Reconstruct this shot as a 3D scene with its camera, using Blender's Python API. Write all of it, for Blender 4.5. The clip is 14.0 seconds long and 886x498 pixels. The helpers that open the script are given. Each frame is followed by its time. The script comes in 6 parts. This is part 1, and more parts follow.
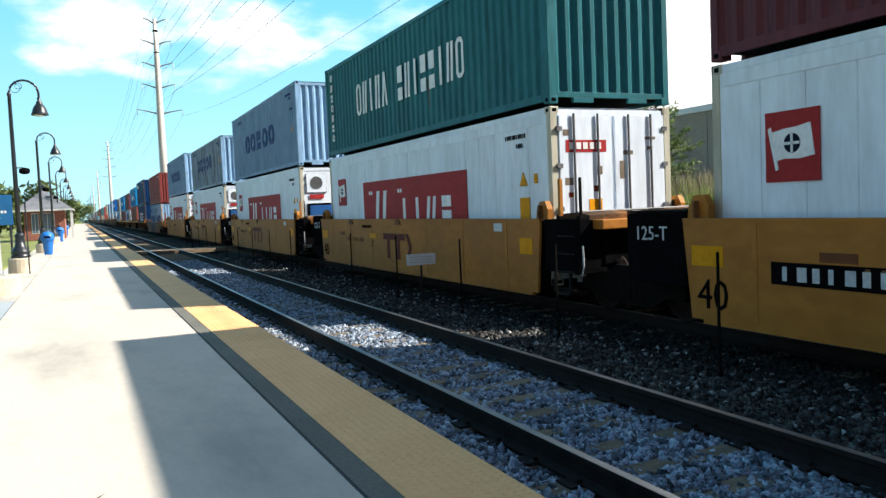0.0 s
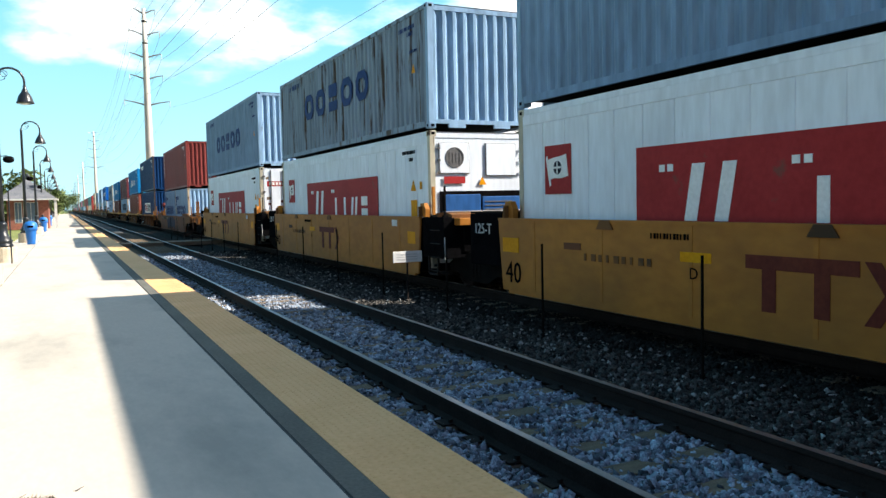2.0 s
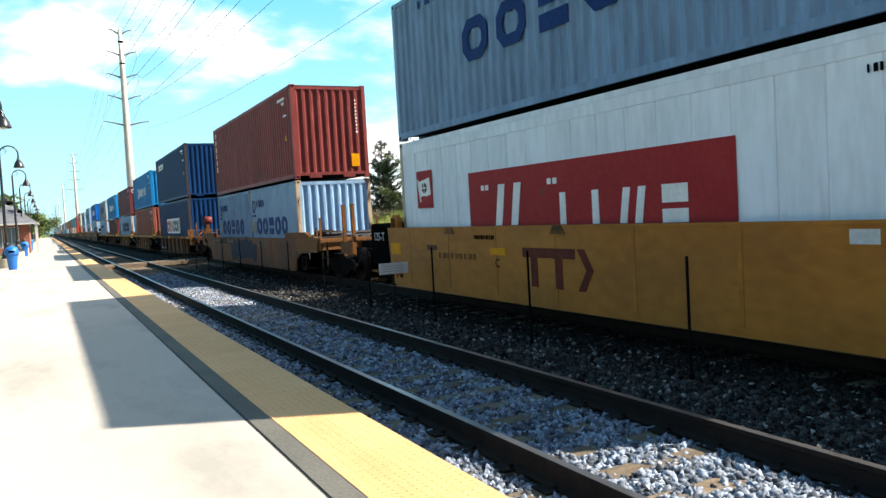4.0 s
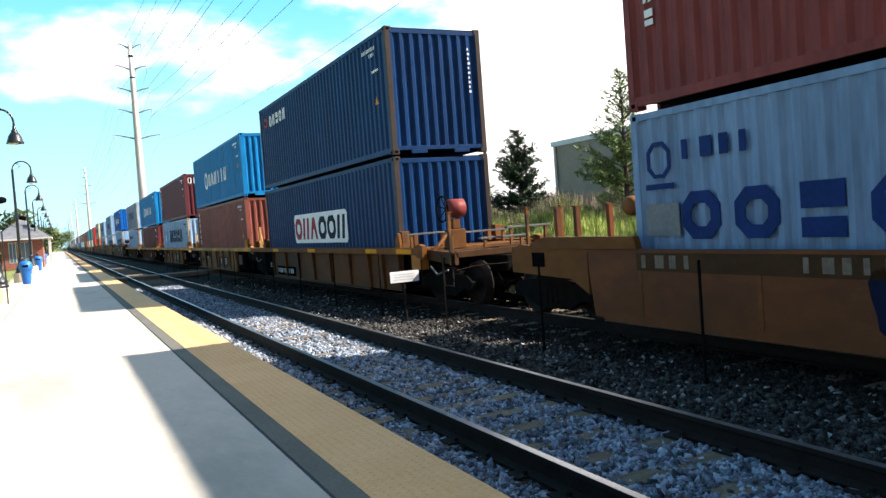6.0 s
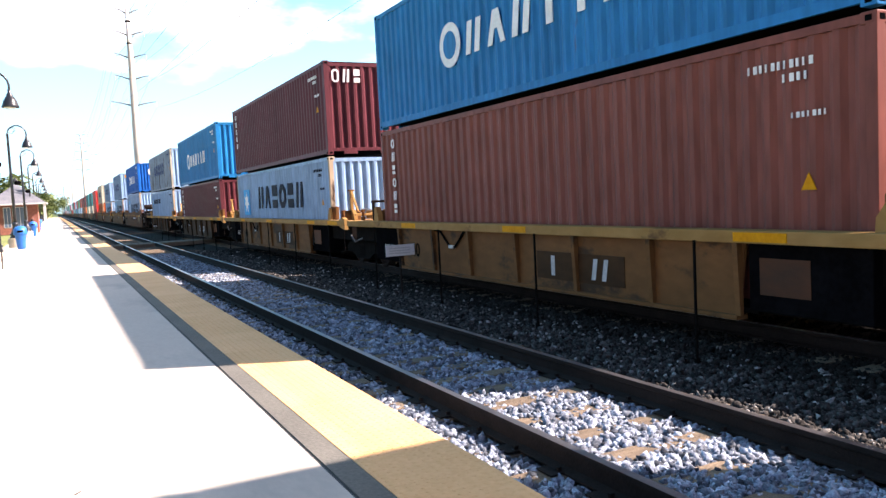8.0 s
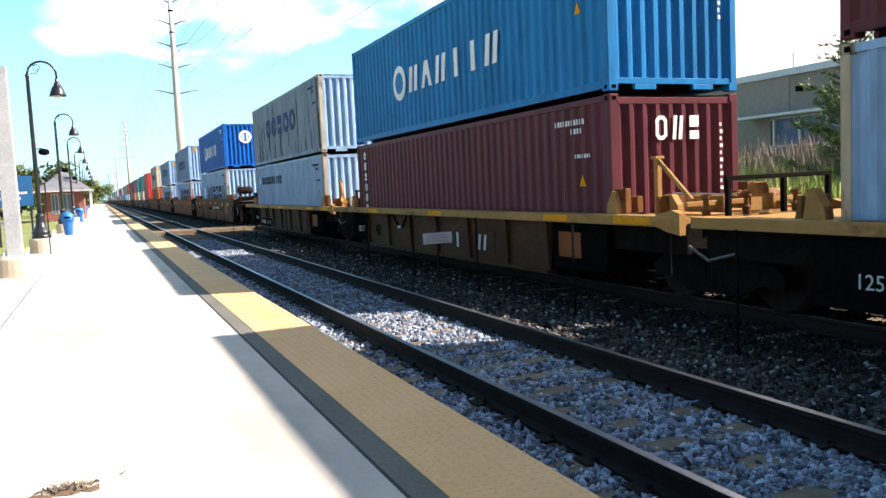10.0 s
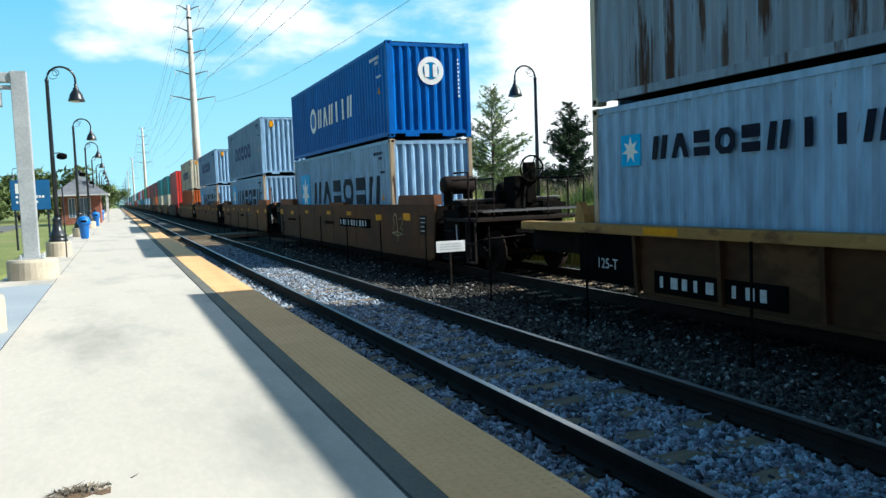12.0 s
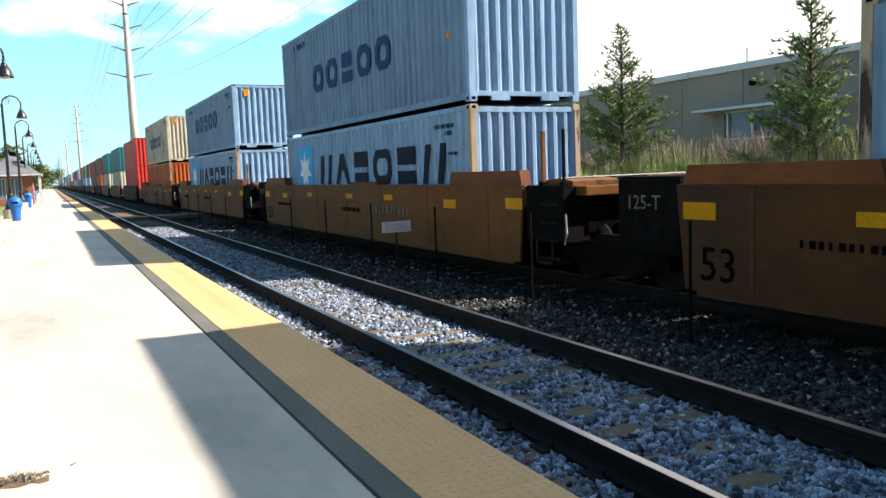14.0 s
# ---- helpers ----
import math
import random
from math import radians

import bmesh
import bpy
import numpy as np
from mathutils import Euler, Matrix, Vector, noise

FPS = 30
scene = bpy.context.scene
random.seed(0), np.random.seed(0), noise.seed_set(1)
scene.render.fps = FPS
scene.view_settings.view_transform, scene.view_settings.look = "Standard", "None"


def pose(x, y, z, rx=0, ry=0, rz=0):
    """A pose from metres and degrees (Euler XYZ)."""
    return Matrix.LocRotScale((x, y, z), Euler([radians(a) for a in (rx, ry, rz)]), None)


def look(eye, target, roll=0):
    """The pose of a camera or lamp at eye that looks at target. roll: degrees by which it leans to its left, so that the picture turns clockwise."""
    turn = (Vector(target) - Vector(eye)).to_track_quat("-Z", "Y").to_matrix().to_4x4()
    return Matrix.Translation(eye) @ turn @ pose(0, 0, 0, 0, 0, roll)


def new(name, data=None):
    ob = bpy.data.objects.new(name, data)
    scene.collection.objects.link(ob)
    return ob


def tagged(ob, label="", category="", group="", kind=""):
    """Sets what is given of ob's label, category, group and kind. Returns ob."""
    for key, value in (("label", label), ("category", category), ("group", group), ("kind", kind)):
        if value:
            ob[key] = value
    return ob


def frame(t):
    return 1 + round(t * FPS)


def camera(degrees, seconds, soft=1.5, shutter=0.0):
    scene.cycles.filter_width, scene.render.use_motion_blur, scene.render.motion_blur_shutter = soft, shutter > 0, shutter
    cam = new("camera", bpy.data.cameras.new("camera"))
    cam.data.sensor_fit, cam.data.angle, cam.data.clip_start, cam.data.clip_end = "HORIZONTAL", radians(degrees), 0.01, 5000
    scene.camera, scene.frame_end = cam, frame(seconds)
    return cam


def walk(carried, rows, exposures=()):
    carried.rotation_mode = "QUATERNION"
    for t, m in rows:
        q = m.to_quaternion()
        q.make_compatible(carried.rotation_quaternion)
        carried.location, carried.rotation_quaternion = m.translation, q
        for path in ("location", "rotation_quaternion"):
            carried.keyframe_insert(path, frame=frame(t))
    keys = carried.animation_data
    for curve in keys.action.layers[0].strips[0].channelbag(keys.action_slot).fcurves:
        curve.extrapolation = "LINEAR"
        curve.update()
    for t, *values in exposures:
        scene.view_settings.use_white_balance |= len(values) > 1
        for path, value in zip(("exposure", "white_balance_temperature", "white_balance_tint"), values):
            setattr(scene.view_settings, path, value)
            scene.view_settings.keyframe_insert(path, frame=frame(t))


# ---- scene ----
# ---------------------------------------------------------------- camera
# platform top is z = 0, the tracks run along +y, the camera stands still on the platform and only turns
cam = camera(59.46, 14.0, soft=1.45)
EYE = (0.0, 0.0, 1.5)
TURNS = [
    (0.0, -25.02, -3.31, 2.47), (0.5, -27.78, -3.67, 3.49), (1.0, -25.70, -3.40, 2.41), (1.5, -25.76, -3.07, 2.08),
    (2.0, -25.95, -3.49, 1.25), (2.5, -26.14, -3.68, 2.22), (3.3, -26.8, -3.4, 2.7), (4.2, -27.2, -2.6, 3.4),
    (5.0, -27.05, -1.85, 3.94), (5.5, -25.86, -1.51, 4.29), (6.0, -26.38, -2.18, 4.21), (6.5, -25.74, -2.34, 3.98),
    (7.0, -26.30, -1.54, 3.45), (7.5, -27.30, -2.84, 2.58), (8.0, -26.61, -4.07, 2.91), (8.5, -25.68, -4.64, 2.30),
    (9.0, -24.87, -4.99, 3.07), (9.8, -24.0, -4.9, 2.9), (10.7, -23.4, -4.6, 2.5), (11.5, -23.09, -4.39, 2.33),
    (12.0, -22.82, -4.17, 2.13), (12.5, -21.52, -4.39, 3.02), (13.0, -24.92, -5.28, 2.76), (13.5, -26.28, -4.72, 2.74),
    (14.0, -26.83, -5.77, 2.13)]
# seconds, stops, white balance
LIGHT = [(0.0, 0.97, 6600, 10), (0.5, 1.02, 6600, 10), (1.0, 1.12, 6800, 12), (1.6, 1.07, 6800, 12), (2.5, 1.02, 6900, 12), (4.8, 1.17, 6900, 13), (6.0, 1.24, 6800, 14), (7.0, 1.27, 7200, 20), (7.5, 1.62, 7100, 30), (9.0, 1.70, 7200, 29), (11.3, 0.72, 6300, 6), (12.5, 0.64, 6050, 4), (13.0, 0.60, 6300, 6), (13.4, 0.92, 6700, 13), (14.0, 1.07, 6900, 15)]
walk(cam, [(t, pose(*EYE, 90 + p, r, y)) for t, y, p, r in TURNS], LIGHT)

# ---------------------------------------------------------------- sky and sun
SUN = Vector((1.118, -0.535, 1.0)).normalized()
world = bpy.data.worlds.new("world")
scene.world = world
world.use_nodes = True
wn = world.node_tree.nodes
sky = wn.new("ShaderNodeTexSky")
sky.sky_type, sky.sun_disc = "NISHITA", False
sky.sun_elevation = math.asin(SUN.z)
sky.sun_rotation = math.atan2(SUN.x, SUN.y)
sky.altitude, sky.air_density, sky.dust_density, sky.ozone_density = 200, 1.0, 0.7, 1.4
world.node_tree.links.new(sky.outputs[0], wn["Background"].inputs[0])
wn["Background"].inputs[1].default_value = 0.061
sun = new("sun", bpy.data.lights.new("sun", "SUN"))
sun.data.energy, sun.data.angle, sun.data.color = 5.0, radians(0.55), (1.0, 0.95, 0.86)
sun.matrix_world = look((0, 0, 60), Vector((0, 0, 60)) - SUN)


# ---------------------------------------------------------------- materials
def nodes_of(name):
    m = bpy.data.materials.new(name)
    m.use_nodes = True
    return m, m.node_tree.nodes, m.node_tree.links, m.node_tree.nodes["Principled BSDF"]


def surface(name, dark, light, scale=6.0, rough=0.8, metal=0.0, bump=0.2, fine=60.0, stretch=(1, 1, 1), spots=None, spot_scale=3.0, spot_at=0.62, vary=0.0, gloss=0.5, island=0.0, soft=0.07):
    """Two colours mixed by coarse and fine noise, optional stains, fine relief; vary shifts pieces against each other."""
    m, n, l, b = nodes_of(name)
    tc, mp = n.new("ShaderNodeTexCoord"), n.new("ShaderNodeMapping")
    mp.inputs["Scale"].default_value = stretch
    info = n.new("ShaderNodeObjectInfo")
    l.new(tc.outputs["Object"], mp.inputs[0])
    sh = n.new("ShaderNodeVectorMath")
    sh.operation = "MULTIPLY_ADD"
    sh.inputs[1].default_value = (1, 1, 1)
    comb = n.new("ShaderNodeCombineXYZ")
    mul = n.new("ShaderNodeMath")
    mul.operation, mul.inputs[1].default_value = "MULTIPLY", 37.0
    l.new(info.outputs["Random"], mul.inputs[0])
    for i in range(3):
        l.new(mul.outputs[0], comb.inputs[i])
    l.new(mp.outputs[0], sh.inputs[0])
    l.new(comb.outputs[0], sh.inputs[2])
    a, f = n.new("ShaderNodeTexNoise"), n.new("ShaderNodeTexNoise")
    a.inputs["Scale"].default_value, a.inputs["Detail"].default_value = scale, 5
    f.inputs["Scale"].default_value, f.inputs["Detail"].default_value = fine, 3
    for t in (a, f):
        l.new(sh.outputs[0], t.inputs["Vector"])
    ad = n.new("ShaderNodeMath")
    ad.operation, ad.inputs[1].default_value = "MULTIPLY_ADD", 0.5
    half = n.new("ShaderNodeMath")
    half.operation, half.inputs[1].default_value = "MULTIPLY", 0.5
    l.new(a.outputs[0], half.inputs[0])
    l.new(f.outputs[0], ad.inputs[0])
    l.new(half.outputs[0], ad.inputs[2])
    ramp = n.new("ShaderNodeValToRGB")
    ramp.color_ramp.elements[0].position, ramp.color_ramp.elements[1].position = 0.36, 0.64
    ramp.color_ramp.elements[0].color, ramp.color_ramp.elements[1].color = (*dark, 1), (*light, 1)
    l.new(ad.outputs[0], ramp.inputs[0])
    out = ramp.outputs[0]
    if spots:
        s, sr, mix = n.new("ShaderNodeTexNoise"), n.new("ShaderNodeValToRGB"), n.new("ShaderNodeMix")
        s.inputs["Scale"].default_value, s.inputs["Detail"].default_value, s.inputs["Roughness"].default_value = spot_scale, 7, 0.65
        sr.color_ramp.elements[0].position, sr.color_ramp.elements[1].position = spot_at, spot_at + soft
        mix.data_type = "RGBA"
        mix.inputs["B"].default_value = (*spots, 1)
        l.new(sh.outputs[0], s.inputs["Vector"])
        l.new(s.outputs[0], sr.inputs[0])
        l.new(sr.outputs[0], mix.inputs["Factor"])
        l.new(out, mix.inputs["A"])
        out = mix.outputs["Result"]
    if vary:
        hsv, rng = n.new("ShaderNodeHueSaturation"), n.new("ShaderNodeMapRange")
        rng.inputs["To Min"].default_value, rng.inputs["To Max"].default_value = 1 - vary, 1 + vary
        l.new(info.outputs["Random"], rng.inputs[0])
        l.new(rng.outputs[0], hsv.inputs["Value"])
        l.new(out, hsv.inputs["Color"])
        out = hsv.outputs[0]
    if island:
        geo, hs, rg = n.new("ShaderNodeNewGeometry"), n.new("ShaderNodeHueSaturation"), n.new("ShaderNodeMapRange")
        rg.inputs["To Min"].default_value, rg.inputs["To Max"].default_value = 1 - island, 1 + island
        l.new(geo.outputs["Random Per Island"], rg.inputs[0])
        l.new(rg.outputs[0], hs.inputs["Value"])
        l.new(out, hs.inputs["Color"])
        out = hs.outputs[0]
    l.new(out, b.inputs["Base Color"])
    b.inputs["Roughness"].default_value, b.inputs["Metallic"].default_value, b.inputs["Specular IOR Level"].default_value = rough, metal, gloss
    if bump:
        bp = n.new("ShaderNodeBump")
        bp.inputs["Strength"].default_value, bp.inputs["Distance"].default_value = bump, 0.02
        l.new(f.outputs[0], bp.inputs["Height"])
        l.new(bp.outputs[0], b.inputs["Normal"])
    return m


def tint(c, k):
    return tuple(min(1.0, v * k) for v in c)


def paint(name, c, rust=0.66, rough=0.5, run=0.22, patch=2.6):
    """Sheet-metal paint, faded in upright streaks, with rust where it has chipped."""
    return surface(name, tint(c, 0.84 if min(c) > 0.6 else 0.70), tint(c, 1.06 if min(c) > 0.6 else 1.12), scale=1.3, rough=rough, bump=0.05, fine=9, stretch=(1, 1, run), spots=(0.13, 0.06, 0.035) if rust > 0.6 else (0.055, 0.034, 0.026), spot_scale=patch, spot_at=rust, gloss=0.13)


CONCRETE = surface("concrete", (0.50, 0.45, 0.388), (0.555, 0.50, 0.432), scale=1.1, fine=26, rough=0.92, bump=0.05, stretch=(1, 0.38, 1), spots=(0.36, 0.34, 0.30), spot_scale=1.0, spot_at=0.50, soft=0.22, gloss=0.3)
CONCRETE_EDGE = surface("edge_concrete", (0.29, 0.268, 0.23), (0.38, 0.35, 0.30), scale=1.5, fine=40, rough=0.9)
BAND = surface("band_concrete", (0.115, 0.112, 0.098), (0.17, 0.165, 0.142), scale=1.5, fine=40, rough=0.92, gloss=0.2)
CONCRETE_PAD = surface("pad_concrete", (0.28, 0.32, 0.36), (0.35, 0.39, 0.42), scale=0.7, fine=22, rough=0.9)
CAST = surface("cast_concrete", (0.42, 0.36, 0.27), (0.58, 0.51, 0.40), scale=3, fine=45, rough=0.92, bump=0.3)
YELLOW_TILE = surface("tactile_yellow", (0.745, 0.405, 0.17), (0.845, 0.488, 0.228), scale=1.2, fine=30, rough=0.75, gloss=0.25, spots=(0.64, 0.38, 0.165), spot_scale=1.6, spot_at=0.6, soft=0.2)
JOINT = surface("joint_filler", (0.03, 0.03, 0.03), (0.06, 0.06, 0.06))
# bed colour lowered to act as the shade in gaps between the stones
BALLAST = surface("ballast_bed", (0.01, 0.01, 0.011), (0.085, 0.085, 0.09), scale=9, fine=34, rough=0.95, bump=1.0)
# near-black base puts the deep shade beside and under the train into the colour
BALLAST_SHADED = surface("shaded_ballast_bed", (0.005, 0.0045, 0.004), (0.022, 0.020, 0.018), scale=9, fine=34, rough=0.95, bump=1.0, gloss=0.1)
RAIL = surface("rail_steel", (0.012, 0.008, 0.007), (0.026, 0.018, 0.015), scale=4, fine=50, rough=0.85, gloss=0.15)
RAIL_TOP = surface("rail_head", (0.30, 0.29, 0.29), (0.42, 0.41, 0.41), scale=4, fine=50, rough=0.32, metal=0.9, bump=0.05)
TIE = surface("tie_timber", (0.11, 0.08, 0.052), (0.23, 0.17, 0.11), scale=3, fine=30, stretch=(1, 6, 6), rough=0.9, bump=0.5, vary=0.2)
GRASS = surface("lawn", (0.11, 0.145, 0.03), (0.25, 0.265, 0.07), scale=0.35, fine=14, rough=0.95, bump=0.6, spots=(0.22, 0.20, 0.09), spot_scale=0.25, spot_at=0.58)
ASPHALT = surface("asphalt", (0.09, 0.09, 0.09), (0.15, 0.15, 0.15), scale=0.6, fine=50, rough=0.9)
# steel taken almost to black so the colour holds the shade under the cars
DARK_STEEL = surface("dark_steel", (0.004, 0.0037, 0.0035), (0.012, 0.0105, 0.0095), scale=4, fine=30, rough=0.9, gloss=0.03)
BLACK_PAINT = surface("lamp_paint", (0.010, 0.014, 0.020), (0.022, 0.028, 0.036), scale=4, fine=30, rough=0.35, bump=0.03)
GALVANISED = surface("galvanised", (0.40, 0.42, 0.44), (0.55, 0.57, 0.58), scale=2.0, fine=18, rough=0.5, metal=0.3, bump=0.05)
POLE_STEEL = surface("pole_steel", (0.52, 0.48, 0.46), (0.62, 0.58, 0.55), scale=0.5, fine=9, rough=0.6, metal=0.1, bump=0.03)
CAR_YELLOW = surface("car_yellow", (0.3344, 0.1232, 0.01584), (0.4576, 0.1804, 0.0264), scale=1.0, fine=7, stretch=(1, 0.5, 1), rough=0.62, bump=0.05, spots=(0.20, 0.09, 0.025), spot_scale=0.34, spot_at=0.48, soft=0.3, gloss=0.2)
CAR_TAN = surface("car_tan", (0.289, 0.1547, 0.0476), (0.391, 0.2227, 0.0782), scale=1.0, fine=7, stretch=(1, 0.5, 1), rough=0.7, bump=0.05, spots=(0.14, 0.07, 0.03), spot_scale=1.3, spot_at=0.57, gloss=0.12)
CAR_DEEP = surface("car_rust_brown", (0.125, 0.047, 0.0115), (0.19, 0.074, 0.018), scale=1.0, fine=7, stretch=(1, 0.5, 1), rough=0.7, bump=0.06, spots=(0.07, 0.034, 0.016), spot_scale=0.3, spot_at=0.5, soft=0.25, gloss=0.12)
CAR_ORANGE = surface("car_orange", (0.17, 0.048, 0.013), (0.26, 0.078, 0.018), scale=1.0, fine=7, stretch=(1, 0.5, 1), rough=0.65, bump=0.05, spots=(0.05, 0.029, 0.02), spot_scale=0.3, spot_at=0.385, soft=0.28, gloss=0.15)
CAR_BROWN = surface("car_brown", (0.1403, 0.0629, 0.0221), (0.2125, 0.0952, 0.034), scale=1.0, fine=7, stretch=(1, 0.5, 1), rough=0.7, bump=0.06, spots=(0.06, 0.035, 0.02), spot_scale=1.1, spot_at=0.54, gloss=0.12)
CAR_RED = surface("car_red_brown", (0.1, 0.0352, 0.0088), (0.148, 0.0528, 0.0128), scale=1.0, fine=7, stretch=(1, 0.5, 1), rough=0.7, bump=0.06, spots=(0.045, 0.025, 0.015), spot_scale=0.3, spot_at=0.43, soft=0.22, gloss=0.12)
CAR_GRIME = surface("car_grime", (0.0422, 0.0206, 0.00896), (0.0738, 0.0348, 0.0142), scale=1.0, fine=7, stretch=(1, 0.5, 1), rough=0.75, bump=0.06, spots=(0.10, 0.048, 0.02), spot_scale=1.2, spot_at=0.6, gloss=0.12)
YELLOW_MARK = surface("yellow_mark", (0.60, 0.235, 0.006), (0.74, 0.33, 0.010), scale=4, fine=20, rough=0.5, bump=0, gloss=0.05)
WHITE = surface("white_paint", (0.66, 0.66, 0.66), (0.82, 0.82, 0.82), scale=3, fine=20, rough=0.5, bump=0.02)
WHITE_DIRTY = surface("dull_white", (0.42, 0.42, 0.42), (0.6, 0.6, 0.6), scale=5, fine=20, rough=0.6, bump=0.02)
# real black paint and boards, and also sheets that stand in for shade
BLACK = surface("black_paint_and_shade", (0.003, 0.003, 0.0034), (0.007, 0.007, 0.008), scale=3, fine=20, rough=0.9, bump=0.02, gloss=0.0)
BLUE_INK = surface("blue_lettering", (0.004, 0.022, 0.11), (0.008, 0.035, 0.16), scale=3, fine=14, rough=0.6, bump=0, spots=(0.16, 0.20, 0.26), spot_scale=5, spot_at=0.70, gloss=0.1)
NAVY_INK = surface("navy_lettering", (0.003, 0.005, 0.016), (0.008, 0.011, 0.026), scale=3, fine=14, rough=0.65, bump=0, gloss=0.1)
RED_INK = surface("red_marking", (0.30, 0.022, 0.024), (0.38, 0.032, 0.034), scale=2, fine=14, rough=0.6, bump=0, gloss=0.1, spots=(0.20, 0.06, 0.05), spot_scale=2, spot_at=0.62)
SKY_BLUE_INK = surface("light_blue_marking", (0.008, 0.34, 0.70), (0.015, 0.41, 0.78), scale=2, fine=14, rough=0.5, bump=0, gloss=0.1)
DULL_INK = surface("faded_lettering", (0.13, 0.10, 0.075), (0.22, 0.18, 0.14), scale=3, fine=14, rough=0.7, bump=0, gloss=0.1)
RUST_INK = surface("rust_red_marking", (0.10, 0.02, 0.015), (0.15, 0.035, 0.02), scale=3, fine=14, rough=0.6, bump=0, gloss=0.08)

PAINTS = {
    "teal": paint("paint_teal", (0.018, 0.135, 0.160), 0.68),
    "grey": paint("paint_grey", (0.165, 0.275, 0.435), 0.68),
    "rusty": paint("paint_rusty_grey", (0.20, 0.275, 0.37), 0.545, run=0.10, patch=4.2),
    "white": paint("paint_white", (0.72, 0.79, 0.88), 0.72, 0.4),
    "maroon": paint("paint_maroon", (0.115, 0.029, 0.038), 0.7),
    "red": paint("paint_red", (0.21, 0.045, 0.042), 0.7),
    "brick": paint("paint_brick", (0.22, 0.07, 0.055), 0.68),
    "bright_red": paint("paint_bright_red", (0.48, 0.04, 0.035), 0.7),
    "orange": paint("paint_orange", (0.42, 0.10, 0.03), 0.7),
    "navy": paint("paint_navy", (0.002, 0.034, 0.12), 0.66),
    "blue": paint("paint_blue", (0.001, 0.185, 0.45), 0.7),
    "mid_blue": paint("paint_mid_blue", (0.02, 0.10, 0.30), 0.7),
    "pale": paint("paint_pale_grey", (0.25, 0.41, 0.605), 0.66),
    "cream": paint("paint_cream", (0.48, 0.45, 0.36), 0.57),
    "ochre": paint("paint_ochre", (0.46, 0.36, 0.25), 0.50),
    "royal": paint("paint_royal", (0.002, 0.112, 0.44), 0.72),
    "green": paint("paint_green", (0.03, 0.19, 0.12), 0.68),
    "brown": paint("paint_brown", (0.055, 0.042, 0.038), 0.66),
}


# ---------------------------------------------------------------- mesh helpers
def add_box(bm, x0, x1, y0, y1, z0, z1):
    v = [bm.verts.new((x, y, z)) for z in (z0, z1) for x, y in ((x0, y0), (x1, y0), (x1, y1), (x0, y1))]
    for f in ((3, 2, 1, 0), (4, 5, 6, 7), (0, 1, 5, 4), (1, 2, 6, 5), (2, 3, 7, 6), (3, 0, 4, 7)):
        bm.faces.new([v[i] for i in f])


def boxes(*rows, bevel=0.0):
    bm = bmesh.new()
    for r in rows:
        add_box(bm, *r)
    if bevel:
        bmesh.ops.bevel(bm, geom=bm.edges[:], offset=bevel, segments=2, affect="EDGES", profile=0.6)
    return bm


def prism(outline, a0, a1, axis="y"):
    """A closed outline swept along an axis: (x, z) along y, (y, z) along x, (x, y) along z."""
    bm = bmesh.new()
    place = {"y": lambda p, a: (p[0], a, p[1]), "x": lambda p, a: (a, p[0], p[1]), "z": lambda p, a: (p[0], p[1], a)}[axis]
    lo, hi = [bm.verts.new(place(p, a0)) for p in outline], [bm.verts.new(place(p, a1)) for p in outline]
    k = len(outline)
    for i in range(k):
        bm.faces.new((lo[i], lo[(i + 1) % k], hi[(i + 1) % k], hi[i]))
    bm.faces.new(lo[::-1])
    bm.faces.new(hi)
    bmesh.ops.recalc_face_normals(bm, faces=bm.faces[:])
    return bm


def lathe(profile, sides=16, bm=None, centre=(0, 0, 0), turn=None):
    """A profile of (radius, height) turned round the upright axis."""
    bm = bm or bmesh.new()
    start = len(bm.verts)
    rings = []
    for r, z in profile:
        ring = []
        for i in range(sides):
            a = 2 * math.pi * i / sides
            p = Vector((r * math.cos(a), r * math.sin(a), z))
            p = (turn @ p if turn else p) + Vector(centre)
            ring.append(bm.verts.new(p))
        rings.append(ring)
    for a, b in zip(rings, rings[1:]):
        for i in range(sides):
            bm.faces.new((a[i], a[(i + 1) % sides], b[(i + 1) % sides], b[i]))
    bm.faces.new(rings[0][::-1])
    bm.faces.new(rings[-1])
    return bm


def tube(points, radius, sides=8, bm=None):
    """A round bar along points; radius is one number or one a point."""
    bm = bm or bmesh.new()
    pts = [Vector(p) for p in points]
    rings = []
    for i, p in enumerate(pts):
        d = (pts[min(i + 1, len(pts) - 1)] - pts[max(i - 1, 0)]).normalized()
        side = d.cross(Vector((0, 0, 1)) if abs(d.z) < 0.95 else Vector((1, 0, 0))).normalized()
        up = side.cross(d)
        r = radius[i] if isinstance(radius, (list, tuple)) else radius
        rings.append([bm.verts.new(p + r * (math.cos(a) * side + math.sin(a) * up)) for a in [2 * math.pi * j / sides for j in range(sides)]])
    for a, b in zip(rings, rings[1:]):
        for j in range(sides):
            bm.faces.new((a[j], a[(j + 1) % sides], b[(j + 1) % sides], b[j]))
    bm.faces.new(rings[0])
    bm.faces.new(rings[-1][::-1])
    bmesh.ops.recalc_face_normals(bm, faces=bm.faces[:])
    return bm


def to_mesh(name, bm, smooth=False):
    me = bpy.data.meshes.new(name)
    bm.to_mesh(me)
    bm.free()
    if smooth:
        me.polygons.foreach_set("use_smooth", [True] * len(me.polygons))
    return me


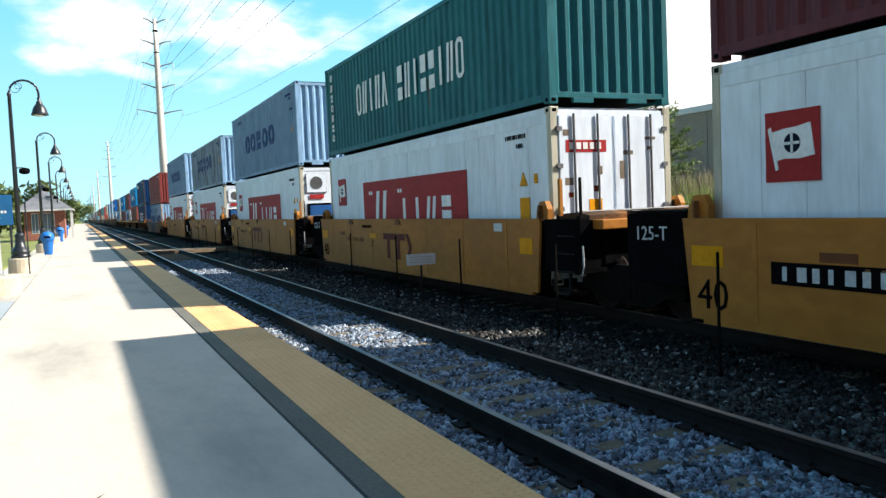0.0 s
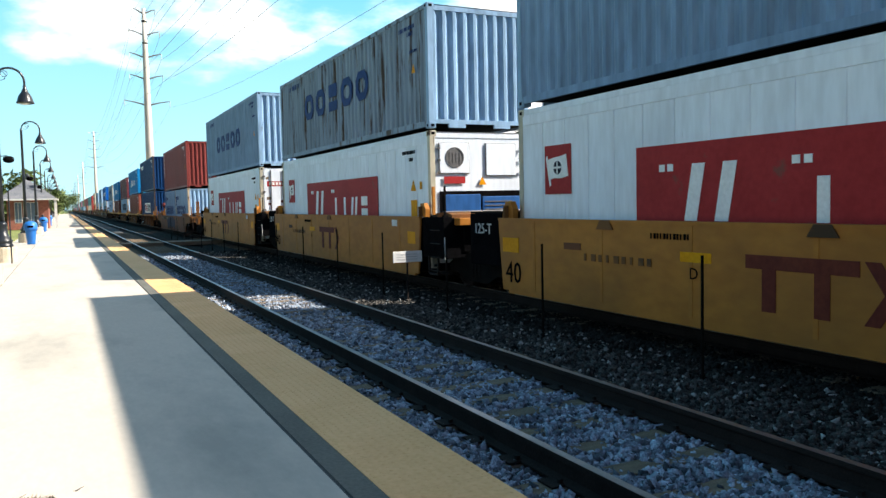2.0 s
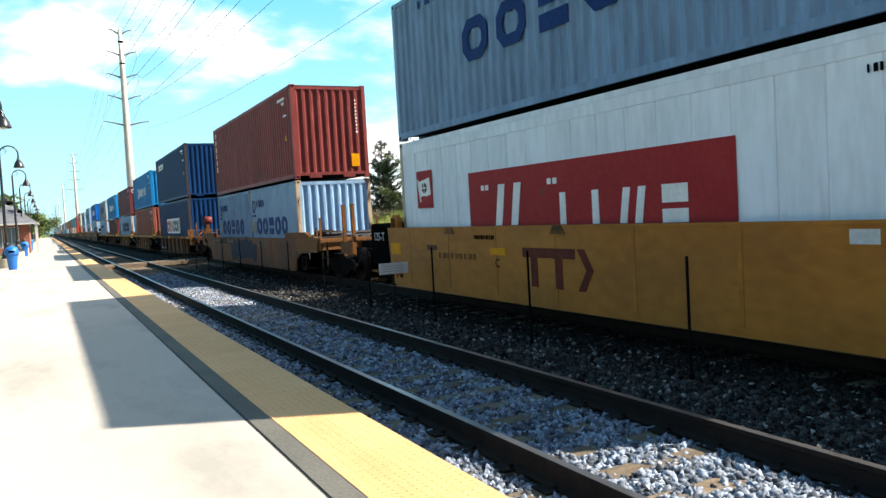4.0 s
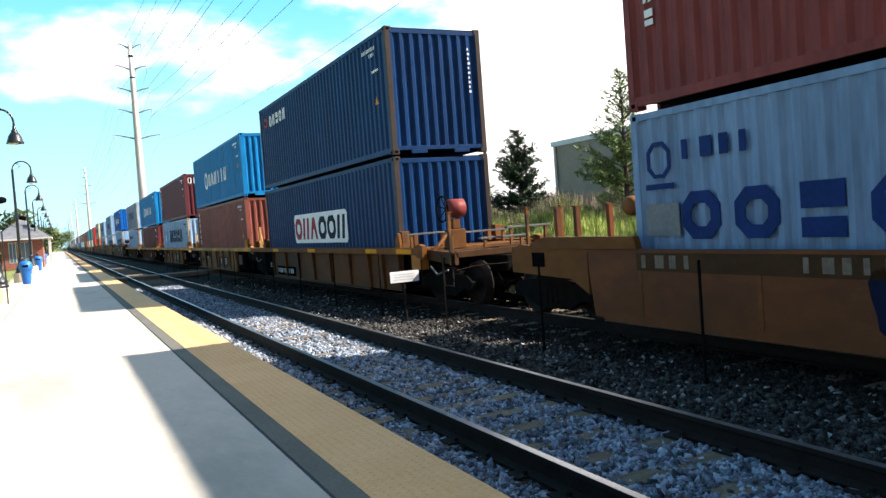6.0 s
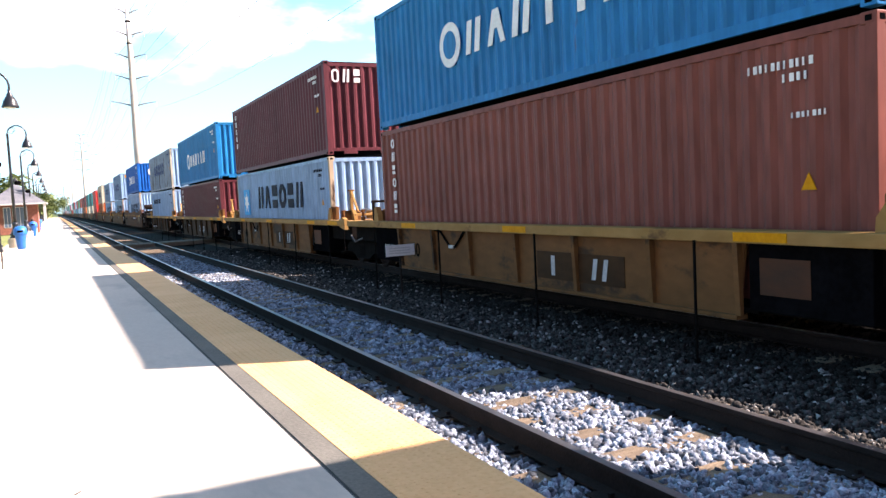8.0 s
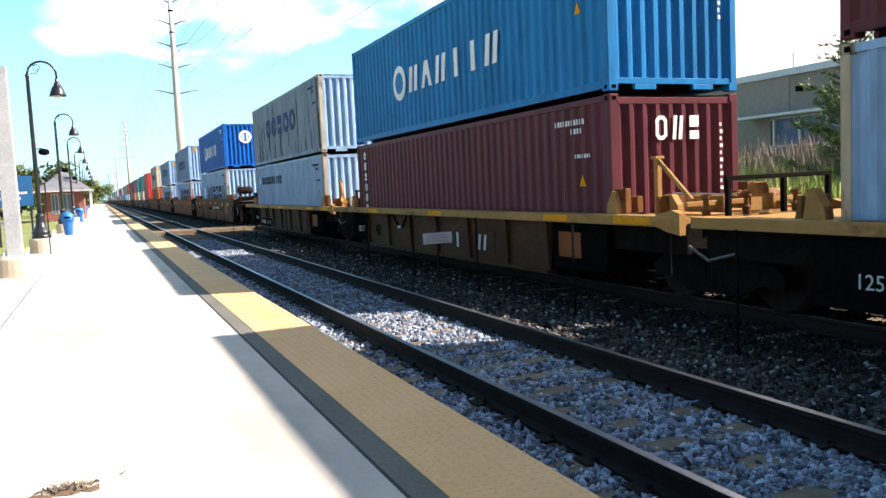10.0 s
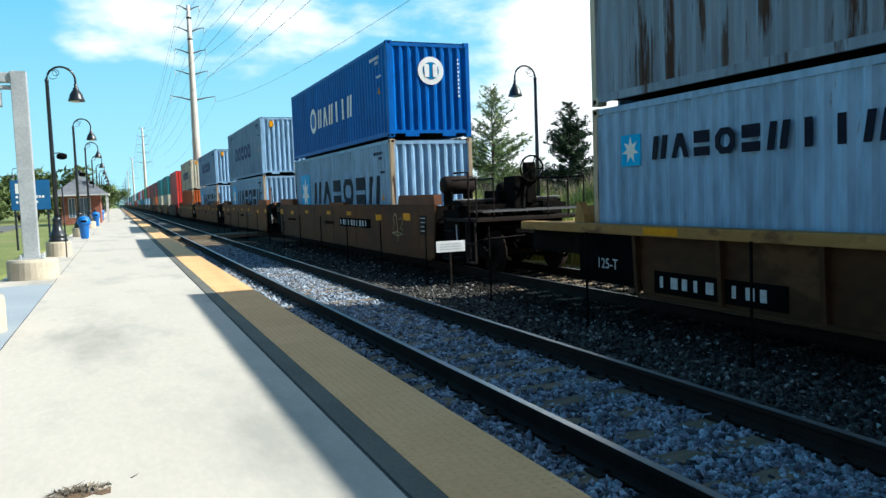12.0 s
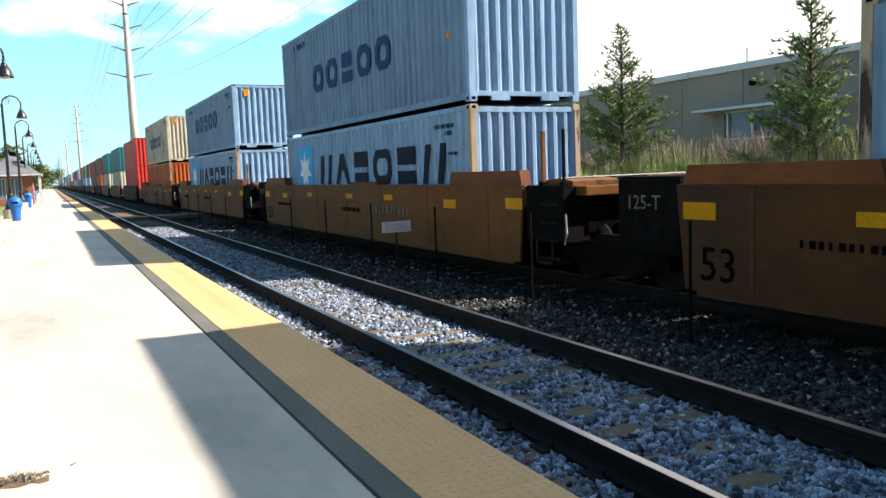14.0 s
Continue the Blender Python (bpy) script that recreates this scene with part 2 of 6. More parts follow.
def piece(name, me, material, parent=None, m=None, label=""):
    """An object on a mesh that others may share; its material is its own."""
    if not me.materials:
        me.materials.append(material)
    ob = new(name, me)
    ob.material_slots[0].link = "OBJECT"
    ob.material_slots[0].material = material
    ob.parent = parent
    if m is not None:
        ob.matrix_basis = m
    if label:
        tagged(ob, label)
    return ob


def part(name, bm, material, parent=None, label="", smooth=False, m=None):
    return piece(name, to_mesh(name, bm, smooth), material, parent, m, label)


def thing(name, label, category, m=None, group="", kind=""):
    ob = new(name)
    ob.empty_display_size = 0.2
    if m is not None:
        ob.matrix_basis = m
    return tagged(ob, label, category, group, kind)


def slab(name, label, category, material, *row, kind="structure", bevel=0.0):
    ob = part(name, boxes(row, bevel=bevel), material)
    return tagged(ob, label, category, "", kind)


MESHES = {}


def shared(key, build, smooth=False):
    if key not in MESHES:
        MESHES[key] = to_mesh(str(key[0]), build(), smooth)
    return MESHES[key]


# ---------------------------------------------------------------- ground
RAIL_Z, BED_Z, TIE_Z = -0.224, -0.44, -0.40
NEAR_TRACK, FAR_TRACK = 3.705, 8.125
EDGE, STRIP, GAP, LEFT = 2.03, 1.42, 1.25, -1.23


def ground_sheet():
    """One sheet to the horizon: lawn level beside the platform, low under the tracks, a weedy bank beyond them."""
    xs = [-3000, -400, -80, -12, -2.6, -2.2, 1.9, 2.0, 10.6, 12.5, 15, 18, 24, 40, 120, 600, 3000]
    zs = [-2, -0.6, -0.3, -0.12, -0.08, -0.55, -0.55, -0.55, -0.55, -0.15, 0.35, 0.6, 0.75, 0.8, 0.6, 0, -2]
    ys = [-3000, -300, -60, -20, 0, 20, 40, 60, 90, 140, 220, 400, 900, 4000]
    bm = bmesh.new()
    grid = [[bm.verts.new((x, y, z)) for x, z in zip(xs, zs)] for y in ys]
    for a, b in zip(grid, grid[1:]):
        for i in range(len(xs) - 1):
            bm.faces.new((a[i], a[i + 1], b[i + 1], b[i]))
    return bm


tagged(part("ground", ground_sheet(), GRASS), "green lawn and weedy ground with dry patches", "ground", "", "structure")
tagged(part("ballast_between", prism([(4.46, -0.6), (4.46, BED_Z), (5.2, BED_Z), (5.6, -0.46), (5.9, -0.5), (5.9, -0.6)], -60, 900), BALLAST_SHADED), "weathered stone bed between the tracks, with shade in its colour", "ballast", "", "structure")
tagged(part("ballast_near", prism([(2.06, -0.6), (2.06, -0.42), (2.4, BED_Z), (4.46, BED_Z), (4.46, -0.6)], -60, 900), BALLAST), "grey crushed stone bed of the near track, darkened as gap shade", "ballast", "", "structure")
tagged(part("ballast_far", prism([(5.9, -0.6), (5.9, -0.5), (6.3, -0.46), (6.7, BED_Z), (9.6, BED_Z), (10.4, -0.52), (10.4, -0.6)], -60, 900), BALLAST_SHADED), "weathered stone bed of the far track, darkened for shade", "ballast", "", "structure")


# ---------------------------------------------------------------- platform
def platform():
    slab("platform", "pale broom-finished concrete station platform", "platform", CONCRETE, LEFT, GAP - 0.012, -30, 330, -0.6, 0.0)
    slab("platform_joint", "black filler in the platform joint", "joint", JOINT, GAP - 0.012, GAP + 0.012, -30, 330, -0.6, -0.008)
    slab("platform_edge_band", "dark grey concrete band beside the tactile strip", "platform", BAND, GAP + 0.012, STRIP, -30, 330, -0.6, 0.0)
    slab("platform_edge", "concrete platform edge wall under the tactile strip", "platform", CONCRETE_EDGE, STRIP, EDGE, -30, 330, -0.6, -0.004)
    slab("platform_left_joint", "dark joint along the platform", "joint", JOINT, LEFT - 0.02, LEFT, -30, 330, -0.6, -0.01)
    slab("platform_apron", "grey concrete apron beside the platform", "pavement", CONCRETE_PAD, -3.6, LEFT - 0.02, -30, 17.0, -0.6, -0.006)
    slab("platform_apron_strip", "pale concrete strip between platform and lawn", "pavement", CONCRETE, -2.35, LEFT - 0.02, 17.0, 330, -0.6, -0.006)


platform()


def tracks():
    head = [(-0.036, 0), (0.036, 0), (0.036, -0.035), (0.01, -0.05), (0.01, -0.14), (0.07, -0.16), (0.07, -0.175), (-0.07, -0.175), (-0.07, -0.16), (-0.01, -0.14), (-0.01, -0.05), (-0.036, -0.035)]
    for name, centre in (("near_track_rail", NEAR_TRACK), ("far_track_rail", FAR_TRACK)):
        for s in (-0.753, 0.753):
            rail = tagged(part(name, prism([(centre + s + x, RAIL_Z + z) for x, z in head], -60, 900), RAIL), "rust-brown steel rail spiked to timber ties", "rail", "rails", "structure")
            part("running_surface", boxes((centre + s - 0.03, centre + s + 0.03, -60, 900, RAIL_Z + 0.0005, RAIL_Z + 0.003)), RAIL_TOP, rail, "worn bright rail head")


tracks()


# ---------------------------------------------------------------- containers
W2 = 1.219


def corrugated(length, z0, z1, pitch, depth):
    """A trapezoid-folded sheet along y, facing -x, between two heights."""
    count = max(2, round(length / pitch))
    p = length / count
    line = []
    for i in range(count):
        y = i * p
        line += [(0, y), (0, y + 0.26 * p), (depth, y + 0.5 * p), (depth, y + 0.76 * p)]
    line.append((0, length))
    bm = bmesh.new()
    lo, hi = [bm.verts.new((x, y, z0)) for x, y in line], [bm.verts.new((x, y, z1)) for x, y in line]
    for i in range(len(line) - 1):
        bm.faces.new((lo[i + 1], lo[i], hi[i], hi[i + 1]))
    return bm


def turned(bm, m):
    bmesh.ops.transform(bm, matrix=m, verts=bm.verts[:])
    return bm


def reefer_side(length, z0, z1):
    """A flat sheet with narrow pressed seams."""
    n = round(length / 0.61)
    line = [(0.0, 0.0)]
    for i in range(1, n):
        y = i * length / n
        line += [(0.0, y - 0.014), (0.009, y - 0.006), (0.009, y + 0.006), (0.0, y + 0.014)]
    line.append((0.0, length))
    bm = bmesh.new()
    lo, hi = [bm.verts.new((x, y, z0)) for x, y in line], [bm.verts.new((x, y, z1)) for x, y in line]
    for i in range(len(line) - 1):
        bm.faces.new((lo[i + 1], lo[i], hi[i], hi[i + 1]))
    return bm


def side_mesh(L, H, style):
    z0, z1, l = 0.16, H - 0.09, L - 0.24
    if style == "reefer":
        bm = reefer_side(l, z0, z1)
    elif style == "plain":
        bm = corrugated(l, z0, z1, 1.1, 0.012)
    else:
        bm = corrugated(l, z0, z1, 0.278, 0.036)
    return turned(bm, pose(-W2 + 0.012, 0.12, 0))


def end_mesh(H, style):
    w = 2 * W2 - 0.24
    if style == "reefer":
        return boxes((-w / 2, w / 2, 0.03, 0.10, 0.16, H - 0.1))
    bm = corrugated(w, 0.16, H - 0.1, 0.25, 0.056)
    return turned(bm, Matrix(((0, 1, 0, -w / 2), (1, 0, 0, 0.02), (0, 0, 1, 0), (0, 0, 0, 1))))


def casting_mesh():
    bm = boxes((-0.08, 0.08, -0.085, 0.085, -0.06, 0.06), bevel=0.012)
    return bm


def ring(bm, w, h, s):
    """A flat ring with cut corners, facing -x."""
    def loop(k):
        c = (min(w, h) - 2 * k) * 0.28
        return [(k, k + c), (k + c, k), (w - k - c, k), (w - k, k + c), (w - k, h - k - c), (w - k - c, h - k), (k + c, h - k), (k, h - k - c)]
    out, inn = loop(0), loop(s)
    for i in range(8):
        j = (i + 1) % 8
        q = [out[i], out[j], inn[j], inn[i]]
        lo, hi = [bm.verts.new((-0.004, *p)) for p in q], [bm.verts.new((0.006, *p)) for p in q]
        bm.faces.new(lo)
        bm.faces.new(hi[::-1])
        for a, b in ((0, 1), (1, 2), (2, 3), (3, 0)):
            bm.faces.new((lo[b], lo[a], hi[a], hi[b]))


def ring_mesh(w, h):
    bm = bmesh.new()
    ring(bm, w, h, 0.05)
    bmesh.ops.recalc_face_normals(bm, faces=bm.faces[:])
    return bm


def block(w, h, kind):
    """One character of a trade name as a plain sign: along +y from 0, up from 0, facing -x."""
    s = min(0.26 * min(w, h), 0.2)
    if h < 0.15:
        return boxes((-0.004, 0.006, 0, w, 0, h))
    if kind == 0:
        bm = bmesh.new()
        ring(bm, w, h, s)
        bmesh.ops.recalc_face_normals(bm, faces=bm.faces[:])
        return bm
    if kind == 1:
        k = w * 0.16
        bm = prism([(0, 0), (s * 1.15, 0), (s * 1.15 + k, h), (k, h)], -0.004, 0.006, "x")
        other = prism([(w - s * 1.15 - k, 0), (w - k, 0), (w, h), (w - s * 1.15, h)], -0.004, 0.006, "x")
        me = bpy.data.meshes.new("stroke")
        other.to_mesh(me)
        bm.from_mesh(me)
        return bm
    if kind == 3:
        return prism([(0, 0), (s, 0), (0.42 * w, 0.45 * h), (0.58 * w, 0.45 * h), (w - s, 0), (w, 0), (0.5 * w + 0.62 * s, h), (0.5 * w - 0.62 * s, h)], -0.004, 0.006, "x")
    if kind == 4:
        return boxes((-0.004, 0.006, 0.5 * w - 0.6 * s, 0.5 * w + 0.6 * s, 0, h))
    return boxes((-0.004, 0.006, 0.08 * w, 0.92 * w, 0, 0.36 * h), (-0.004, 0.006, 0.08 * w, 0.92 * w, 0.52 * h, h))


def word(parent, n, w, h, ink, y, z, x=None, fill=0.68, across=False, depth=0.0, y_end=-0.002, first=0, kinds=()):
    """A trade name as n plain signs on the side (from y towards the front) or, across, on the front end."""
    cell = w / n
    for i in range(n):
        kind = kinds[i] if kinds else (i + first) % 3
        me = shared(("letter", round(cell * fill, 3), round(h, 3), kind), lambda: block(cell * fill, h, kind))
        if across:
            m = Matrix(((0, 1, 0, y + i * cell), (1, 0, 0, y_end), (0, 0, 1, z), (0, 0, 0, 1)))
        else:
            m = Matrix(((1, 0, 0, (-W2 - 0.001 if x is None else x) - depth), (0, -1, 0, y - i * cell), (0, 0, 1, z), (0, 0, 0, 1)))
        piece("letter", me, ink, parent, m)


def star(points, r0, r1):
    return [((r0 if i % 2 == 0 else r1) * math.sin(math.pi * i / points), (r0 if i % 2 == 0 else r1) * math.cos(math.pi * i / points)) for i in range(2 * points)]


def disc(r, sides=20):
    return [(r * math.cos(2 * math.pi * i / sides), r * math.sin(2 * math.pi * i / sides)) for i in range(sides)]


def mark(parent, name, bm, material, y, z, label="", depth=0.0, L=12.19):
    """A flat marking on the long side that faces -x; y runs from the front end. Written from the rear end towards the front."""
    ob = part(name, bm, material, parent, label, m=Matrix(((1, 0, 0, -W2 - 0.001 - depth), (0, -1, 0, y), (0, 0, 1, z), (0, 0, 0, 1))))
    return tagged(ob, kind="stuff" if name.endswith("_line") else "")


def plate(w, h):
    return boxes((-0.004, 0.006, 0, w, 0, h))


def end_mark(parent, name, bm, material, x, z, label=""):
    """A flat marking on the front end, which faces -y: local y runs along +x."""
    ob = part(name, bm, material, parent, label, m=Matrix(((0, 1, 0, x), (1, 0, 0, -0.002), (0, 0, 1, z), (0, 0, 0, 1))))
    return tagged(ob, kind="stuff" if name.endswith("_line") else "")


BOXES = []


def container(colour, L, H, style, label, u, z, end_colour=None, frame_colour=None, detail=2):
    c = thing("shipping_container", label, "container", pose(FAR_TRACK, u, z), "containers on the train")
    BOXES.append((c, u, z))
    p, pe = PAINTS[colour], PAINTS[end_colour or colour]
    pf = PAINTS[frame_colour or end_colour or colour]
    key = (L, H, style)
    if detail == 0:
        piece("side_panel", shared(("far_side", *key), lambda: turned(corrugated(L, 0, H, 0.6, 0.02), pose(-W2, 0, 0))), p, c)
        piece("end_wall", shared(("far_end", H), lambda: turned(corrugated(2 * W2, 0, H, 0.3, 0.045), Matrix(((0, 1, 0, -W2), (1, 0, 0, 0), (0, 0, 1, 0), (0, 0, 0, 1))))), pe, c)
        piece("shell", shared(("far_shell", L, H), lambda: boxes((-W2 + 0.03, W2, 0.06, L, 0.0, H - 0.01))), p, c)
        return c
    side = shared(("side", *key), lambda: side_mesh(*key))
    piece("side_panel", side, p, c)
    piece("side_panel", side, p, c, pose(0, L, 0, 0, 0, 180))
    if style != "reefer" or not label.startswith("white"):
        end = shared(("end", H, style), lambda: end_mesh(H, style))
    else:
        end = shared(("end", H, "reefer"), lambda: end_mesh(H, "reefer"))
    piece("front_wall", end, pe, c)
    piece("rear_wall", end, pe, c, pose(0, L, 0, 0, 0, 180))
    piece("roof", shared(("roof", L, H), lambda: turned(corrugated(L - 0.1, -W2 + 0.05, W2 - 0.05, 0.4, 0.012), Matrix(((0, 0, 1, 0), (0, 1, 0, 0.05), (-1, 0, 0, H - 0.02), (0, 0, 0, 1))))), p, c)
    piece("floor", shared(("floor", L), lambda: boxes((-W2 + 0.04, W2 - 0.04, 0.05, L - 0.05, 0.1, 0.14))), DARK_STEEL, c)
    if style == "reefer":
        band = shared(("top_band", L, H), lambda: boxes((-W2 + 0.002, -W2 + 0.03, 0.13, L - 0.13, H - 0.27, H - 0.101), bevel=0.005))
        piece("top_band", band, p, c)
        piece("top_band", band, p, c, pose(0, L, 0, 0, 0, 180))
    post = shared(("corner_post", H), lambda: boxes((-0.06, 0.06, -0.06, 0.06, 0.1, H - 0.1), bevel=0.008))
    for x, y in ((-W2 + 0.06, 0.06), (W2 - 0.06, 0.06), (-W2 + 0.06, L - 0.06), (W2 - 0.06, L - 0.06)):
        piece("corner_post", post, pf, c, pose(x, y, 0))
        for zz in (0.06, H - 0.06):
            casting = piece("corner_casting", shared(("corner_casting",), casting_mesh), pf, c, pose(x + (0.019 if x > 0 else -0.019) * -1, y + (0.024 if y < 1 else -0.024), zz))
            # castings are solid; black plates draw the dark inside of their holes
            if x < 0:
                piece("casting_hole", shared(("casting_hole", 0), lambda: boxes((-0.083, -0.078, -0.035, 0.035, -0.028, 0.028))), BLACK, casting)
                if y < 1:
                    piece("casting_hole", shared(("casting_hole", 1), lambda: boxes((-0.04, 0.04, -0.088, -0.083, -0.028, 0.028))), BLACK, casting)
    for x in (-W2 + 0.035, W2 - 0.035):
        piece("bottom_rail", shared(("bottom_rail", L), lambda: boxes((-0.028, 0.028, 0.12, L - 0.12, 0.045, 0.165), bevel=0.006)), p, c, pose(x, 0, 0))
        piece("top_rail", shared(("top_rail", L, H), lambda: boxes((-0.03, 0.03, 0.12, L - 0.12, H - 0.1, H - 0.01), bevel=0.006)), p, c, pose(x, 0, 0))
    for y in (0.045, L - 0.045):
        piece("sill", shared(("sill",), lambda: boxes((-W2 + 0.12, W2 - 0.12, -0.03, 0.03, 0.10, 0.19), (-0.75, -0.35, -0.032, 0.03, 0.02, 0.1), (0.35, 0.75, -0.032, 0.03, 0.02, 0.1), bevel=0.006)), pe, c, pose(0, y, 0))
        piece("header", shared(("header", H), lambda: boxes((-W2 + 0.12, W2 - 0.12, -0.03, 0.03, H - 0.15, H - 0.05), bevel=0.006)), pe, c, pose(0, y, 0))
    return c


# ---------------------------------------------------------------- the train
FLOOR_Z = 0.10
CARS = []


def well_side(y0, y1, z0, z1, x=-1.5, flange=0.07):
    """Side of a well car: a plate with a folded top and bottom flange, raked up at both ends."""
    bm = prism([(y0 + 0.12, z0), (y1 - 0.12, z0), (y1, z0 + 0.9 * (z1 - z0)), (y1, z1), (y0, z1), (y0, z0 + 0.9 * (z1 - z0))], x, x + 0.04, "x")
    add_box(bm, x - 0.012, x + flange, y0, y1, z1 - 0.03, z1 + 0.012)
    add_box(bm, x + 0.004, x + flange, y0 + 0.3, y1 - 0.3, z0 - 0.05, z0 + 0.05)
    return bm


def wheelset_mesh():
    """An axle with its two pressed-on wheels."""
    bm = tube([(-1.0, 0, 0), (1.0, 0, 0)], 0.075, 10)
    for x in (-0.753, 0.753):
        turn = Matrix.Rotation(radians(90 if x > 0 else -90), 3, "Y")
        lathe([(0.10, -0.09), (0.13, -0.06), (0.34, -0.03), (0.38, -0.075), (0.455, -0.075), (0.45, -0.045), (0.425, -0.03), (0.42, 0.07), (0.37, 0.07), (0.34, 0.02), (0.13, 0.05), (0.10, 0.09)], 20, bm, (x, 0, 0), turn)
    return bm


WHEELS = []


def bogie_frame_mesh():
    outline = [(-1.15, 0.0), (-0.95, 0.12), (-0.45, 0.16), (-0.35, 0.26), (0.35, 0.26), (0.45, 0.16), (0.95, 0.12), (1.15, 0.0), (1.12, -0.16), (0.8, -0.14), (0.45, -0.3), (-0.45, -0.3), (-0.8, -0.14), (-1.12, -0.16)]
    return prism(outline, -0.06, 0.06, "x")


def bogie(car, y):
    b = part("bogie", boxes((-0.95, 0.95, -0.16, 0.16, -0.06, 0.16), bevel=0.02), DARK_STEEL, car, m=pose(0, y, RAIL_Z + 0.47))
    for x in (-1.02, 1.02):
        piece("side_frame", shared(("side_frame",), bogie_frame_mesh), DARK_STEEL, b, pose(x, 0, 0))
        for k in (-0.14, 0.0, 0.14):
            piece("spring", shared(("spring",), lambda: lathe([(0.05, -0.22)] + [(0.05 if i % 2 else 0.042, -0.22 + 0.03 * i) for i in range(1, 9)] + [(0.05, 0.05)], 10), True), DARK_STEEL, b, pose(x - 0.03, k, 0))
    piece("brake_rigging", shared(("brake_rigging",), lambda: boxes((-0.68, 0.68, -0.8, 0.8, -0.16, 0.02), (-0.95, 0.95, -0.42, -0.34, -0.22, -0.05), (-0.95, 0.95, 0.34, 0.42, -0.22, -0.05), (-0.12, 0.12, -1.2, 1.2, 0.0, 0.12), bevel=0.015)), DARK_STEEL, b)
    for yy in (-0.86, 0.86):
        w = piece("wheelset", shared(("wheelset",), wheelset_mesh, True), RAIL, b, pose(0, yy, -0.05))
        WHEELS.append((w, car, yy))


def car_thing(u, label):
    car = thing("well_car", label, "railcar", pose(FAR_TRACK, u, 0), "cars of the train")
    CARS.append((car, u))
    return car


def text_mesh(body, size):
    cu = bpy.data.curves.new("text", "FONT")
    cu.body, cu.size, cu.extrude, cu.resolution_u = body, size, 0.003, 2
    ob = new("text", cu)
    bpy.context.view_layer.update()
    me = bpy.data.meshes.new_from_object(ob.evaluated_get(bpy.context.evaluated_depsgraph_get()))
    bpy.data.objects.remove(ob)
    return me


def side_text(car, body, size, y, z, x, material):
    me = shared_text(body, size)
    piece("lettering", me, material, car, Matrix(((0, 0, -1, x), (-1, 0, 0, y), (0, 1, 0, z), (0, 0, 0, 1))))


def shared_text(body, size):
    if ("text", body, size) not in MESHES:
        MESHES[("text", body, size)] = text_mesh(body, size)
    return MESHES[("text", body, size)]


def bars(n, w, h):
    bm = bmesh.new()
    for i in range(n):
        add_box(bm, -0.004, 0.004, i * w / n, (i + (0.3, 0.62, 0.45)[i % 3]) * w / n, 0, h)
    return bm


def car_mark(car, name, bm, material, y, z, x, label=""):
    ob = part(name, bm, material, car, label, m=Matrix(((1, 0, 0, x), (0, -1, 0, y), (0, 0, 1, z), (0, 0, 0, 1))))
    return tagged(ob, kind="stuff" if name.endswith("_line") else "")


def ladder_rail(car, x, y, z0, z1, material):
    part("stanchion", boxes((x - 0.045, x + 0.045, y - 0.045, y + 0.045, z0, z1), (x - 0.08, x + 0.08, y - 0.05, y + 0.05, z1, z1 + 0.02), bevel=0.006), material, car)


def brake_wheel(car, x, y, z):
    ring = [(x + 0.28 * math.cos(a), y, z + 0.28 * math.sin(a)) for a in [2 * math.pi * i / 18 for i in range(19)]]
    bm = tube(ring, 0.02, 6)
    for a in range(5):
        t = a * 2 * math.pi / 5
        tube([(x, y, z), (x + 0.27 * math.cos(t), y, z + 0.27 * math.sin(t))], 0.014, 5, bm)
    part("brake_wheel", bm, DARK_STEEL, car)
    part("brake_stand", boxes((x - 0.12, x + 0.12, y + 0.03, y + 0.22, z - 0.75, z + 0.14), bevel=0.03), DARK_STEEL, car)


def tank(car, x, y, z, material, axis=(1, 0, 0), half=0.45, r=0.2, name="air_tank"):
    a = Vector(axis) * half
    p = Vector((x, y, z))
    part(name, tube([p - a, p - a * 0.93, p - a * 0.8, p + a * 0.8, p + a * 0.93, p + a], [r * 0.3, r * 0.8, r, r, r * 0.8, r * 0.3], 16), material, car, smooth=True)


def coupler_gear(car, y, material, dark):
    """Open end of a car: drawbar, cut lever, hoses, steps, hand rails and walkway grating."""
    part("coupler", boxes((-0.16, 0.16, y - 1.1, y, 0.32, 0.6), (-0.22, 0.22, y - 1.45, y - 1.05, 0.3, 0.66), bevel=0.04), dark, car)
    part("cut_lever", tube([(-1.4, y - 0.35, 0.42), (-1.2, y - 0.4, 0.5), (-0.3, y - 0.6, 0.55)], 0.015, 6), RAIL, car)
    for x in (-0.45, 0.4):
        part("brake_hose", tube([(x, y - 0.25, 0.5), (x - 0.03, y - 0.7, 0.15), (x - 0.05, y - 1.1, 0.1), (x, y - 1.35, 0.35)], 0.03, 6), BLACK, car, smooth=True)
    for k in range(4):
        part("walkway_bar", boxes((-1.3, 1.3, y - 0.12 - 0.2 * k, y - 0.07 - 0.2 * k, 1.06, 1.10)), ROD if k % 2 else RAIL, car)
    for x in (-1.38, 1.38):
        s = part("sill_step", boxes((x - 0.02, x + 0.02, y - 0.5, y - 0.46, 0.0, 0.85), (x - 0.02, x + 0.02, y - 0.08, y - 0.04, 0.0, 0.85), (x - 0.03, x + 0.03, y - 0.5, y - 0.04, 0.0, 0.03), (x - 0.03, x + 0.03, y - 0.5, y - 0.04, 0.4, 0.43)), RAIL, car)


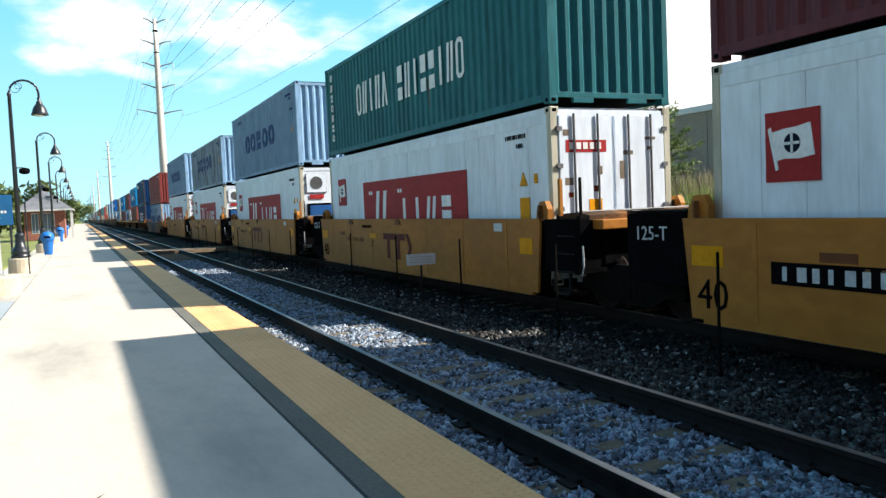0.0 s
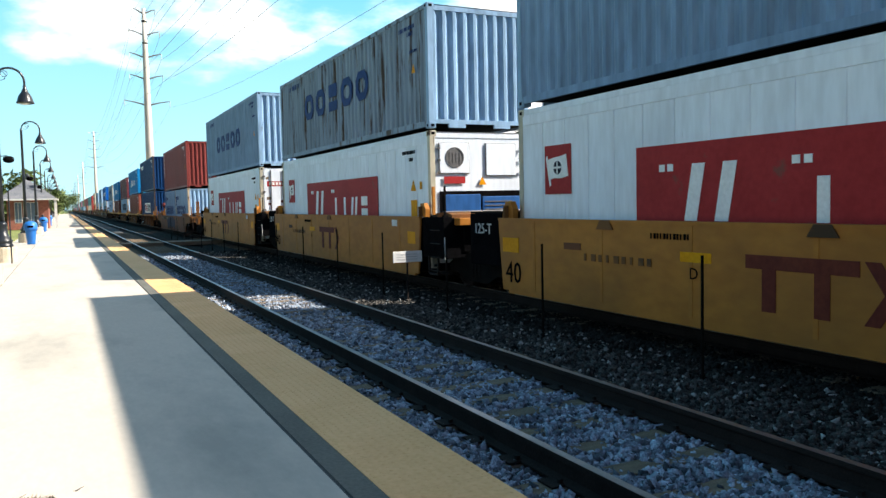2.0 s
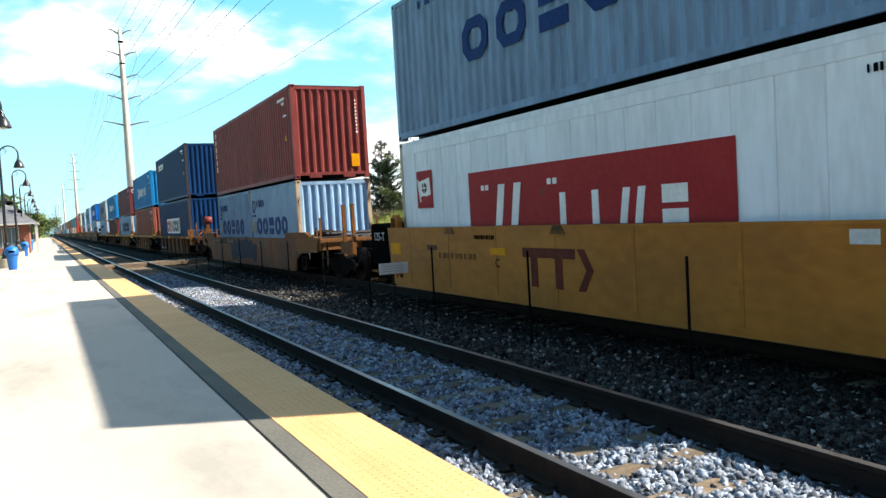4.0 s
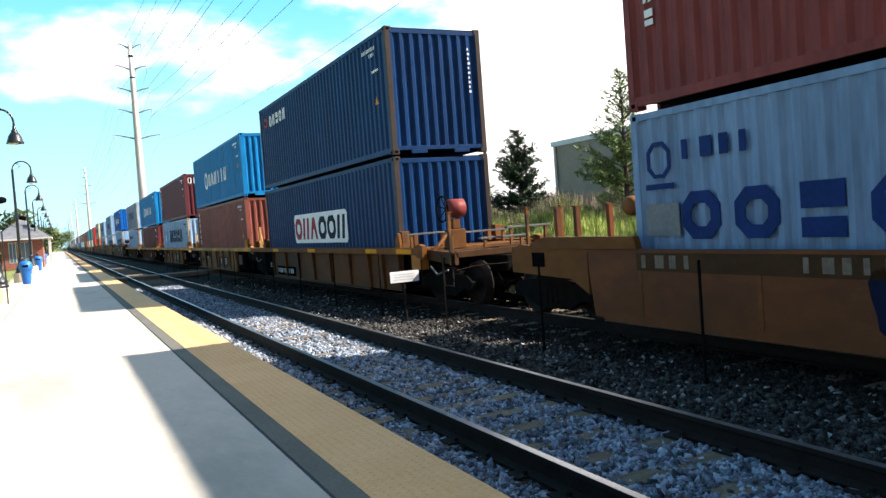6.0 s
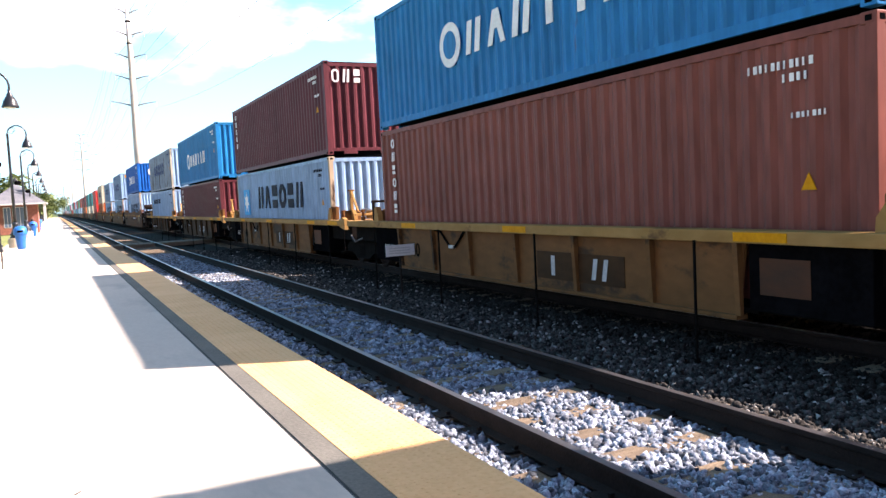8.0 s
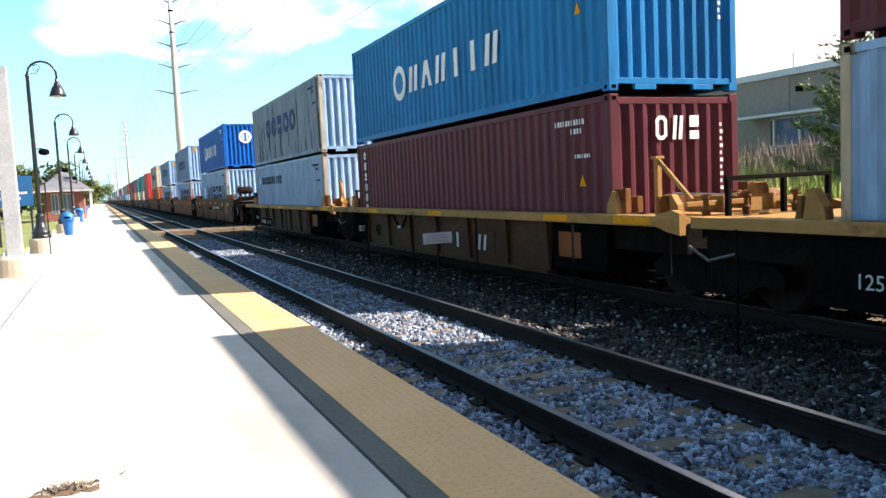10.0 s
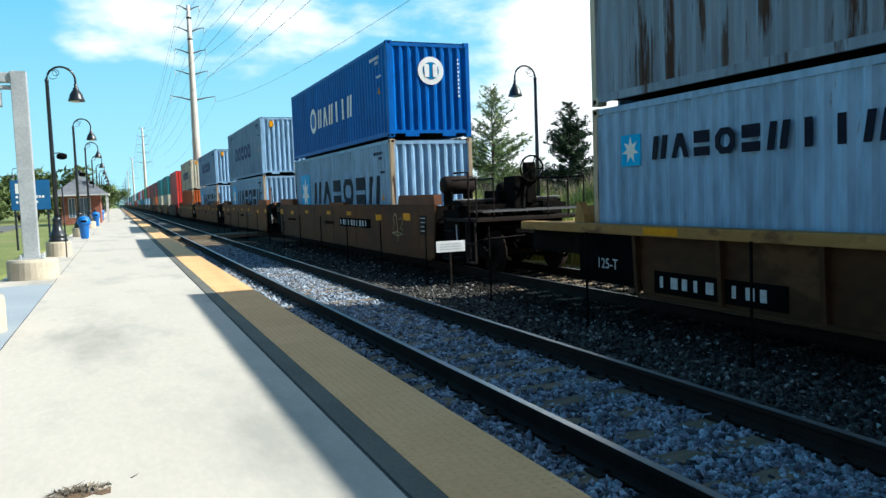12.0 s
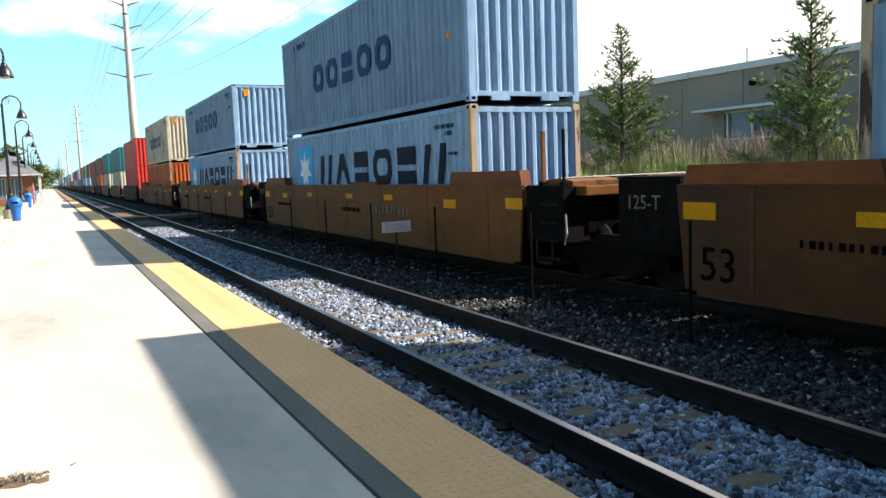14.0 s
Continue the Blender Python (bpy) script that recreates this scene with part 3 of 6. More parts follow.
def deep_well_car(u, gap, body, end, label, marks, detail=2, top=1.19, raised=False, reach=(-0.02, 12.42), number=True, trucks=None, open_end=False):
    """A unit of an articulated deep-well car: origin at the front of its containers, the load 12.19 m long, a shared truck in the gap ahead."""
    car = car_thing(u, label)
    y0, y1 = reach
    side = shared(("well_side", top, reach), lambda: well_side(y0, y1, 0.0, top))
    piece("well_side", side, body, car)
    piece("well_side", side, body, car, pose(0, y0 + y1, 0, 0, 0, 180))
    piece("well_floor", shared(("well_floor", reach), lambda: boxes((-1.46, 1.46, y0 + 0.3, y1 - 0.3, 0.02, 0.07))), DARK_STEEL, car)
    mid = (y0 - (gap - (y1 - 12.19))) / 2
    if detail == 0:
        piece("end_block", shared(("far_end_block", gap), lambda: boxes((-1.3, 1.3, -gap + 0.6, -0.6, 0.15, 0.9))), end, car)
        return car
    for i in range(7):
        y = y0 + 1.1 + i * (y1 - y0 - 2.2) / 6
        piece("side_seam", shared(("side_seam", top), lambda: boxes((-1.506, -1.49, -0.03, 0.03, 0.06, top - 0.04))), body, car, pose(0, y, 0))
    if open_end:
        e = part("end_frame", boxes((-1.3, 1.3, y0 - 0.9, y0 - 0.02, 0.45, top - 0.12), (-0.4, 0.4, y0 - 1.8, y0 - 0.85, 0.4, 0.75), (-1.35, 1.35, y0 - 0.95, y0 - 0.75, top - 0.12, top - 0.02), bevel=0.02), end, car)
    else:
        e = part("end_block", boxes((-1.44, 1.44, y0 - 1.0, y0 - 0.02, 0.36, top), bevel=0.02), end, car)
    for y in (y0 + 0.16, y1 - 0.2):
        part("bulkhead", boxes((-1.455, 1.455, y, y + 0.04, 0.08, top - 0.02)), end, car)
    # flat black sheet as the shade of a hollow that is not modelled
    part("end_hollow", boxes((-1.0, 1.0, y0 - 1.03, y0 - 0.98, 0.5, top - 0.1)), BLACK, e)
    part("end_step", boxes((-1.46, -1.1, y0 - 0.75, y0 - 0.3, 0.02, 0.06), (-1.46, -1.42, y0 - 0.75, y0 - 0.71, 0.02, 0.4), (-1.46, -1.42, y0 - 0.34, y0 - 0.30, 0.02, 0.4)), RAIL, e)
    part("cross_beam", boxes((-1.2, 1.2, y0 - 1.25, y0 - 1.0, top - 0.16, top - 0.02), bevel=0.015), DARK_STEEL if open_end else body, car)
    if number:
        part("rear_block", boxes((-1.44, 1.44, y1 + 0.02, y1 + 1.15, 0.36, top + 0.08), bevel=0.02), end, car)
        part("rear_deck", boxes((-1.4, 1.4, y1 + 0.05, y1 + 1.2, top + 0.082, top + 0.11), bevel=0.006), DARK_STEEL, car)
    part("drawbar", boxes((-0.5, 0.5, -gap + (y1 - 12.19) + 1.1, y0 - 1.0, 0.30, 0.62), (-0.22, 0.22, -gap + (y1 - 12.19) + 1.1, y0 - 1.0, 0.62, 0.8), bevel=0.02), DARK_STEEL, car)
    for s in (-1, 1) if not (raised or open_end) else ():
        for y in (y0 + 0.06, y1 - 0.16):
            g = part("container_guide", prism([(y - 0.16, top), (y + 0.18, top), (y + 0.16, top + 0.14), (y + 0.07, top + 0.28), (y - 0.09, top + 0.29), (y - 0.17, top + 0.16)], 1.36 * s - 0.05, 1.36 * s + 0.05, "x"), body, car)
            part("guide_web", boxes((1.36 * s - 0.13, 1.36 * s + 0.13, y - 0.02, y + 0.02, top, top + 0.22), bevel=0.006), CAR_BROWN, g)
    post = CAR_BROWN if raised else body
    for k, (x, y) in enumerate(((-1.37, y0 - 0.42), (-1.37, y0 - 0.95))):
        if not open_end:
            p = part("stanchion", boxes((x - 0.028 + 0.01 * k, x + 0.028 - 0.01 * k, y - 0.028 + 0.01 * k, y + 0.028 - 0.01 * k, 0.36, top + (0.82 if raised else 0.62)), bevel=0.004), (post, DARK_STEEL)[k], car)
            part("stanchion_foot", boxes((x - 0.05, x + 0.05, y - 0.05, y + 0.05, top, top + 0.05), bevel=0.005), DARK_STEEL, p)
    for k in range(4):
        z = 0.12 + 0.27 * k
        part("ladder_rung", tube([(-1.47, y0 - 0.9, z), (-1.47, y0 - 0.45, z)], 0.012, 6), RAIL, car)
    for x in (-1.25, 0.35):
        part("deck_bracket", prism([(y0 - 1.0, top - 0.02), (y0 - 0.1, top - 0.02), (y0 - 0.1, top + 0.06), (y0 - 0.7, top + 0.10), (y0 - 1.0, top + 0.05)], x, x + 0.85, "x"), DARK_STEEL if open_end else CAR_BROWN, car)
    part("end_rail", tube([(-1.3, y0 - 0.75, top + 0.1), (1.3, y0 - 0.75, top + 0.1)], 0.02, 6), ROD, car)
    part("grab_iron", tube([(-1.43, y0 - 1.02, 0.35), (-1.46, y0 - 1.12, 0.5), (-1.46, y0 - 1.1, 0.8)], 0.014, 6), WHITE_DIRTY, car)
    for y in trucks or (mid,):
        bogie(car, y)
    if number:
        side_text(car, "125-T", 0.26, y1 + 0.98, 0.92, -1.446, DULL_INK if raised else WHITE_DIRTY)
        side_text(car, "53" if raised else "40", 0.56 if raised else 0.50, 13.95 if raised else 12.2, 0.14, -1.506, BLACK)
    for nm, bmf, mat, y, z in marks:
        if isinstance(bmf, tuple):
            word(car, *bmf[:3], mat, y, z, kinds=bmf[3] if len(bmf) > 3 else (), x=-1.5065)
        else:
            car_mark(car, nm, bmf(), mat, y, z, -1.507 if "_line" in nm else -1.503)
    if raised:
        for y in (y0 + 0.05, 4.0, y1 - 2.56):
            part("guide_strip", prism([(y, top), (y + 2.5, top), (y + 2.42, top + 0.24), (y + 0.06, top + 0.24)] if y < 0 or y > 10 else [(y, top), (y + 1.9, top), (y + 1.8, top + 0.08), (y + 0.1, top + 0.08)], -1.47, -1.28, "x"), CAR_ORANGE, car)
    return car


def open_end_gear(car, body):
    """End platform of the first girder car: low rails on legs, brake stand with its red housing, narrow step boards and posts."""
    for x0, x1, y, z in ((-1.3, -0.3, -0.55, 1.2), (-0.1, 1.2, -0.7, 1.16), (0.2, 1.3, -2.3, 1.22), (-0.6, 0.5, -2.6, 1.05)):
        r = part("low_rail", boxes((x0, x1, y - 0.05, y + 0.05, z, z + 0.04), bevel=0.006), ROD, car)
        for x in (x0 + 0.12, x1 - 0.12):
            part("rail_leg", boxes((x - 0.03, x + 0.03, y - 0.03, y + 0.03, 0.88, z)), CAR_BROWN, r)
    for x, y, z1 in ((-1.34, -2.75, 1.62), (0.35, -2.9, 1.6), (1.3, -2.75, 1.6)):
        p = part("post", boxes((x - 0.03, x + 0.03, y - 0.03, y + 0.03, 0.6, z1), bevel=0.005), CAR_BROWN, car)
        part("post_cap", boxes((x - 0.05, x + 0.05, y - 0.05, y + 0.05, z1, z1 + 0.02)), CAR_BROWN, p)
    stand = part("brake_stand", boxes((-0.72, -0.38, -1.62, -1.3, 0.86, 1.28), (-0.64, -0.46, -1.55, -1.38, 1.28, 1.5), (-0.8, -0.7, -1.66, -1.4, 0.7, 1.15), bevel=0.02), CAR_DEEP, car)
    part("bracket_arm", tube([(-0.75, -1.5, 1.2), (-1.1, -1.7, 0.95), (-1.3, -1.7, 0.8)], 0.04, 6), CAR_DEEP, stand)
    tank(car, -0.5, -1.45, 1.72, PAINTS["red"], half=0.2, r=0.2, name="brake_housing")
    ring = [(-0.82 + 0.01 * math.cos(a), -1.45 + 0.27 * math.sin(a), 1.72 + 0.27 * math.cos(a)) for a in [2 * math.pi * i / 18 for i in range(19)]]
    wheel = tube(ring, 0.018, 6)
    for a in range(5):
        t = a * 2 * math.pi / 5
        tube([(-0.74, -1.45, 1.72), (-0.82, -1.45 + 0.26 * math.sin(t), 1.72 + 0.26 * math.cos(t))], 0.012, 5, wheel)
    part("brake_wheel", wheel, DARK_STEEL, car)
    for y in (-1.75, -2.1, -2.55, -2.85):
        part("cross_member", boxes((-1.3, 1.3, y - 0.05, y + 0.05, 0.74, 0.86), bevel=0.01), CAR_GRIME, car)
    for s in (-1, 1):
        part("end_sill", prism([(-2.9, 0.6), (-2.9, 0.84), (-1.55, 0.9), (-1.55, 0.7)], s * 1.3 - 0.04, s * 1.3 + 0.04, "x"), CAR_GRIME, car)
        part("sill_step", tube([(s * 1.36, -2.85, 0.8), (s * 1.38, -2.85, 0.2), (s * 1.38, -2.45, 0.2), (s * 1.36, -2.45, 0.75)], 0.022, 6), RAIL, car)
    part("equipment_box", boxes((-1.42, -1.1, -1.5, -1.0, 0.48, 0.8), bevel=0.02), CAR_YELLOW, car)
    part("draft_sill", boxes((-0.35, 0.35, -3.2, -1.5, 0.4, 0.72), bevel=0.03), DARK_STEEL, car)
    part("coupler", boxes((-0.16, 0.16, -3.9, -3.1, 0.34, 0.6), (-0.22, 0.22, -4.15, -3.8, 0.3, 0.66), bevel=0.04), DARK_STEEL, car)
    part("cut_lever", tube([(-1.35, -2.95, 0.5), (-1.0, -3.0, 0.56), (-0.2, -3.3, 0.58)], 0.014, 6), RAIL, car)
    part("brake_hose", tube([(-0.5, -2.95, 0.5), (-0.52, -3.3, 0.14), (-0.5, -3.9, 0.3)], 0.03, 6), BLACK, car, smooth=True)


def girder_car(u, gap, body, label, marks, girder=CAR_BROWN, lacy=False, branded=False):
    """A unit with a bright deck edge over a ribbed side girder."""
    car = car_thing(u, label)
    y0, y1 = -1.6, 12.19 + 1.9
    part("deck_edge", boxes((-1.5, -1.24, y0, y1, 0.80, 0.94), (1.24, 1.5, y0, y1, 0.80, 0.94), bevel=0.012), body, car)
    a0, a1 = (-0.4, -0.5) if lacy else (1.55, 1.42)
    g = part("side_girder", prism([(a0, -0.02), (10.75, -0.02), (11.0, 0.8), (a1, 0.8)], -1.40, -1.36, "x"), girder, car)
    part("side_girder", prism([(a0, -0.02), (10.75, -0.02), (11.0, 0.8), (a1, 0.8)], 1.36, 1.40, "x"), girder, car)
    part("bottom_flange", boxes((-1.47, -1.3, 1.5, 10.8, -0.06, -0.01)), girder, car)
    for y in ((-0.4, 0.6) if lacy else ()) + (1.5, 2.9, 4.5, 6.1, 7.7, 9.2, 10.85):
        piece("stiffener", shared(("stiffener",), lambda: prism([(-1.49, 0.8), (-1.40, 0.8), (-1.40, -0.01), (-1.45, -0.01)], -0.035, 0.035, "y")), girder, g, pose(0, y, 0))
    for a, b in ((-1.4, 1.4), (11.0, 13.6)):
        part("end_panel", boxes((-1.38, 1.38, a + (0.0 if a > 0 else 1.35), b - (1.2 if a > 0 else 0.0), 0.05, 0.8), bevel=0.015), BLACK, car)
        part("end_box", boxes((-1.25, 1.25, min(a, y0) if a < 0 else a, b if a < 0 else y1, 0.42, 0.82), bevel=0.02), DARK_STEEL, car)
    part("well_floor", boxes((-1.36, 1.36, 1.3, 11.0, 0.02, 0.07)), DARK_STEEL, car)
    part("end_deck", boxes((-1.24, 1.24, y0, -0.05, 0.83, 0.90)), body, car)
    part("end_deck", boxes((-1.24, 1.24, 12.24, y1, 0.83, 0.90)), body, car)
    part("drawbar", boxes((-0.35, 0.35, -gap + 1.5, y0 + 0.2, 0.36, 0.7), bevel=0.02), DARK_STEEL, car)
    for s in (-1, 1):
        for y in (12.75,) if lacy else (-0.95, 12.75):
            b = part("bulkhead_bracket", prism([(y - 0.22, 0.9), (y + 0.22, 0.9), (y + 0.18, 1.04), (y + 0.07, 1.2), (y - 0.08, 1.2), (y - 0.2, 1.06)], s * 0.95 - 0.05, s * 0.95 + 0.05, "x"), body, car)
            part("bracket_web", boxes((s * 0.95 - 0.22, s * 0.95 + 0.22, y - 0.03, y + 0.03, 0.92, 1.18), bevel=0.008), CAR_BROWN, b)
        g = part("end_guide", prism([(-0.34, 0.94), (-0.06, 0.94), (-0.07, 1.08), (-0.2, 1.27), (-0.28, 1.25)], s * 1.34 - 0.03, s * 1.34 + 0.03, "x"), body, car)
        part("guide_block", boxes((s * 1.2 - 0.09, s * 1.2 + 0.09, -0.3, -0.1, 0.94, 1.3), (s * 0.95 - 0.05, s * 0.95 + 0.05, -0.3, -0.1, 0.94, 1.18), bevel=0.012), CAR_BROWN, g)
        part("end_guide", prism([(12.26, 0.94), (12.54, 0.94), (12.48, 1.25), (12.4, 1.27), (12.28, 1.08)], s * 1.3 - 0.06, s * 1.3 + 0.06, "x"), body, car)
        part("end_lug", prism([(y0 - 0.15, 0.7), (y0 + 0.1, 0.74), (y0 + 0.3, 0.8), (y0 + 0.3, 0.96), (y0, 1.02), (y0 - 0.15, 0.98)], s * 1.44 - 0.05, s * 1.44 + 0.05, "x"), body, car)
    if lacy:
        open_end_gear(car, body)
    else:
        part("end_bar", boxes((-1.05, 1.05, -1.4, -1.33, 1.03, 1.10), (-0.48, -0.42, -1.45, -0.7, 0.93, 1.16), (0.42, 0.48, -1.45, -0.7, 0.93, 1.16), bevel=0.012), body, car)
        part("pipe_rail", boxes((-0.7, 1.2, -1.75, -1.68, 1.36, 1.42), (-0.68, -0.62, -1.75, -1.68, 0.9, 1.36), (0.3, 0.36, -1.75, -1.68, 0.9, 1.36), (1.14, 1.2, -1.75, -1.68, 0.9, 1.36), bevel=0.008), DARK_STEEL, car)
        for x in (-0.9, -0.2, 0.7):
            part("valve", lathe([(0.05, 0.9), (0.06, 1.0), (0.035, 1.03), (0.035, 1.12), (0.07, 1.14), (0.07, 1.18), (0.02, 1.2)], 10, centre=(x, -1.58, 0)), CAR_BROWN, car)
        part("brace_post", boxes((-0.86, -0.78, -0.58, -0.5, 0.9, 1.72), (-0.9, -0.74, -0.6, -0.48, 1.7, 1.74), bevel=0.008), body, car)
        part("diagonal_bar", tube([(-0.82, -0.54, 1.70), (-0.95, -1.38, 1.12)], 0.035, 6), body, car)
        part("cross_rod", tube([(-0.56, -0.54, 1.2), (-0.1, -1.3, 1.15)], 0.016, 6), GALVANISED, car)
        part("slotted_plate", prism([(-0.16, 0.94), (0.16, 0.94), (0.16, 1.26), (0.1, 1.32), (-0.1, 1.32), (-0.16, 1.26)], -1.62, -1.56, "y"), body, car)
        tank(car, 0.5, -1.15, 1.10, CAR_BROWN, half=0.35, r=0.11)
    for x in (-1.42, -0.9):
        part("step_rod", tube([(x, -1.5, 0.8), (x, -1.5, 0.15), (x, -1.2, 0.1)], 0.014, 6), RAIL, car)
    part("hose_guard", tube([(-1.3, y0 - 0.1, 0.55), (-1.35, y0 - 0.5, 0.4), (-1.3, y0 - 0.9, 0.5)], 0.02, 6), ROD, car)
    bogie(car, -gap / 2)
    side_text(car, "125-T", 0.22, 11.62 if lacy else 11.9, 0.27, -1.386, WHITE_DIRTY)
    if branded:
        side_text(car, "40", 0.42, 10.35, 0.22, -1.406, BLACK)
    if not lacy:
        part("orange_panel", boxes((-1.386, -1.38, 0.62, 1.25, 0.24, 0.64)), CAR_ORANGE, car)
    if branded:
        hose = part("hanging_hose", tube([(-1.43, 9.12, 0.79), (-1.43, 8.88, 0.77), (-1.43, 8.66, 0.6), (-1.43, 8.52, 0.5), (-1.43, 8.3, 0.49), (-1.43, 8.12, 0.62), (-1.43, 7.92, 0.78), (-1.43, 7.75, 0.78)], 0.022, 6), BLACK, car, smooth=True)
        part("hose_coupling", boxes((-1.465, -1.405, 8.32, 8.5, 0.46, 0.52), bevel=0.01), WHITE_DIRTY, hose)
    for nm, bmf, mat, y, z in marks:
        if isinstance(bmf, tuple):
            word(car, *bmf[:3], mat, y, z, kinds=bmf[3] if len(bmf) > 3 else (), x=-1.5065 if z > 0.78 else -1.4085)
        else:
            car_mark(car, nm, bmf(), mat, y, z, (-1.503 if z > 0.78 else -1.405) - (0.004 if "_line" in nm else 0))
    return car


SPRAY = surface("spray_paint", (0.002, 0.004, 0.018), (0.007, 0.011, 0.050), scale=3, fine=14, rough=0.6, bump=0, gloss=0.1)
PATCH = surface("repaint", (0.12, 0.14, 0.16), (0.19, 0.20, 0.21), scale=4, fine=20, rough=0.7, bump=0)
CHALK = surface("chalk", (0.30, 0.25, 0.12), (0.42, 0.36, 0.2), scale=4, fine=30, rough=0.9, bump=0)


# plain shapes that stand in for trade names
RINGS, STROKES, MIXED = (0, 0, 2, 0, 0), (1, 3, 1, 4, 4, 1), (1, 3, 2, 0, 2, 1, 4, 4, 1, 2)


# ---- what each unit carries, front to rear
def reefer(u, z, colour="white"):
    """White refrigerated box with a red side panel of barred lettering and a flag panel."""
    c = container(colour, 12.19, 2.896, "reefer", "white refrigerated shipping container with a red side panel", u, z, frame_colour="cream")
    mark(c, "name_panel", plate(6.15, 1.14), RED_INK, 9.2, 0.92, "faded red panel")
    word(c, 1, 1.5, 0.70, WHITE, 8.3, 1.1, depth=0.006, fill=0.56, first=1)
    word(c, 4, 3.1, 0.48, WHITE, 6.6, 1.1, depth=0.006, kinds=(4, 4, 1, 2))
    word(c, 2, 0.3, 0.09, WHITE, 8.75, 1.72, depth=0.006)
    word(c, 2, 0.3, 0.09, WHITE, 6.72, 1.72, depth=0.006)
    mark(c, "flag_panel", plate(0.70, 0.76), RED_INK, 11.40, 1.48, "red panel with a white flag")
    mark(c, "flag", prism([(0.06, 0.08), (0.2, 0.11), (0.38, 0.10), (0.58, 0.13), (0.53, 0.47), (0.36, 0.44), (0.2, 0.43), (0.02, 0.40)], -0.004, 0.006, "x"), WHITE, 11.34, 1.62, depth=0.006)
    mark(c, "flag_pole", prism([(0.08, -0.02), (0.12, 0.0), (0.02, 0.46), (-0.02, 0.44)], -0.004, 0.006, "x"), WHITE, 11.34, 1.62, depth=0.008)
    mark(c, "flag_emblem", prism(disc(0.105, 16), -0.004, 0.006, "x"), NAVY_INK, 11.04, 1.89, depth=0.012)
    mark(c, "emblem_bar", plate(0.03, 0.2), WHITE, 11.055, 1.79, depth=0.016)
    mark(c, "emblem_bar", plate(0.2, 0.03), WHITE, 11.14, 1.875, depth=0.016)
    mark(c, "warning_sign", prism([(-0.13, 0), (0.13, 0), (0, 0.24)], -0.004, 0.006, "x"), YELLOW_MARK, 0.9, 1.65)
    mark(c, "warning_plate", plate(0.31, 0.37), YELLOW_MARK, 1.03, 1.08)
    mark(c, "small_plate", plate(0.1, 0.16), YELLOW_MARK, 0.55, 1.68)
    mark(c, "number_line", bars(11, 0.7, 0.08), BLACK, 1.47, 2.46)
    mark(c, "number_line", bars(4, 0.25, 0.08), BLACK, 1.1, 2.3)
    return c


ROD = surface("lock_rod_steel", (0.07, 0.07, 0.075), (0.14, 0.14, 0.145), scale=4, fine=30, rough=0.6, metal=0.2)


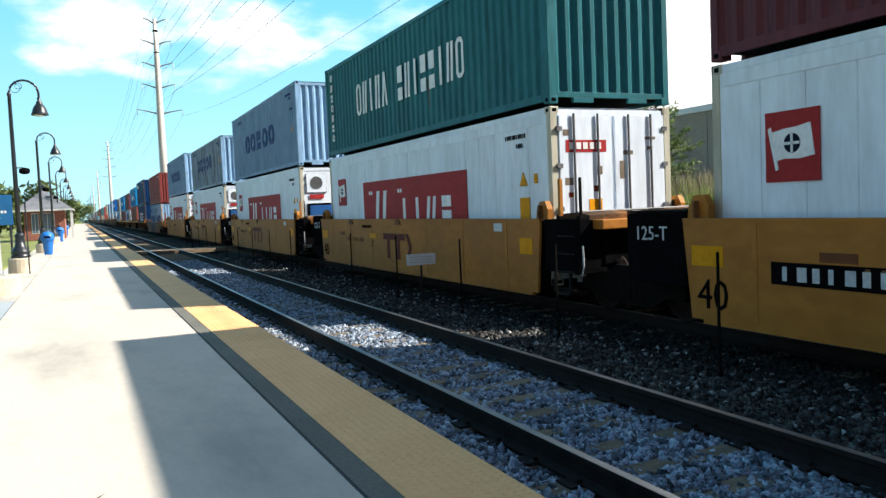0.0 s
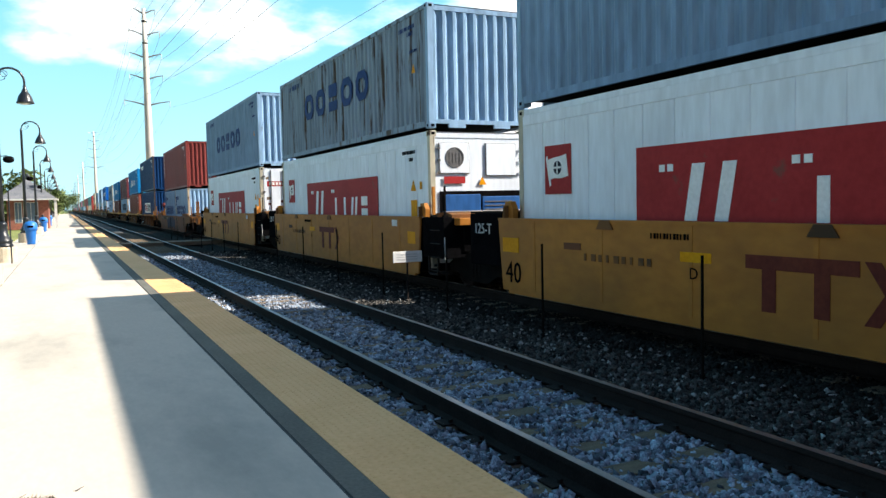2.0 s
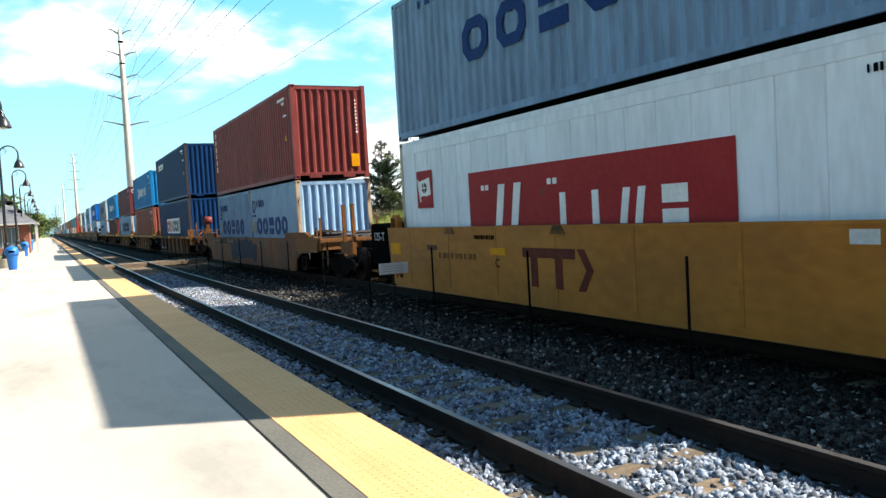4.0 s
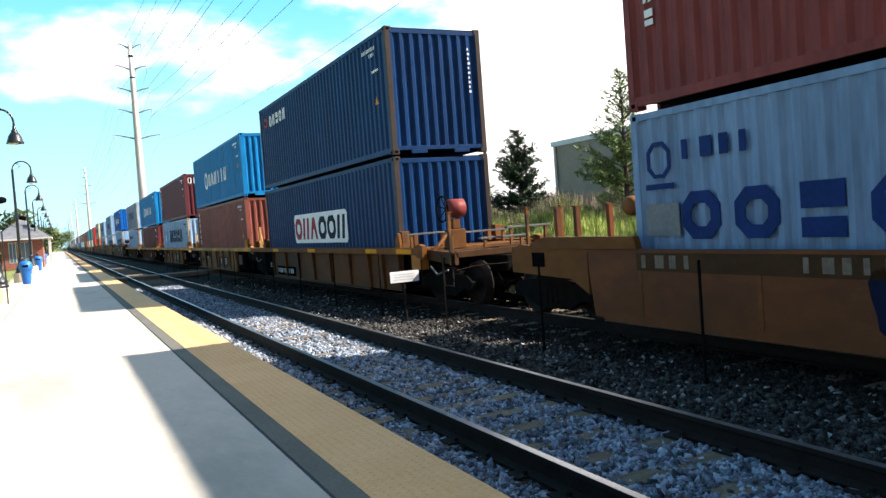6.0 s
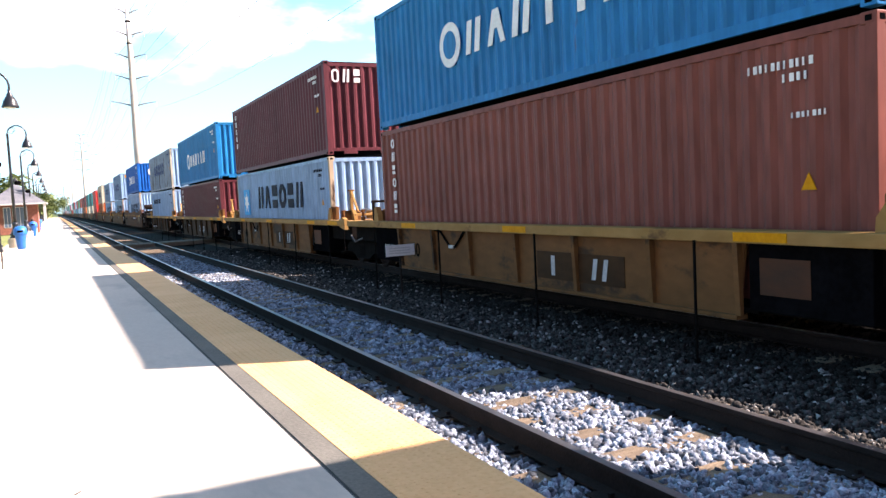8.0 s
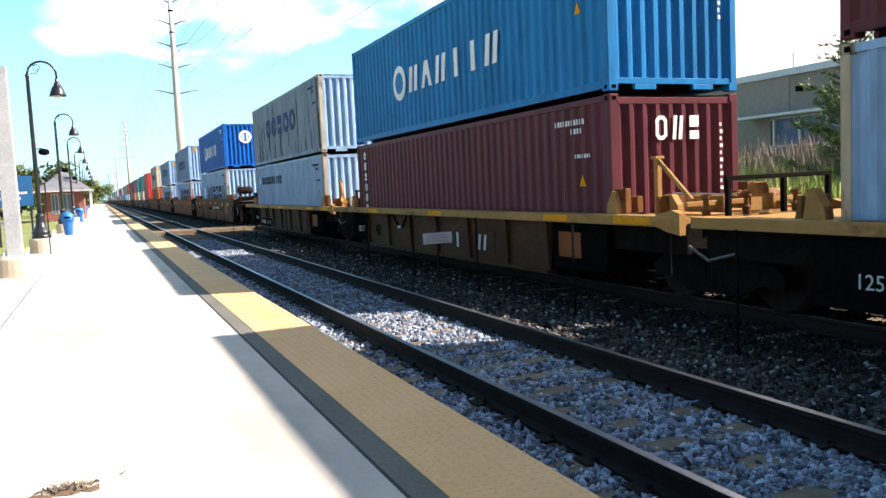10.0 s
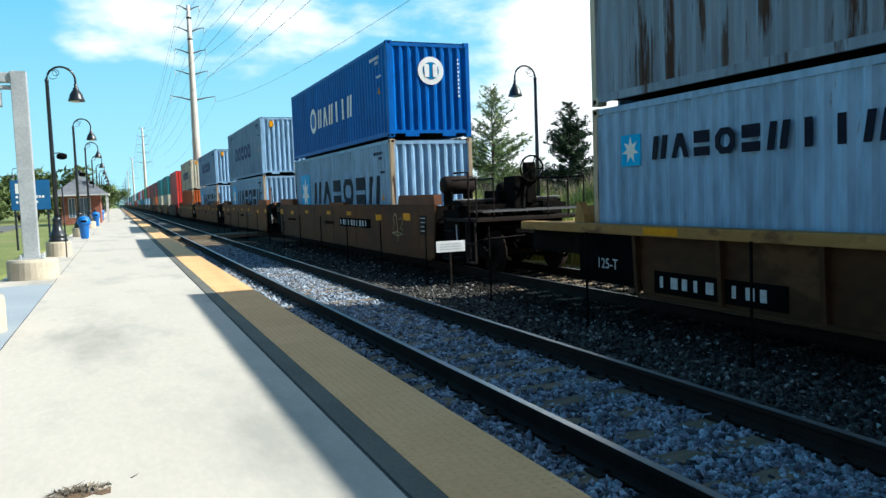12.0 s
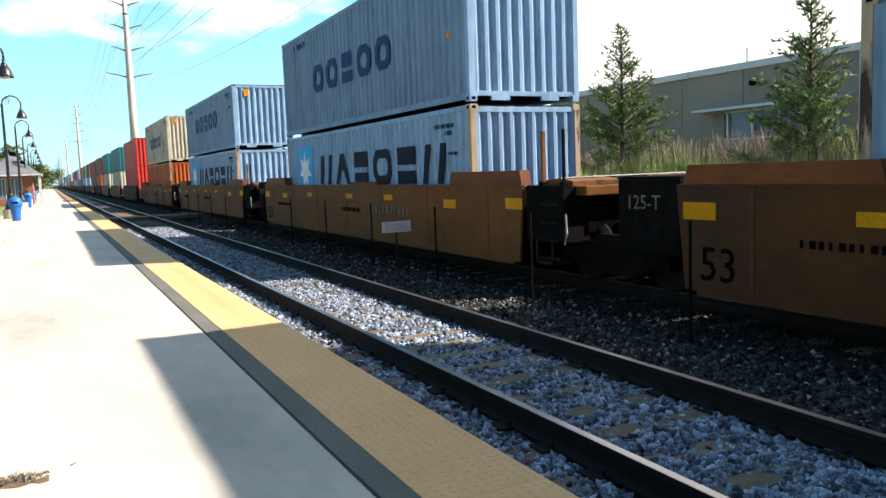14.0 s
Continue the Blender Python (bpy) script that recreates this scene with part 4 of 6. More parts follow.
def reefer_end(c, doors):
    H = 2.896
    if doors:
        for x in (-0.55, 0.55):
            d = part("door", boxes((x - 0.52, x + 0.52, -0.012, 0.05, 0.2, H - 0.16), bevel=0.008), PAINTS["white"], c)
            for k in (-0.25, 0.22):
                part("lock_rod", tube([(x + k, -0.04, 0.15), (x + k, -0.04, H - 0.12)], 0.02, 8), ROD, d)
                part("lock_handle", boxes((x + k - 0.02, x + k + 0.24, -0.06, -0.03, 1.0, 1.05)), ROD, d)
            for zz in (0.5, 1.2, 1.9, 2.5):
                part("hinge", boxes((x * 1.96 - 0.05, x * 1.96 + 0.05, -0.04, 0.0, zz, zz + 0.07)), ROD, d)
        part("name_plate", boxes((-0.95, -0.15, -0.017, -0.011, 2.15, 2.35)), RED_INK, c)
        word(c, 5, 0.66, 0.11, WHITE, -0.88, 2.2, across=True, y_end=-0.02)
        for x, z, w, h, ink in ((-1.0, 2.42, 0.12, 0.10, DULL_INK), (-0.98, 1.62, 0.16, 0.12, DULL_INK), (-0.92, 1.42, 0.10, 0.08, RUST_INK), (-0.34, 1.78, 0.10, 0.14, DULL_INK), (-0.42, 1.5, 0.12, 0.10, RUST_INK), (0.12, 1.7, 0.10, 0.3, DULL_INK), (0.2, 2.1, 0.2, 0.07, DULL_INK), (0.66, 2.35, 0.22, 0.05, DULL_INK), (0.7, 2.18, 0.12, 0.06, DULL_INK)):
            end_mark(c, "door_sticker", boxes((-0.014, -0.011, 0, w, 0, h)), ink, x, z)
        end_mark(c, "warning_plate", boxes((-0.016, -0.011, 0, 0.26, 0, 0.28)), YELLOW_MARK, -0.52, 1.1)
        end_mark(c, "number_line", bars(9, 0.7, 0.07), BLACK, 0.2, 2.35)
    else:
        for a, b, z0 in ((-1.0, -0.3, 2.0), (0.12, 0.86, 1.95)):
            part("panel_seal", boxes((a - 0.012, b + 0.012, -0.006, 0.025, z0 - 0.012, 2.642), bevel=0.012), ROD, c)
            part("machine_panel", boxes((a, b, -0.014, 0.03, z0, 2.63), bevel=0.01), PAINTS["white"], c)
        g = part("fan_grille", lathe([(0.22, 0.0), (0.22, 0.012), (0.20, 0.014), (0.20, 0.002)], 20, turn=Matrix.Rotation(radians(90), 3, "X"), centre=(-0.65, -0.014, 2.33)), ROD, c)
        for a in (-0.6, -0.2, 0.2, 0.6):
            part("grille_bar", boxes((-0.65 + 0.2 * a - 0.008, -0.65 + 0.2 * a + 0.008, -0.026, -0.014, 2.22, 2.44)), ROD, g)
        for a in (-1.02, 1.0):
            for zz in (2.0, 2.25, 2.5):
                part("panel_catch", boxes((a - 0.03, a + 0.03, -0.03, 0.0, zz, zz + 0.05)), ROD, c)
        # the bay has no depth; a black sheet gives its shade
        part("compressor_recess", boxes((-1.0, 1.0, -0.005, 0.03, 0.5, 1.62)), BLACK, c, "machinery bay, its shade drawn as a black sheet")
        part("cooling_unit", boxes((-0.92, -0.04, -0.03, 0.0, 0.7, 1.55), bevel=0.02), PAINTS["mid_blue"], c, "dark blue cooling unit")
        part("cooling_unit", boxes((0.0, 0.95, -0.03, 0.0, 0.72, 1.5), bevel=0.02), PAINTS["mid_blue"], c, "dark blue cooling unit")
        for a in (0.05, 0.42):
            part("sticker", boxes((a, a + 0.3, -0.05, -0.046, 0.8, 1.12)), WHITE_DIRTY, c)
        for i in range(8):
            piece("guard_slat", shared(("guard_slat",), lambda: boxes((0.06, 0.74, -0.045, -0.032, 0.0, 0.022))), ROD, c, pose(0, 0, 0.78 + 0.085 * i))
        end_mark(c, "name_plate", plate(0.5, 0.15), RED_INK, -0.9, 1.78)
        end_mark(c, "warning_sign", prism([(-0.09, 0), (0.09, 0), (0, 0.17)], -0.004, 0.006, "x"), YELLOW_MARK, 0.02, 1.75)


def line_name(c, L, n, y, w, z, h, ink, kinds=()):
    word(c, n, w, h, ink, y, z, kinds=kinds, fill=0.74 if kinds else 0.68)


def pale_star_box(c, y_logo, size, z, n, w, h, y_word, z_word, ink=NAVY_INK):
    mark(c, "logo_square", plate(size, size), SKY_BLUE_INK, y_logo, z)
    mark(c, "logo_star", prism(star(7, size * 0.42, size * 0.19), -0.004, 0.006, "x"), WHITE, y_logo - size / 2, z + size / 2, depth=0.006)
    word(c, n, w, h, ink, y_word, z + (size - h) / 2 if z > 1.4 else z_word, fill=0.8, kinds=MIXED[:n])


def extras(c, H, ink=WHITE):
    """Code bars near the front end, the upright number bars on the end, a small warning sign."""
    mark(c, "number_line", bars(11, 0.85, 0.085), ink, 1.5, H - 0.38)
    mark(c, "number_line", bars(4, 0.35, 0.085), ink, 1.05, H - 0.52)
    mark(c, "data_line", bars(7, 0.45, 0.06), ink, 0.95, H - 0.9)
    mark(c, "warning_sign", prism([(-0.09, 0), (0.09, 0), (0, 0.18)], -0.004, 0.006, "x"), YELLOW_MARK, 0.75, 1.25)
    if ink is WHITE:
        end_mark(c, "number_line", boxes(*[(-0.004, 0.006, 0, 0.035 + 0.02 * (i % 2), -i * 0.11, -i * 0.11 + 0.055) for i in range(10)]), ink, 0.85, H - 0.5)


def upright_name(c, H, n, ink, y=11.6):
    for i in range(n):
        word(c, 1, 0.26, 0.2, ink, y, H - 0.42 - i * 0.29, first=i)


def emblem(c, r, x, z):
    part("emblem", turned(prism(disc(r, 24), -0.01, 0.006, "z"), pose(x, 0, z, 90)), WHITE, c)
    part("emblem_centre", turned(prism(disc(r * 0.62, 20), 0.007, 0.012, "z"), pose(x, 0, z, 90)), PAINTS["blue"], c)
    part("emblem_bar", boxes((x - r * 0.5, x - r * 0.15, -0.02, -0.013, z - r * 0.45, z + r * 0.45), (x + r * 0.15, x + r * 0.5, -0.02, -0.013, z - r * 0.45, z + r * 0.45)), WHITE, c)


def tiers(lower_h):
    """Heights at which the lower and upper container stand."""
    return FLOOR_Z, FLOOR_Z + lower_h + 0.045


YM = [("reflector", lambda: plate(0.5, 0.12), YELLOW_MARK, 8.08, 0.72), ("reflector", lambda: plate(0.42, 0.10), CAR_ORANGE, 10.5, 0.76), ("lug_plate", lambda: prism([(0, 0), (0.36, 0), (0.28, 0.13), (0.08, 0.13)], -0.02, 0.004, "x"), CAR_BROWN, 9.7, 1.07), ("lug_plate", lambda: prism([(0, 0), (0.36, 0), (0.28, 0.13), (0.08, 0.13)], -0.02, 0.004, "x"), CAR_BROWN, 6.3, 1.07),
      ("reflector", lambda: plate(0.50, 0.24), YELLOW_MARK, 12.28, 0.64), ("reflector", lambda: plate(0.4, 0.26), YELLOW_MARK, 0.62, 0.62),
      ("brand_mark", lambda: boxes((-0.004, 0.004, 0.0, 1.35, 0.45, 0.60), (-0.004, 0.004, 0.22, 0.40, 0.0, 0.45), (-0.004, 0.004, 0.86, 1.04, 0.0, 0.45)), RUST_INK, 7.08, 0.26), ("brand_mark", lambda: prism([(0, 0.0), (0.16, 0.0), (0.36, 0.3), (0.16, 0.6), (0, 0.6), (0.2, 0.3)], -0.004, 0.004, "x"), RUST_INK, 5.68, 0.26), ("number_line", lambda: bars(9, 1.5, 0.1), CAR_BROWN, 10.0, 0.62), ("data_line", lambda: bars(12, 0.7, 0.07), BLACK, 8.6, 0.98), ("scuff", lambda: plate(0.3, 0.14), GALVANISED, 1.5, 0.98)]
GM = [("reflector", lambda: plate(0.7, 0.10), YELLOW_MARK, 1.5, 0.82), ("reflector", lambda: plate(0.7, 0.10), YELLOW_MARK, 6.4, 0.82), ("reflector", lambda: plate(0.7, 0.10), YELLOW_MARK, 10.6, 0.82), ("reflector", lambda: plate(0.8, 0.10), YELLOW_MARK, -0.4, 0.82)]
GM_NUMBER = GM + [("number_board", lambda: plate(2.3, 0.30), BLACK, 10.5, 0.03), ("number_line", lambda: bars(9, 2.0, 0.15), WHITE_DIRTY, 10.38, 0.11)]
GM_BRAND = GM + [("brand_board", lambda: plate(2.1, 0.42), CAR_GRIME, 5.55, 0.12), ("brand", (3, 1.7, 0.30, (4, 4, 1)), WHITE_DIRTY, 5.3, 0.18)]
DM = [("reflector", lambda: plate(0.5, 0.16), YELLOW_MARK, 0.65, 0.8), ("reflector", lambda: plate(0.48, 0.12), YELLOW_MARK, 3.58, 0.9), ("reflector", lambda: plate(0.5, 0.14), YELLOW_MARK, 12.0, 0.84), ("reflector", lambda: plate(0.5, 0.2), YELLOW_MARK, 14.2, 0.83), ("reflector", lambda: plate(0.5, 0.18), YELLOW_MARK, -1.6, 0.84),
      ("data_line", lambda: bars(14, 1.5, 0.08), BLACK, 12.6, 0.6), ("reflector", lambda: plate(0.45, 0.12), YELLOW_MARK, 9.36, 0.9), ("reflector", lambda: plate(0.48, 0.12), YELLOW_MARK, 6.1, 0.9), ("data_line", lambda: bars(12, 1.3, 0.1), BLACK, 6.4, 0.58)]
DM_BOX = [("data_box", lambda: plate(0.42, 0.46), RAIL, -2.75, 0.52), ("data_line", lambda: boxes(*[(-0.004, 0.004, 0.06, 0.36, 0.08 + 0.1 * i, 0.10 + 0.1 * i) for i in range(4)]), WHITE_DIRTY, -2.75, 0.52)]
LAB_Y = "dirty yellow deep-well container car unit on the far track"
LAB_G = "brown well-car unit with a yellow deck edge"
LAB_D = "grimy brown deep-well container car unit"


def grey_box(u, z, H, colour, label, ink=BLUE_INK, y=9.15, w=5.9, h=0.74, zz=1.08):
    # paler paint on the grey boxes' ends stands in for sun on them
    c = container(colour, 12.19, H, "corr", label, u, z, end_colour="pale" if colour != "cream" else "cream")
    line_name(c, 12.19, 5, y, w, zz, h, ink, RINGS)
    mark(c, "small_line", bars(4, 1.3, 0.15), ink, 10.9, H - 0.4)
    extras(c, H, ink)
    return c


def graffiti(car):
    """Dark blue spray paint: fat rounded shapes that overlap along the side, with drips below."""
    rng = random.Random(3)
    for i in range(7):
        w, h = rng.uniform(0.62, 0.85), rng.uniform(0.62, 0.82)
        outline = []
        for k in range(28):
            a = 2 * math.pi * k / 28
            r = 1 + 0.10 * math.sin(3 * a + i) + 0.05 * math.sin(7 * a + 2 * i)
            cx, cz = math.cos(a), math.sin(a)
            outline.append((w / 2 * r * math.copysign(abs(cx) ** 0.6, cx), h / 2 + h / 2 * r * math.copysign(abs(cz) ** 0.6, cz)))
        car_mark(car, "sprayed_shape", prism(outline, -0.004, 0.003, "x"), SPRAY, 8.35 - 0.6 * i, 0.10 + 0.05 * (i % 3), -1.503 - 0.0015 * (i % 2), "dark blue spray paint")
        for d in (-0.18, 0.12):
            car_mark(car, "paint_drip", boxes((-0.004, 0.003, d, d + 0.035, 0, rng.uniform(0.08, 0.2))), SPRAY, 8.35 - 0.6 * i, 0.03, -1.503)


def end_machinery(car, y):
    """Dark brake gear on the leading end: tank, wheel, rails and platform."""
    tank(car, -0.75, y + 0.75, 1.66, RAIL, half=0.42, r=0.21)
    for x in (-1.0, -0.5):
        part("tank_strap", boxes((x - 0.025, x + 0.025, y + 0.52, y + 0.98, 0.95, 1.5), bevel=0.01), DARK_STEEL, car)
    for k in range(4):
        part("brake_pipe", tube([(-1.1 + 0.35 * k, y + 0.5, 1.05), (-1.05 + 0.35 * k, y - 0.2, 1.18 + 0.06 * k), (-0.9 + 0.3 * k, y - 1.2, 1.0)], 0.022, 6), RAIL, car)
    part("valve_box", boxes((-0.95, -0.6, y - 0.1, y + 0.25, 0.95, 1.3), (0.55, 0.95, y - 0.9, y - 0.4, 0.95, 1.25), bevel=0.03), DARK_STEEL, car)
    tank(car, 0.55, y + 0.5, 1.5, DARK_STEEL, half=0.4, r=0.18)
    brake_wheel(car, 0.25, y - 1.0, 1.95)
    part("brake_platform", boxes((-1.35, 1.35, y - 1.5, y + 0.1, 0.86, 0.93), bevel=0.01), RAIL, car)
    part("brake_cylinder", boxes((-0.35, 0.25, y - 0.5, y + 0.2, 0.95, 1.5), (-0.15, 0.2, y - 0.9, y - 0.4, 1.0, 1.8), bevel=0.04), DARK_STEEL, car)
    for x in (-1.3, -0.9, 0.4, 0.9, 1.3):
        part("hand_rail", tube([(x, y - 1.4, 0.9), (x, y - 1.4, 1.75), (x, y - 0.2, 1.75)], 0.022, 6), RAIL, car)
    part("hand_rail", tube([(-1.38, y - 1.2, 0.1), (-1.38, y - 1.2, 1.9), (-1.38, y - 0.5, 1.9)], 0.025, 6), RAIL, car)
    part("lever_rod", tube([(-0.2, y - 1.4, 1.1), (0.2, y - 0.8, 1.7)], 0.03, 6), DARK_STEEL, car)
    coupler_gear(car, y - 1.0, CAR_BROWN, DARK_STEEL)


def train_near():
    G = "corrugated steel shipping container"
    # yellow deep-well cars with white boxes below
    for u, colour, H, lab, doors in ((-36.5, "grey", 2.591, "grey " + G, False), (-20.8, "teal", 2.591, "teal " + G, False), (-5.1, "maroon", 2.896, "dark maroon " + G, False),
                                     (10.6, "teal", 2.591, "dark teal " + G + " with white barred lettering", True), (26.35, "grey", 2.896, "grey " + G + " with blue barred lettering", False),
                                     (42.07, "rusty", 2.591, "rust-streaked grey " + G, False), (57.8, "grey", 2.896, "tall grey " + G + " with blue barred lettering", True)):
        car = deep_well_car(u, 3.6, CAR_YELLOW, BLACK, LAB_Y, YM)
        if u < 0:
            car_mark(car, "number_board", plate(2.7, 0.24), BLACK, 11.1, 0.50, -1.503)
            car_mark(car, "number_line", bars(13, 2.4, 0.15), WHITE_DIRTY, 10.95, 0.545, -1.508)
        else:
            side_text(car, "CDE"[round((u - 10.6) / 15.7) % 3], 0.2, 7.93, 0.52, -1.506, BLACK)
        z0, z1 = tiers(2.896)
        low = reefer(u, z0)
        reefer_end(low, doors)
        if colour == "teal":
            c = container(colour, 12.19, H, "corr", lab, u, z1)
            line_name(c, 12.19, 5, 9.4, 2.4, 0.92, 0.82, WHITE, (0, 1, 4, 1, 3))
            line_name(c, 12.19, 8, 6.45, 3.6, 0.92, 0.78, WHITE, (2, 1, 4, 2, 2, 4, 1, 0))
            upright_name(c, H, 7, WHITE, 11.7)
        elif colour == "maroon":
            c = container(colour, 12.19, H, "corr", lab, u, z1)
        else:
            c = grey_box(u, z1, H, colour, lab)
    # single orange car: two short boxes under a long red one
    u = 77.86
    deep_well_car(u, 7.9, CAR_ORANGE, DARK_STEEL, "rusty orange single well car with dark graffiti", [("brand", (3, 1.5, 0.28, (4, 4, 1)), DULL_INK, 4.2, 0.6), ("number_board", lambda: plate(4.0, 0.25), CAR_GRIME, 11.9, 0.66), ("number_line", lambda: bars(6, 1.3, 0.16), DULL_INK, 9.4, 0.70), ("mark_line", lambda: bars(4, 1.0, 0.16), DULL_INK, 11.8, 0.70)], reach=(-0.6, 12.95), number=False, trucks=(-3.2, 14.5), open_end=True, top=0.92)
    single = CARS[-1][0]
    graffiti(single)
    coupler_gear(single, -2.6, CAR_ORANGE, DARK_STEEL)
    for s in (-1, 1):
        for a, k in ((0.0, 1.0), (12.35, -1.0)):
            sill = [(-2.6, 0.56), (-2.6, 0.95), (-2.3, 1.0), (-0.58, 0.94), (-0.58, 0.3), (-1.0, 0.5)]
            flange = [(-2.0, 0.94), (0.5, 0.94), (0.45, 1.10), (-1.6, 1.12), (-2.0, 1.02)]
            part("end_sill", prism([(a + k * y, z) for y, z in sill], s * 1.48 - 0.03, s * 1.48 + 0.03, "x"), CAR_DEEP if a else CAR_BROWN, single)
            part("sill_flange", prism([(a + k * y, z) for y, z in flange], s * 1.49 - 0.05, s * 1.49 + 0.05, "x"), CAR_DEEP, single)
    part("rear_beam", boxes((-1.45, 1.45, 14.8, 14.95, 0.6, 0.93), bevel=0.02), CAR_BROWN, single)
    for y in (13.3, 13.9, 14.5):
        part("cross_member", boxes((-1.44, 1.44, y - 0.05, y + 0.05, 0.75, 0.93), bevel=0.01), CAR_BROWN, single)
    part("draft_sill", boxes((-0.35, 0.35, 12.9, 15.6, 0.4, 0.72), bevel=0.03), DARK_STEEL, single)
    part("equipment_panel", boxes((-1.515, -1.50, 14.0, 14.35, 0.66, 0.88)), BLACK, single)
    part("end_beam", boxes((-1.45, 1.45, -2.72, -2.58, 0.6, 0.93), bevel=0.02), CAR_BROWN, single)
    for y in (-1.1, -1.7, -2.3):
        part("cross_member", boxes((-1.44, 1.44, y - 0.06, y + 0.06, 0.72, 0.93), bevel=0.01), RAIL, single)
    for y in (-0.8, -1.0, -1.4, -2.0, -2.6):
        part("walkway_slat", boxes((-1.3, 1.3, y - 0.035, y + 0.035, 0.935, 0.965)), ROD, single)
    for x, y, z0, z1 in ((-1.4, -2.65, 0.9, 1.48), (-1.3, -2.0, 0.95, 1.2), (0.4, -2.4, 0.95, 1.45), (1.3, -2.65, 0.9, 1.48)):
        part("stanchion", boxes((x - 0.025, x + 0.025, y - 0.025, y + 0.025, z0, z1), (x - 0.04, x + 0.04, y - 0.04, y + 0.04, z1, z1 + 0.02), bevel=0.004), CAR_BROWN, single)
    for y, z, r in ((-1.5, 1.06, 0.09), (-2.2, 1.05, 0.07)):
        tank(single, -0.9, y, z, RAIL, half=0.3, r=r, name="brake_cylinder")
    for k in range(5):
        part("brake_rod", tube([(-1.35 + 0.2 * k, -0.8, 0.66 + 0.03 * (k % 2)), (-1.2 + 0.2 * k, -2.6, 0.7)], 0.022, 6), RAIL, single)
    tank(single, 0.4, 13.9, 1.5, CAR_BROWN, half=0.35, r=0.16)
    for x in (-0.6, -0.2, 0.5):
        ladder_rail(single, x, 14.9, 0.9, 1.55, CAR_ORANGE)
    last = CARS[-2][0]
    for x, y in ((-1.35, 15.62), (-1.35, 14.95), (0.5, 15.62)):
        part("stanchion", boxes((x - 0.04, x + 0.04, y - 0.035, y + 0.035, 0.5, 1.78), (x - 0.05, x + 0.05, y - 0.045, y + 0.045, 1.78, 1.81), bevel=0.005), CAR_DEEP, last)
    part("end_sill", prism([(14.9, 0.5), (14.9, 0.86), (15.75, 0.86), (15.75, 0.6)], -1.42, -1.38, "x"), CAR_DEEP, last)
    tank(last, 0.9, 13.2, 2.05, PAINTS["red"], half=0.2, r=0.24, name="brake_housing")
    for k in range(8):
        part("walkway_bar", boxes((-1.35, 1.35, 13.8 + 0.26 * k, 13.87 + 0.26 * k, 1.0, 1.04)), ROD if k % 3 else RAIL, last)
    z0, z1 = tiers(2.591)
    for k in (0, 6.13):
        # ends lighter than the grey sides: sunlight put into the paint
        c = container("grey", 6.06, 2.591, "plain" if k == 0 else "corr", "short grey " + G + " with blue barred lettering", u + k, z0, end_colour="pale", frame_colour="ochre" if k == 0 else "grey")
        line_name(c, 6.06, 5, 5.2, 4.15, 0.94, 0.58, BLUE_INK, RINGS)
        mark(c, "small_line", bars(4, 1.2, 0.24), BLUE_INK, 5.15, 1.92)
        mark(c, "logo_ring", ring_mesh(0.42, 0.46), BLUE_INK, 5.78, 1.72)
        mark(c, "logo_bar", plate(0.5, 0.07), BLUE_INK, 5.82, 1.58)
        mark(c, "repaint_patch", plate(0.6, 0.42), PATCH, 5.85, 0.98, "dull grey-brown repaint patch")
    c = container("red", 12.19, 2.896, "corr", "brick red " + G, u, z1)
    upright_name(c, 2.896, 6, WHITE, 11.8)
    extras(c, 2.896)
    end_mark(c, "warning_plate", plate(0.26, 0.4), YELLOW_MARK, 0.65, 0.35)
    # ribbed-girder cars
    for u, lo, lh, up, uh in ((98.1, "navy", 2.896, "navy", 2.896), (113.9, "brick", 2.896, "blue", 2.591), (129.95, "pale", 2.591, "maroon", 2.591), (146.0, "maroon", 2.591, "blue", 2.591), (161.95, "pale", 2.591, "rusty", 2.591)):
        first = u < 100
        girder_car(u, 3.75, CAR_DEEP if first else CAR_TAN, LAB_G, GM_BRAND if 100 < u < 150 else GM_NUMBER, girder=CAR_RED if first else CAR_GRIME if u > 140 else CAR_BROWN, lacy=first, branded=100 < u < 150)
        z0, z1 = tiers(lh)
        low = container(lo, 12.19, lh, "corr", {"navy": "dark blue ", "brick": "faded brick-red ", "pale": "pale grey ", "maroon": "maroon "}[lo] + G, u, z0, frame_colour={"navy": "brown", "pale": "ochre"}.get(lo))
        # the rust-streaked box also gets its sunlit ends by a lighter paint
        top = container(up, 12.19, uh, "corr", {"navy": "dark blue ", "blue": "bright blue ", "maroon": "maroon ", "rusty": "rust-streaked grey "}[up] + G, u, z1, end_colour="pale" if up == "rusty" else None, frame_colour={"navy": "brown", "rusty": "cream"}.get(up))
        extras(top, uh, WHITE if up != "rusty" else BLUE_INK)
        if lo == "navy":
            mark(low, "name_panel", prism([(0.1, 0), (5.02, 0), (5.12, 0.1), (5.12, 0.8), (5.02, 0.9), (0.1, 0.9), (0, 0.8), (0, 0.1)], -0.004, 0.006, "x"), WHITE, 8.6, 0.98, "white panel with barred lettering")
            word(low, 3, 2.45, 0.66, RED_INK, 8.5, 1.09, depth=0.006, fill=0.88, kinds=(0, 1, 3))
            word(low, 3, 2.5, 0.66, NAVY_INK, 6.02, 1.09, depth=0.006, fill=0.88, kinds=(0, 0, 1))
            word(top, 1, 0.7, 0.32, RED_INK, 11.55, 2.15)
            line_name(top, 12.19, 5, 10.8, 2.2, 2.12, 0.36, WHITE)
        elif up == "blue":
            line_name(top, 12.19, 6, 7.88, 4.75, 0.95, 0.58, WHITE, STROKES)
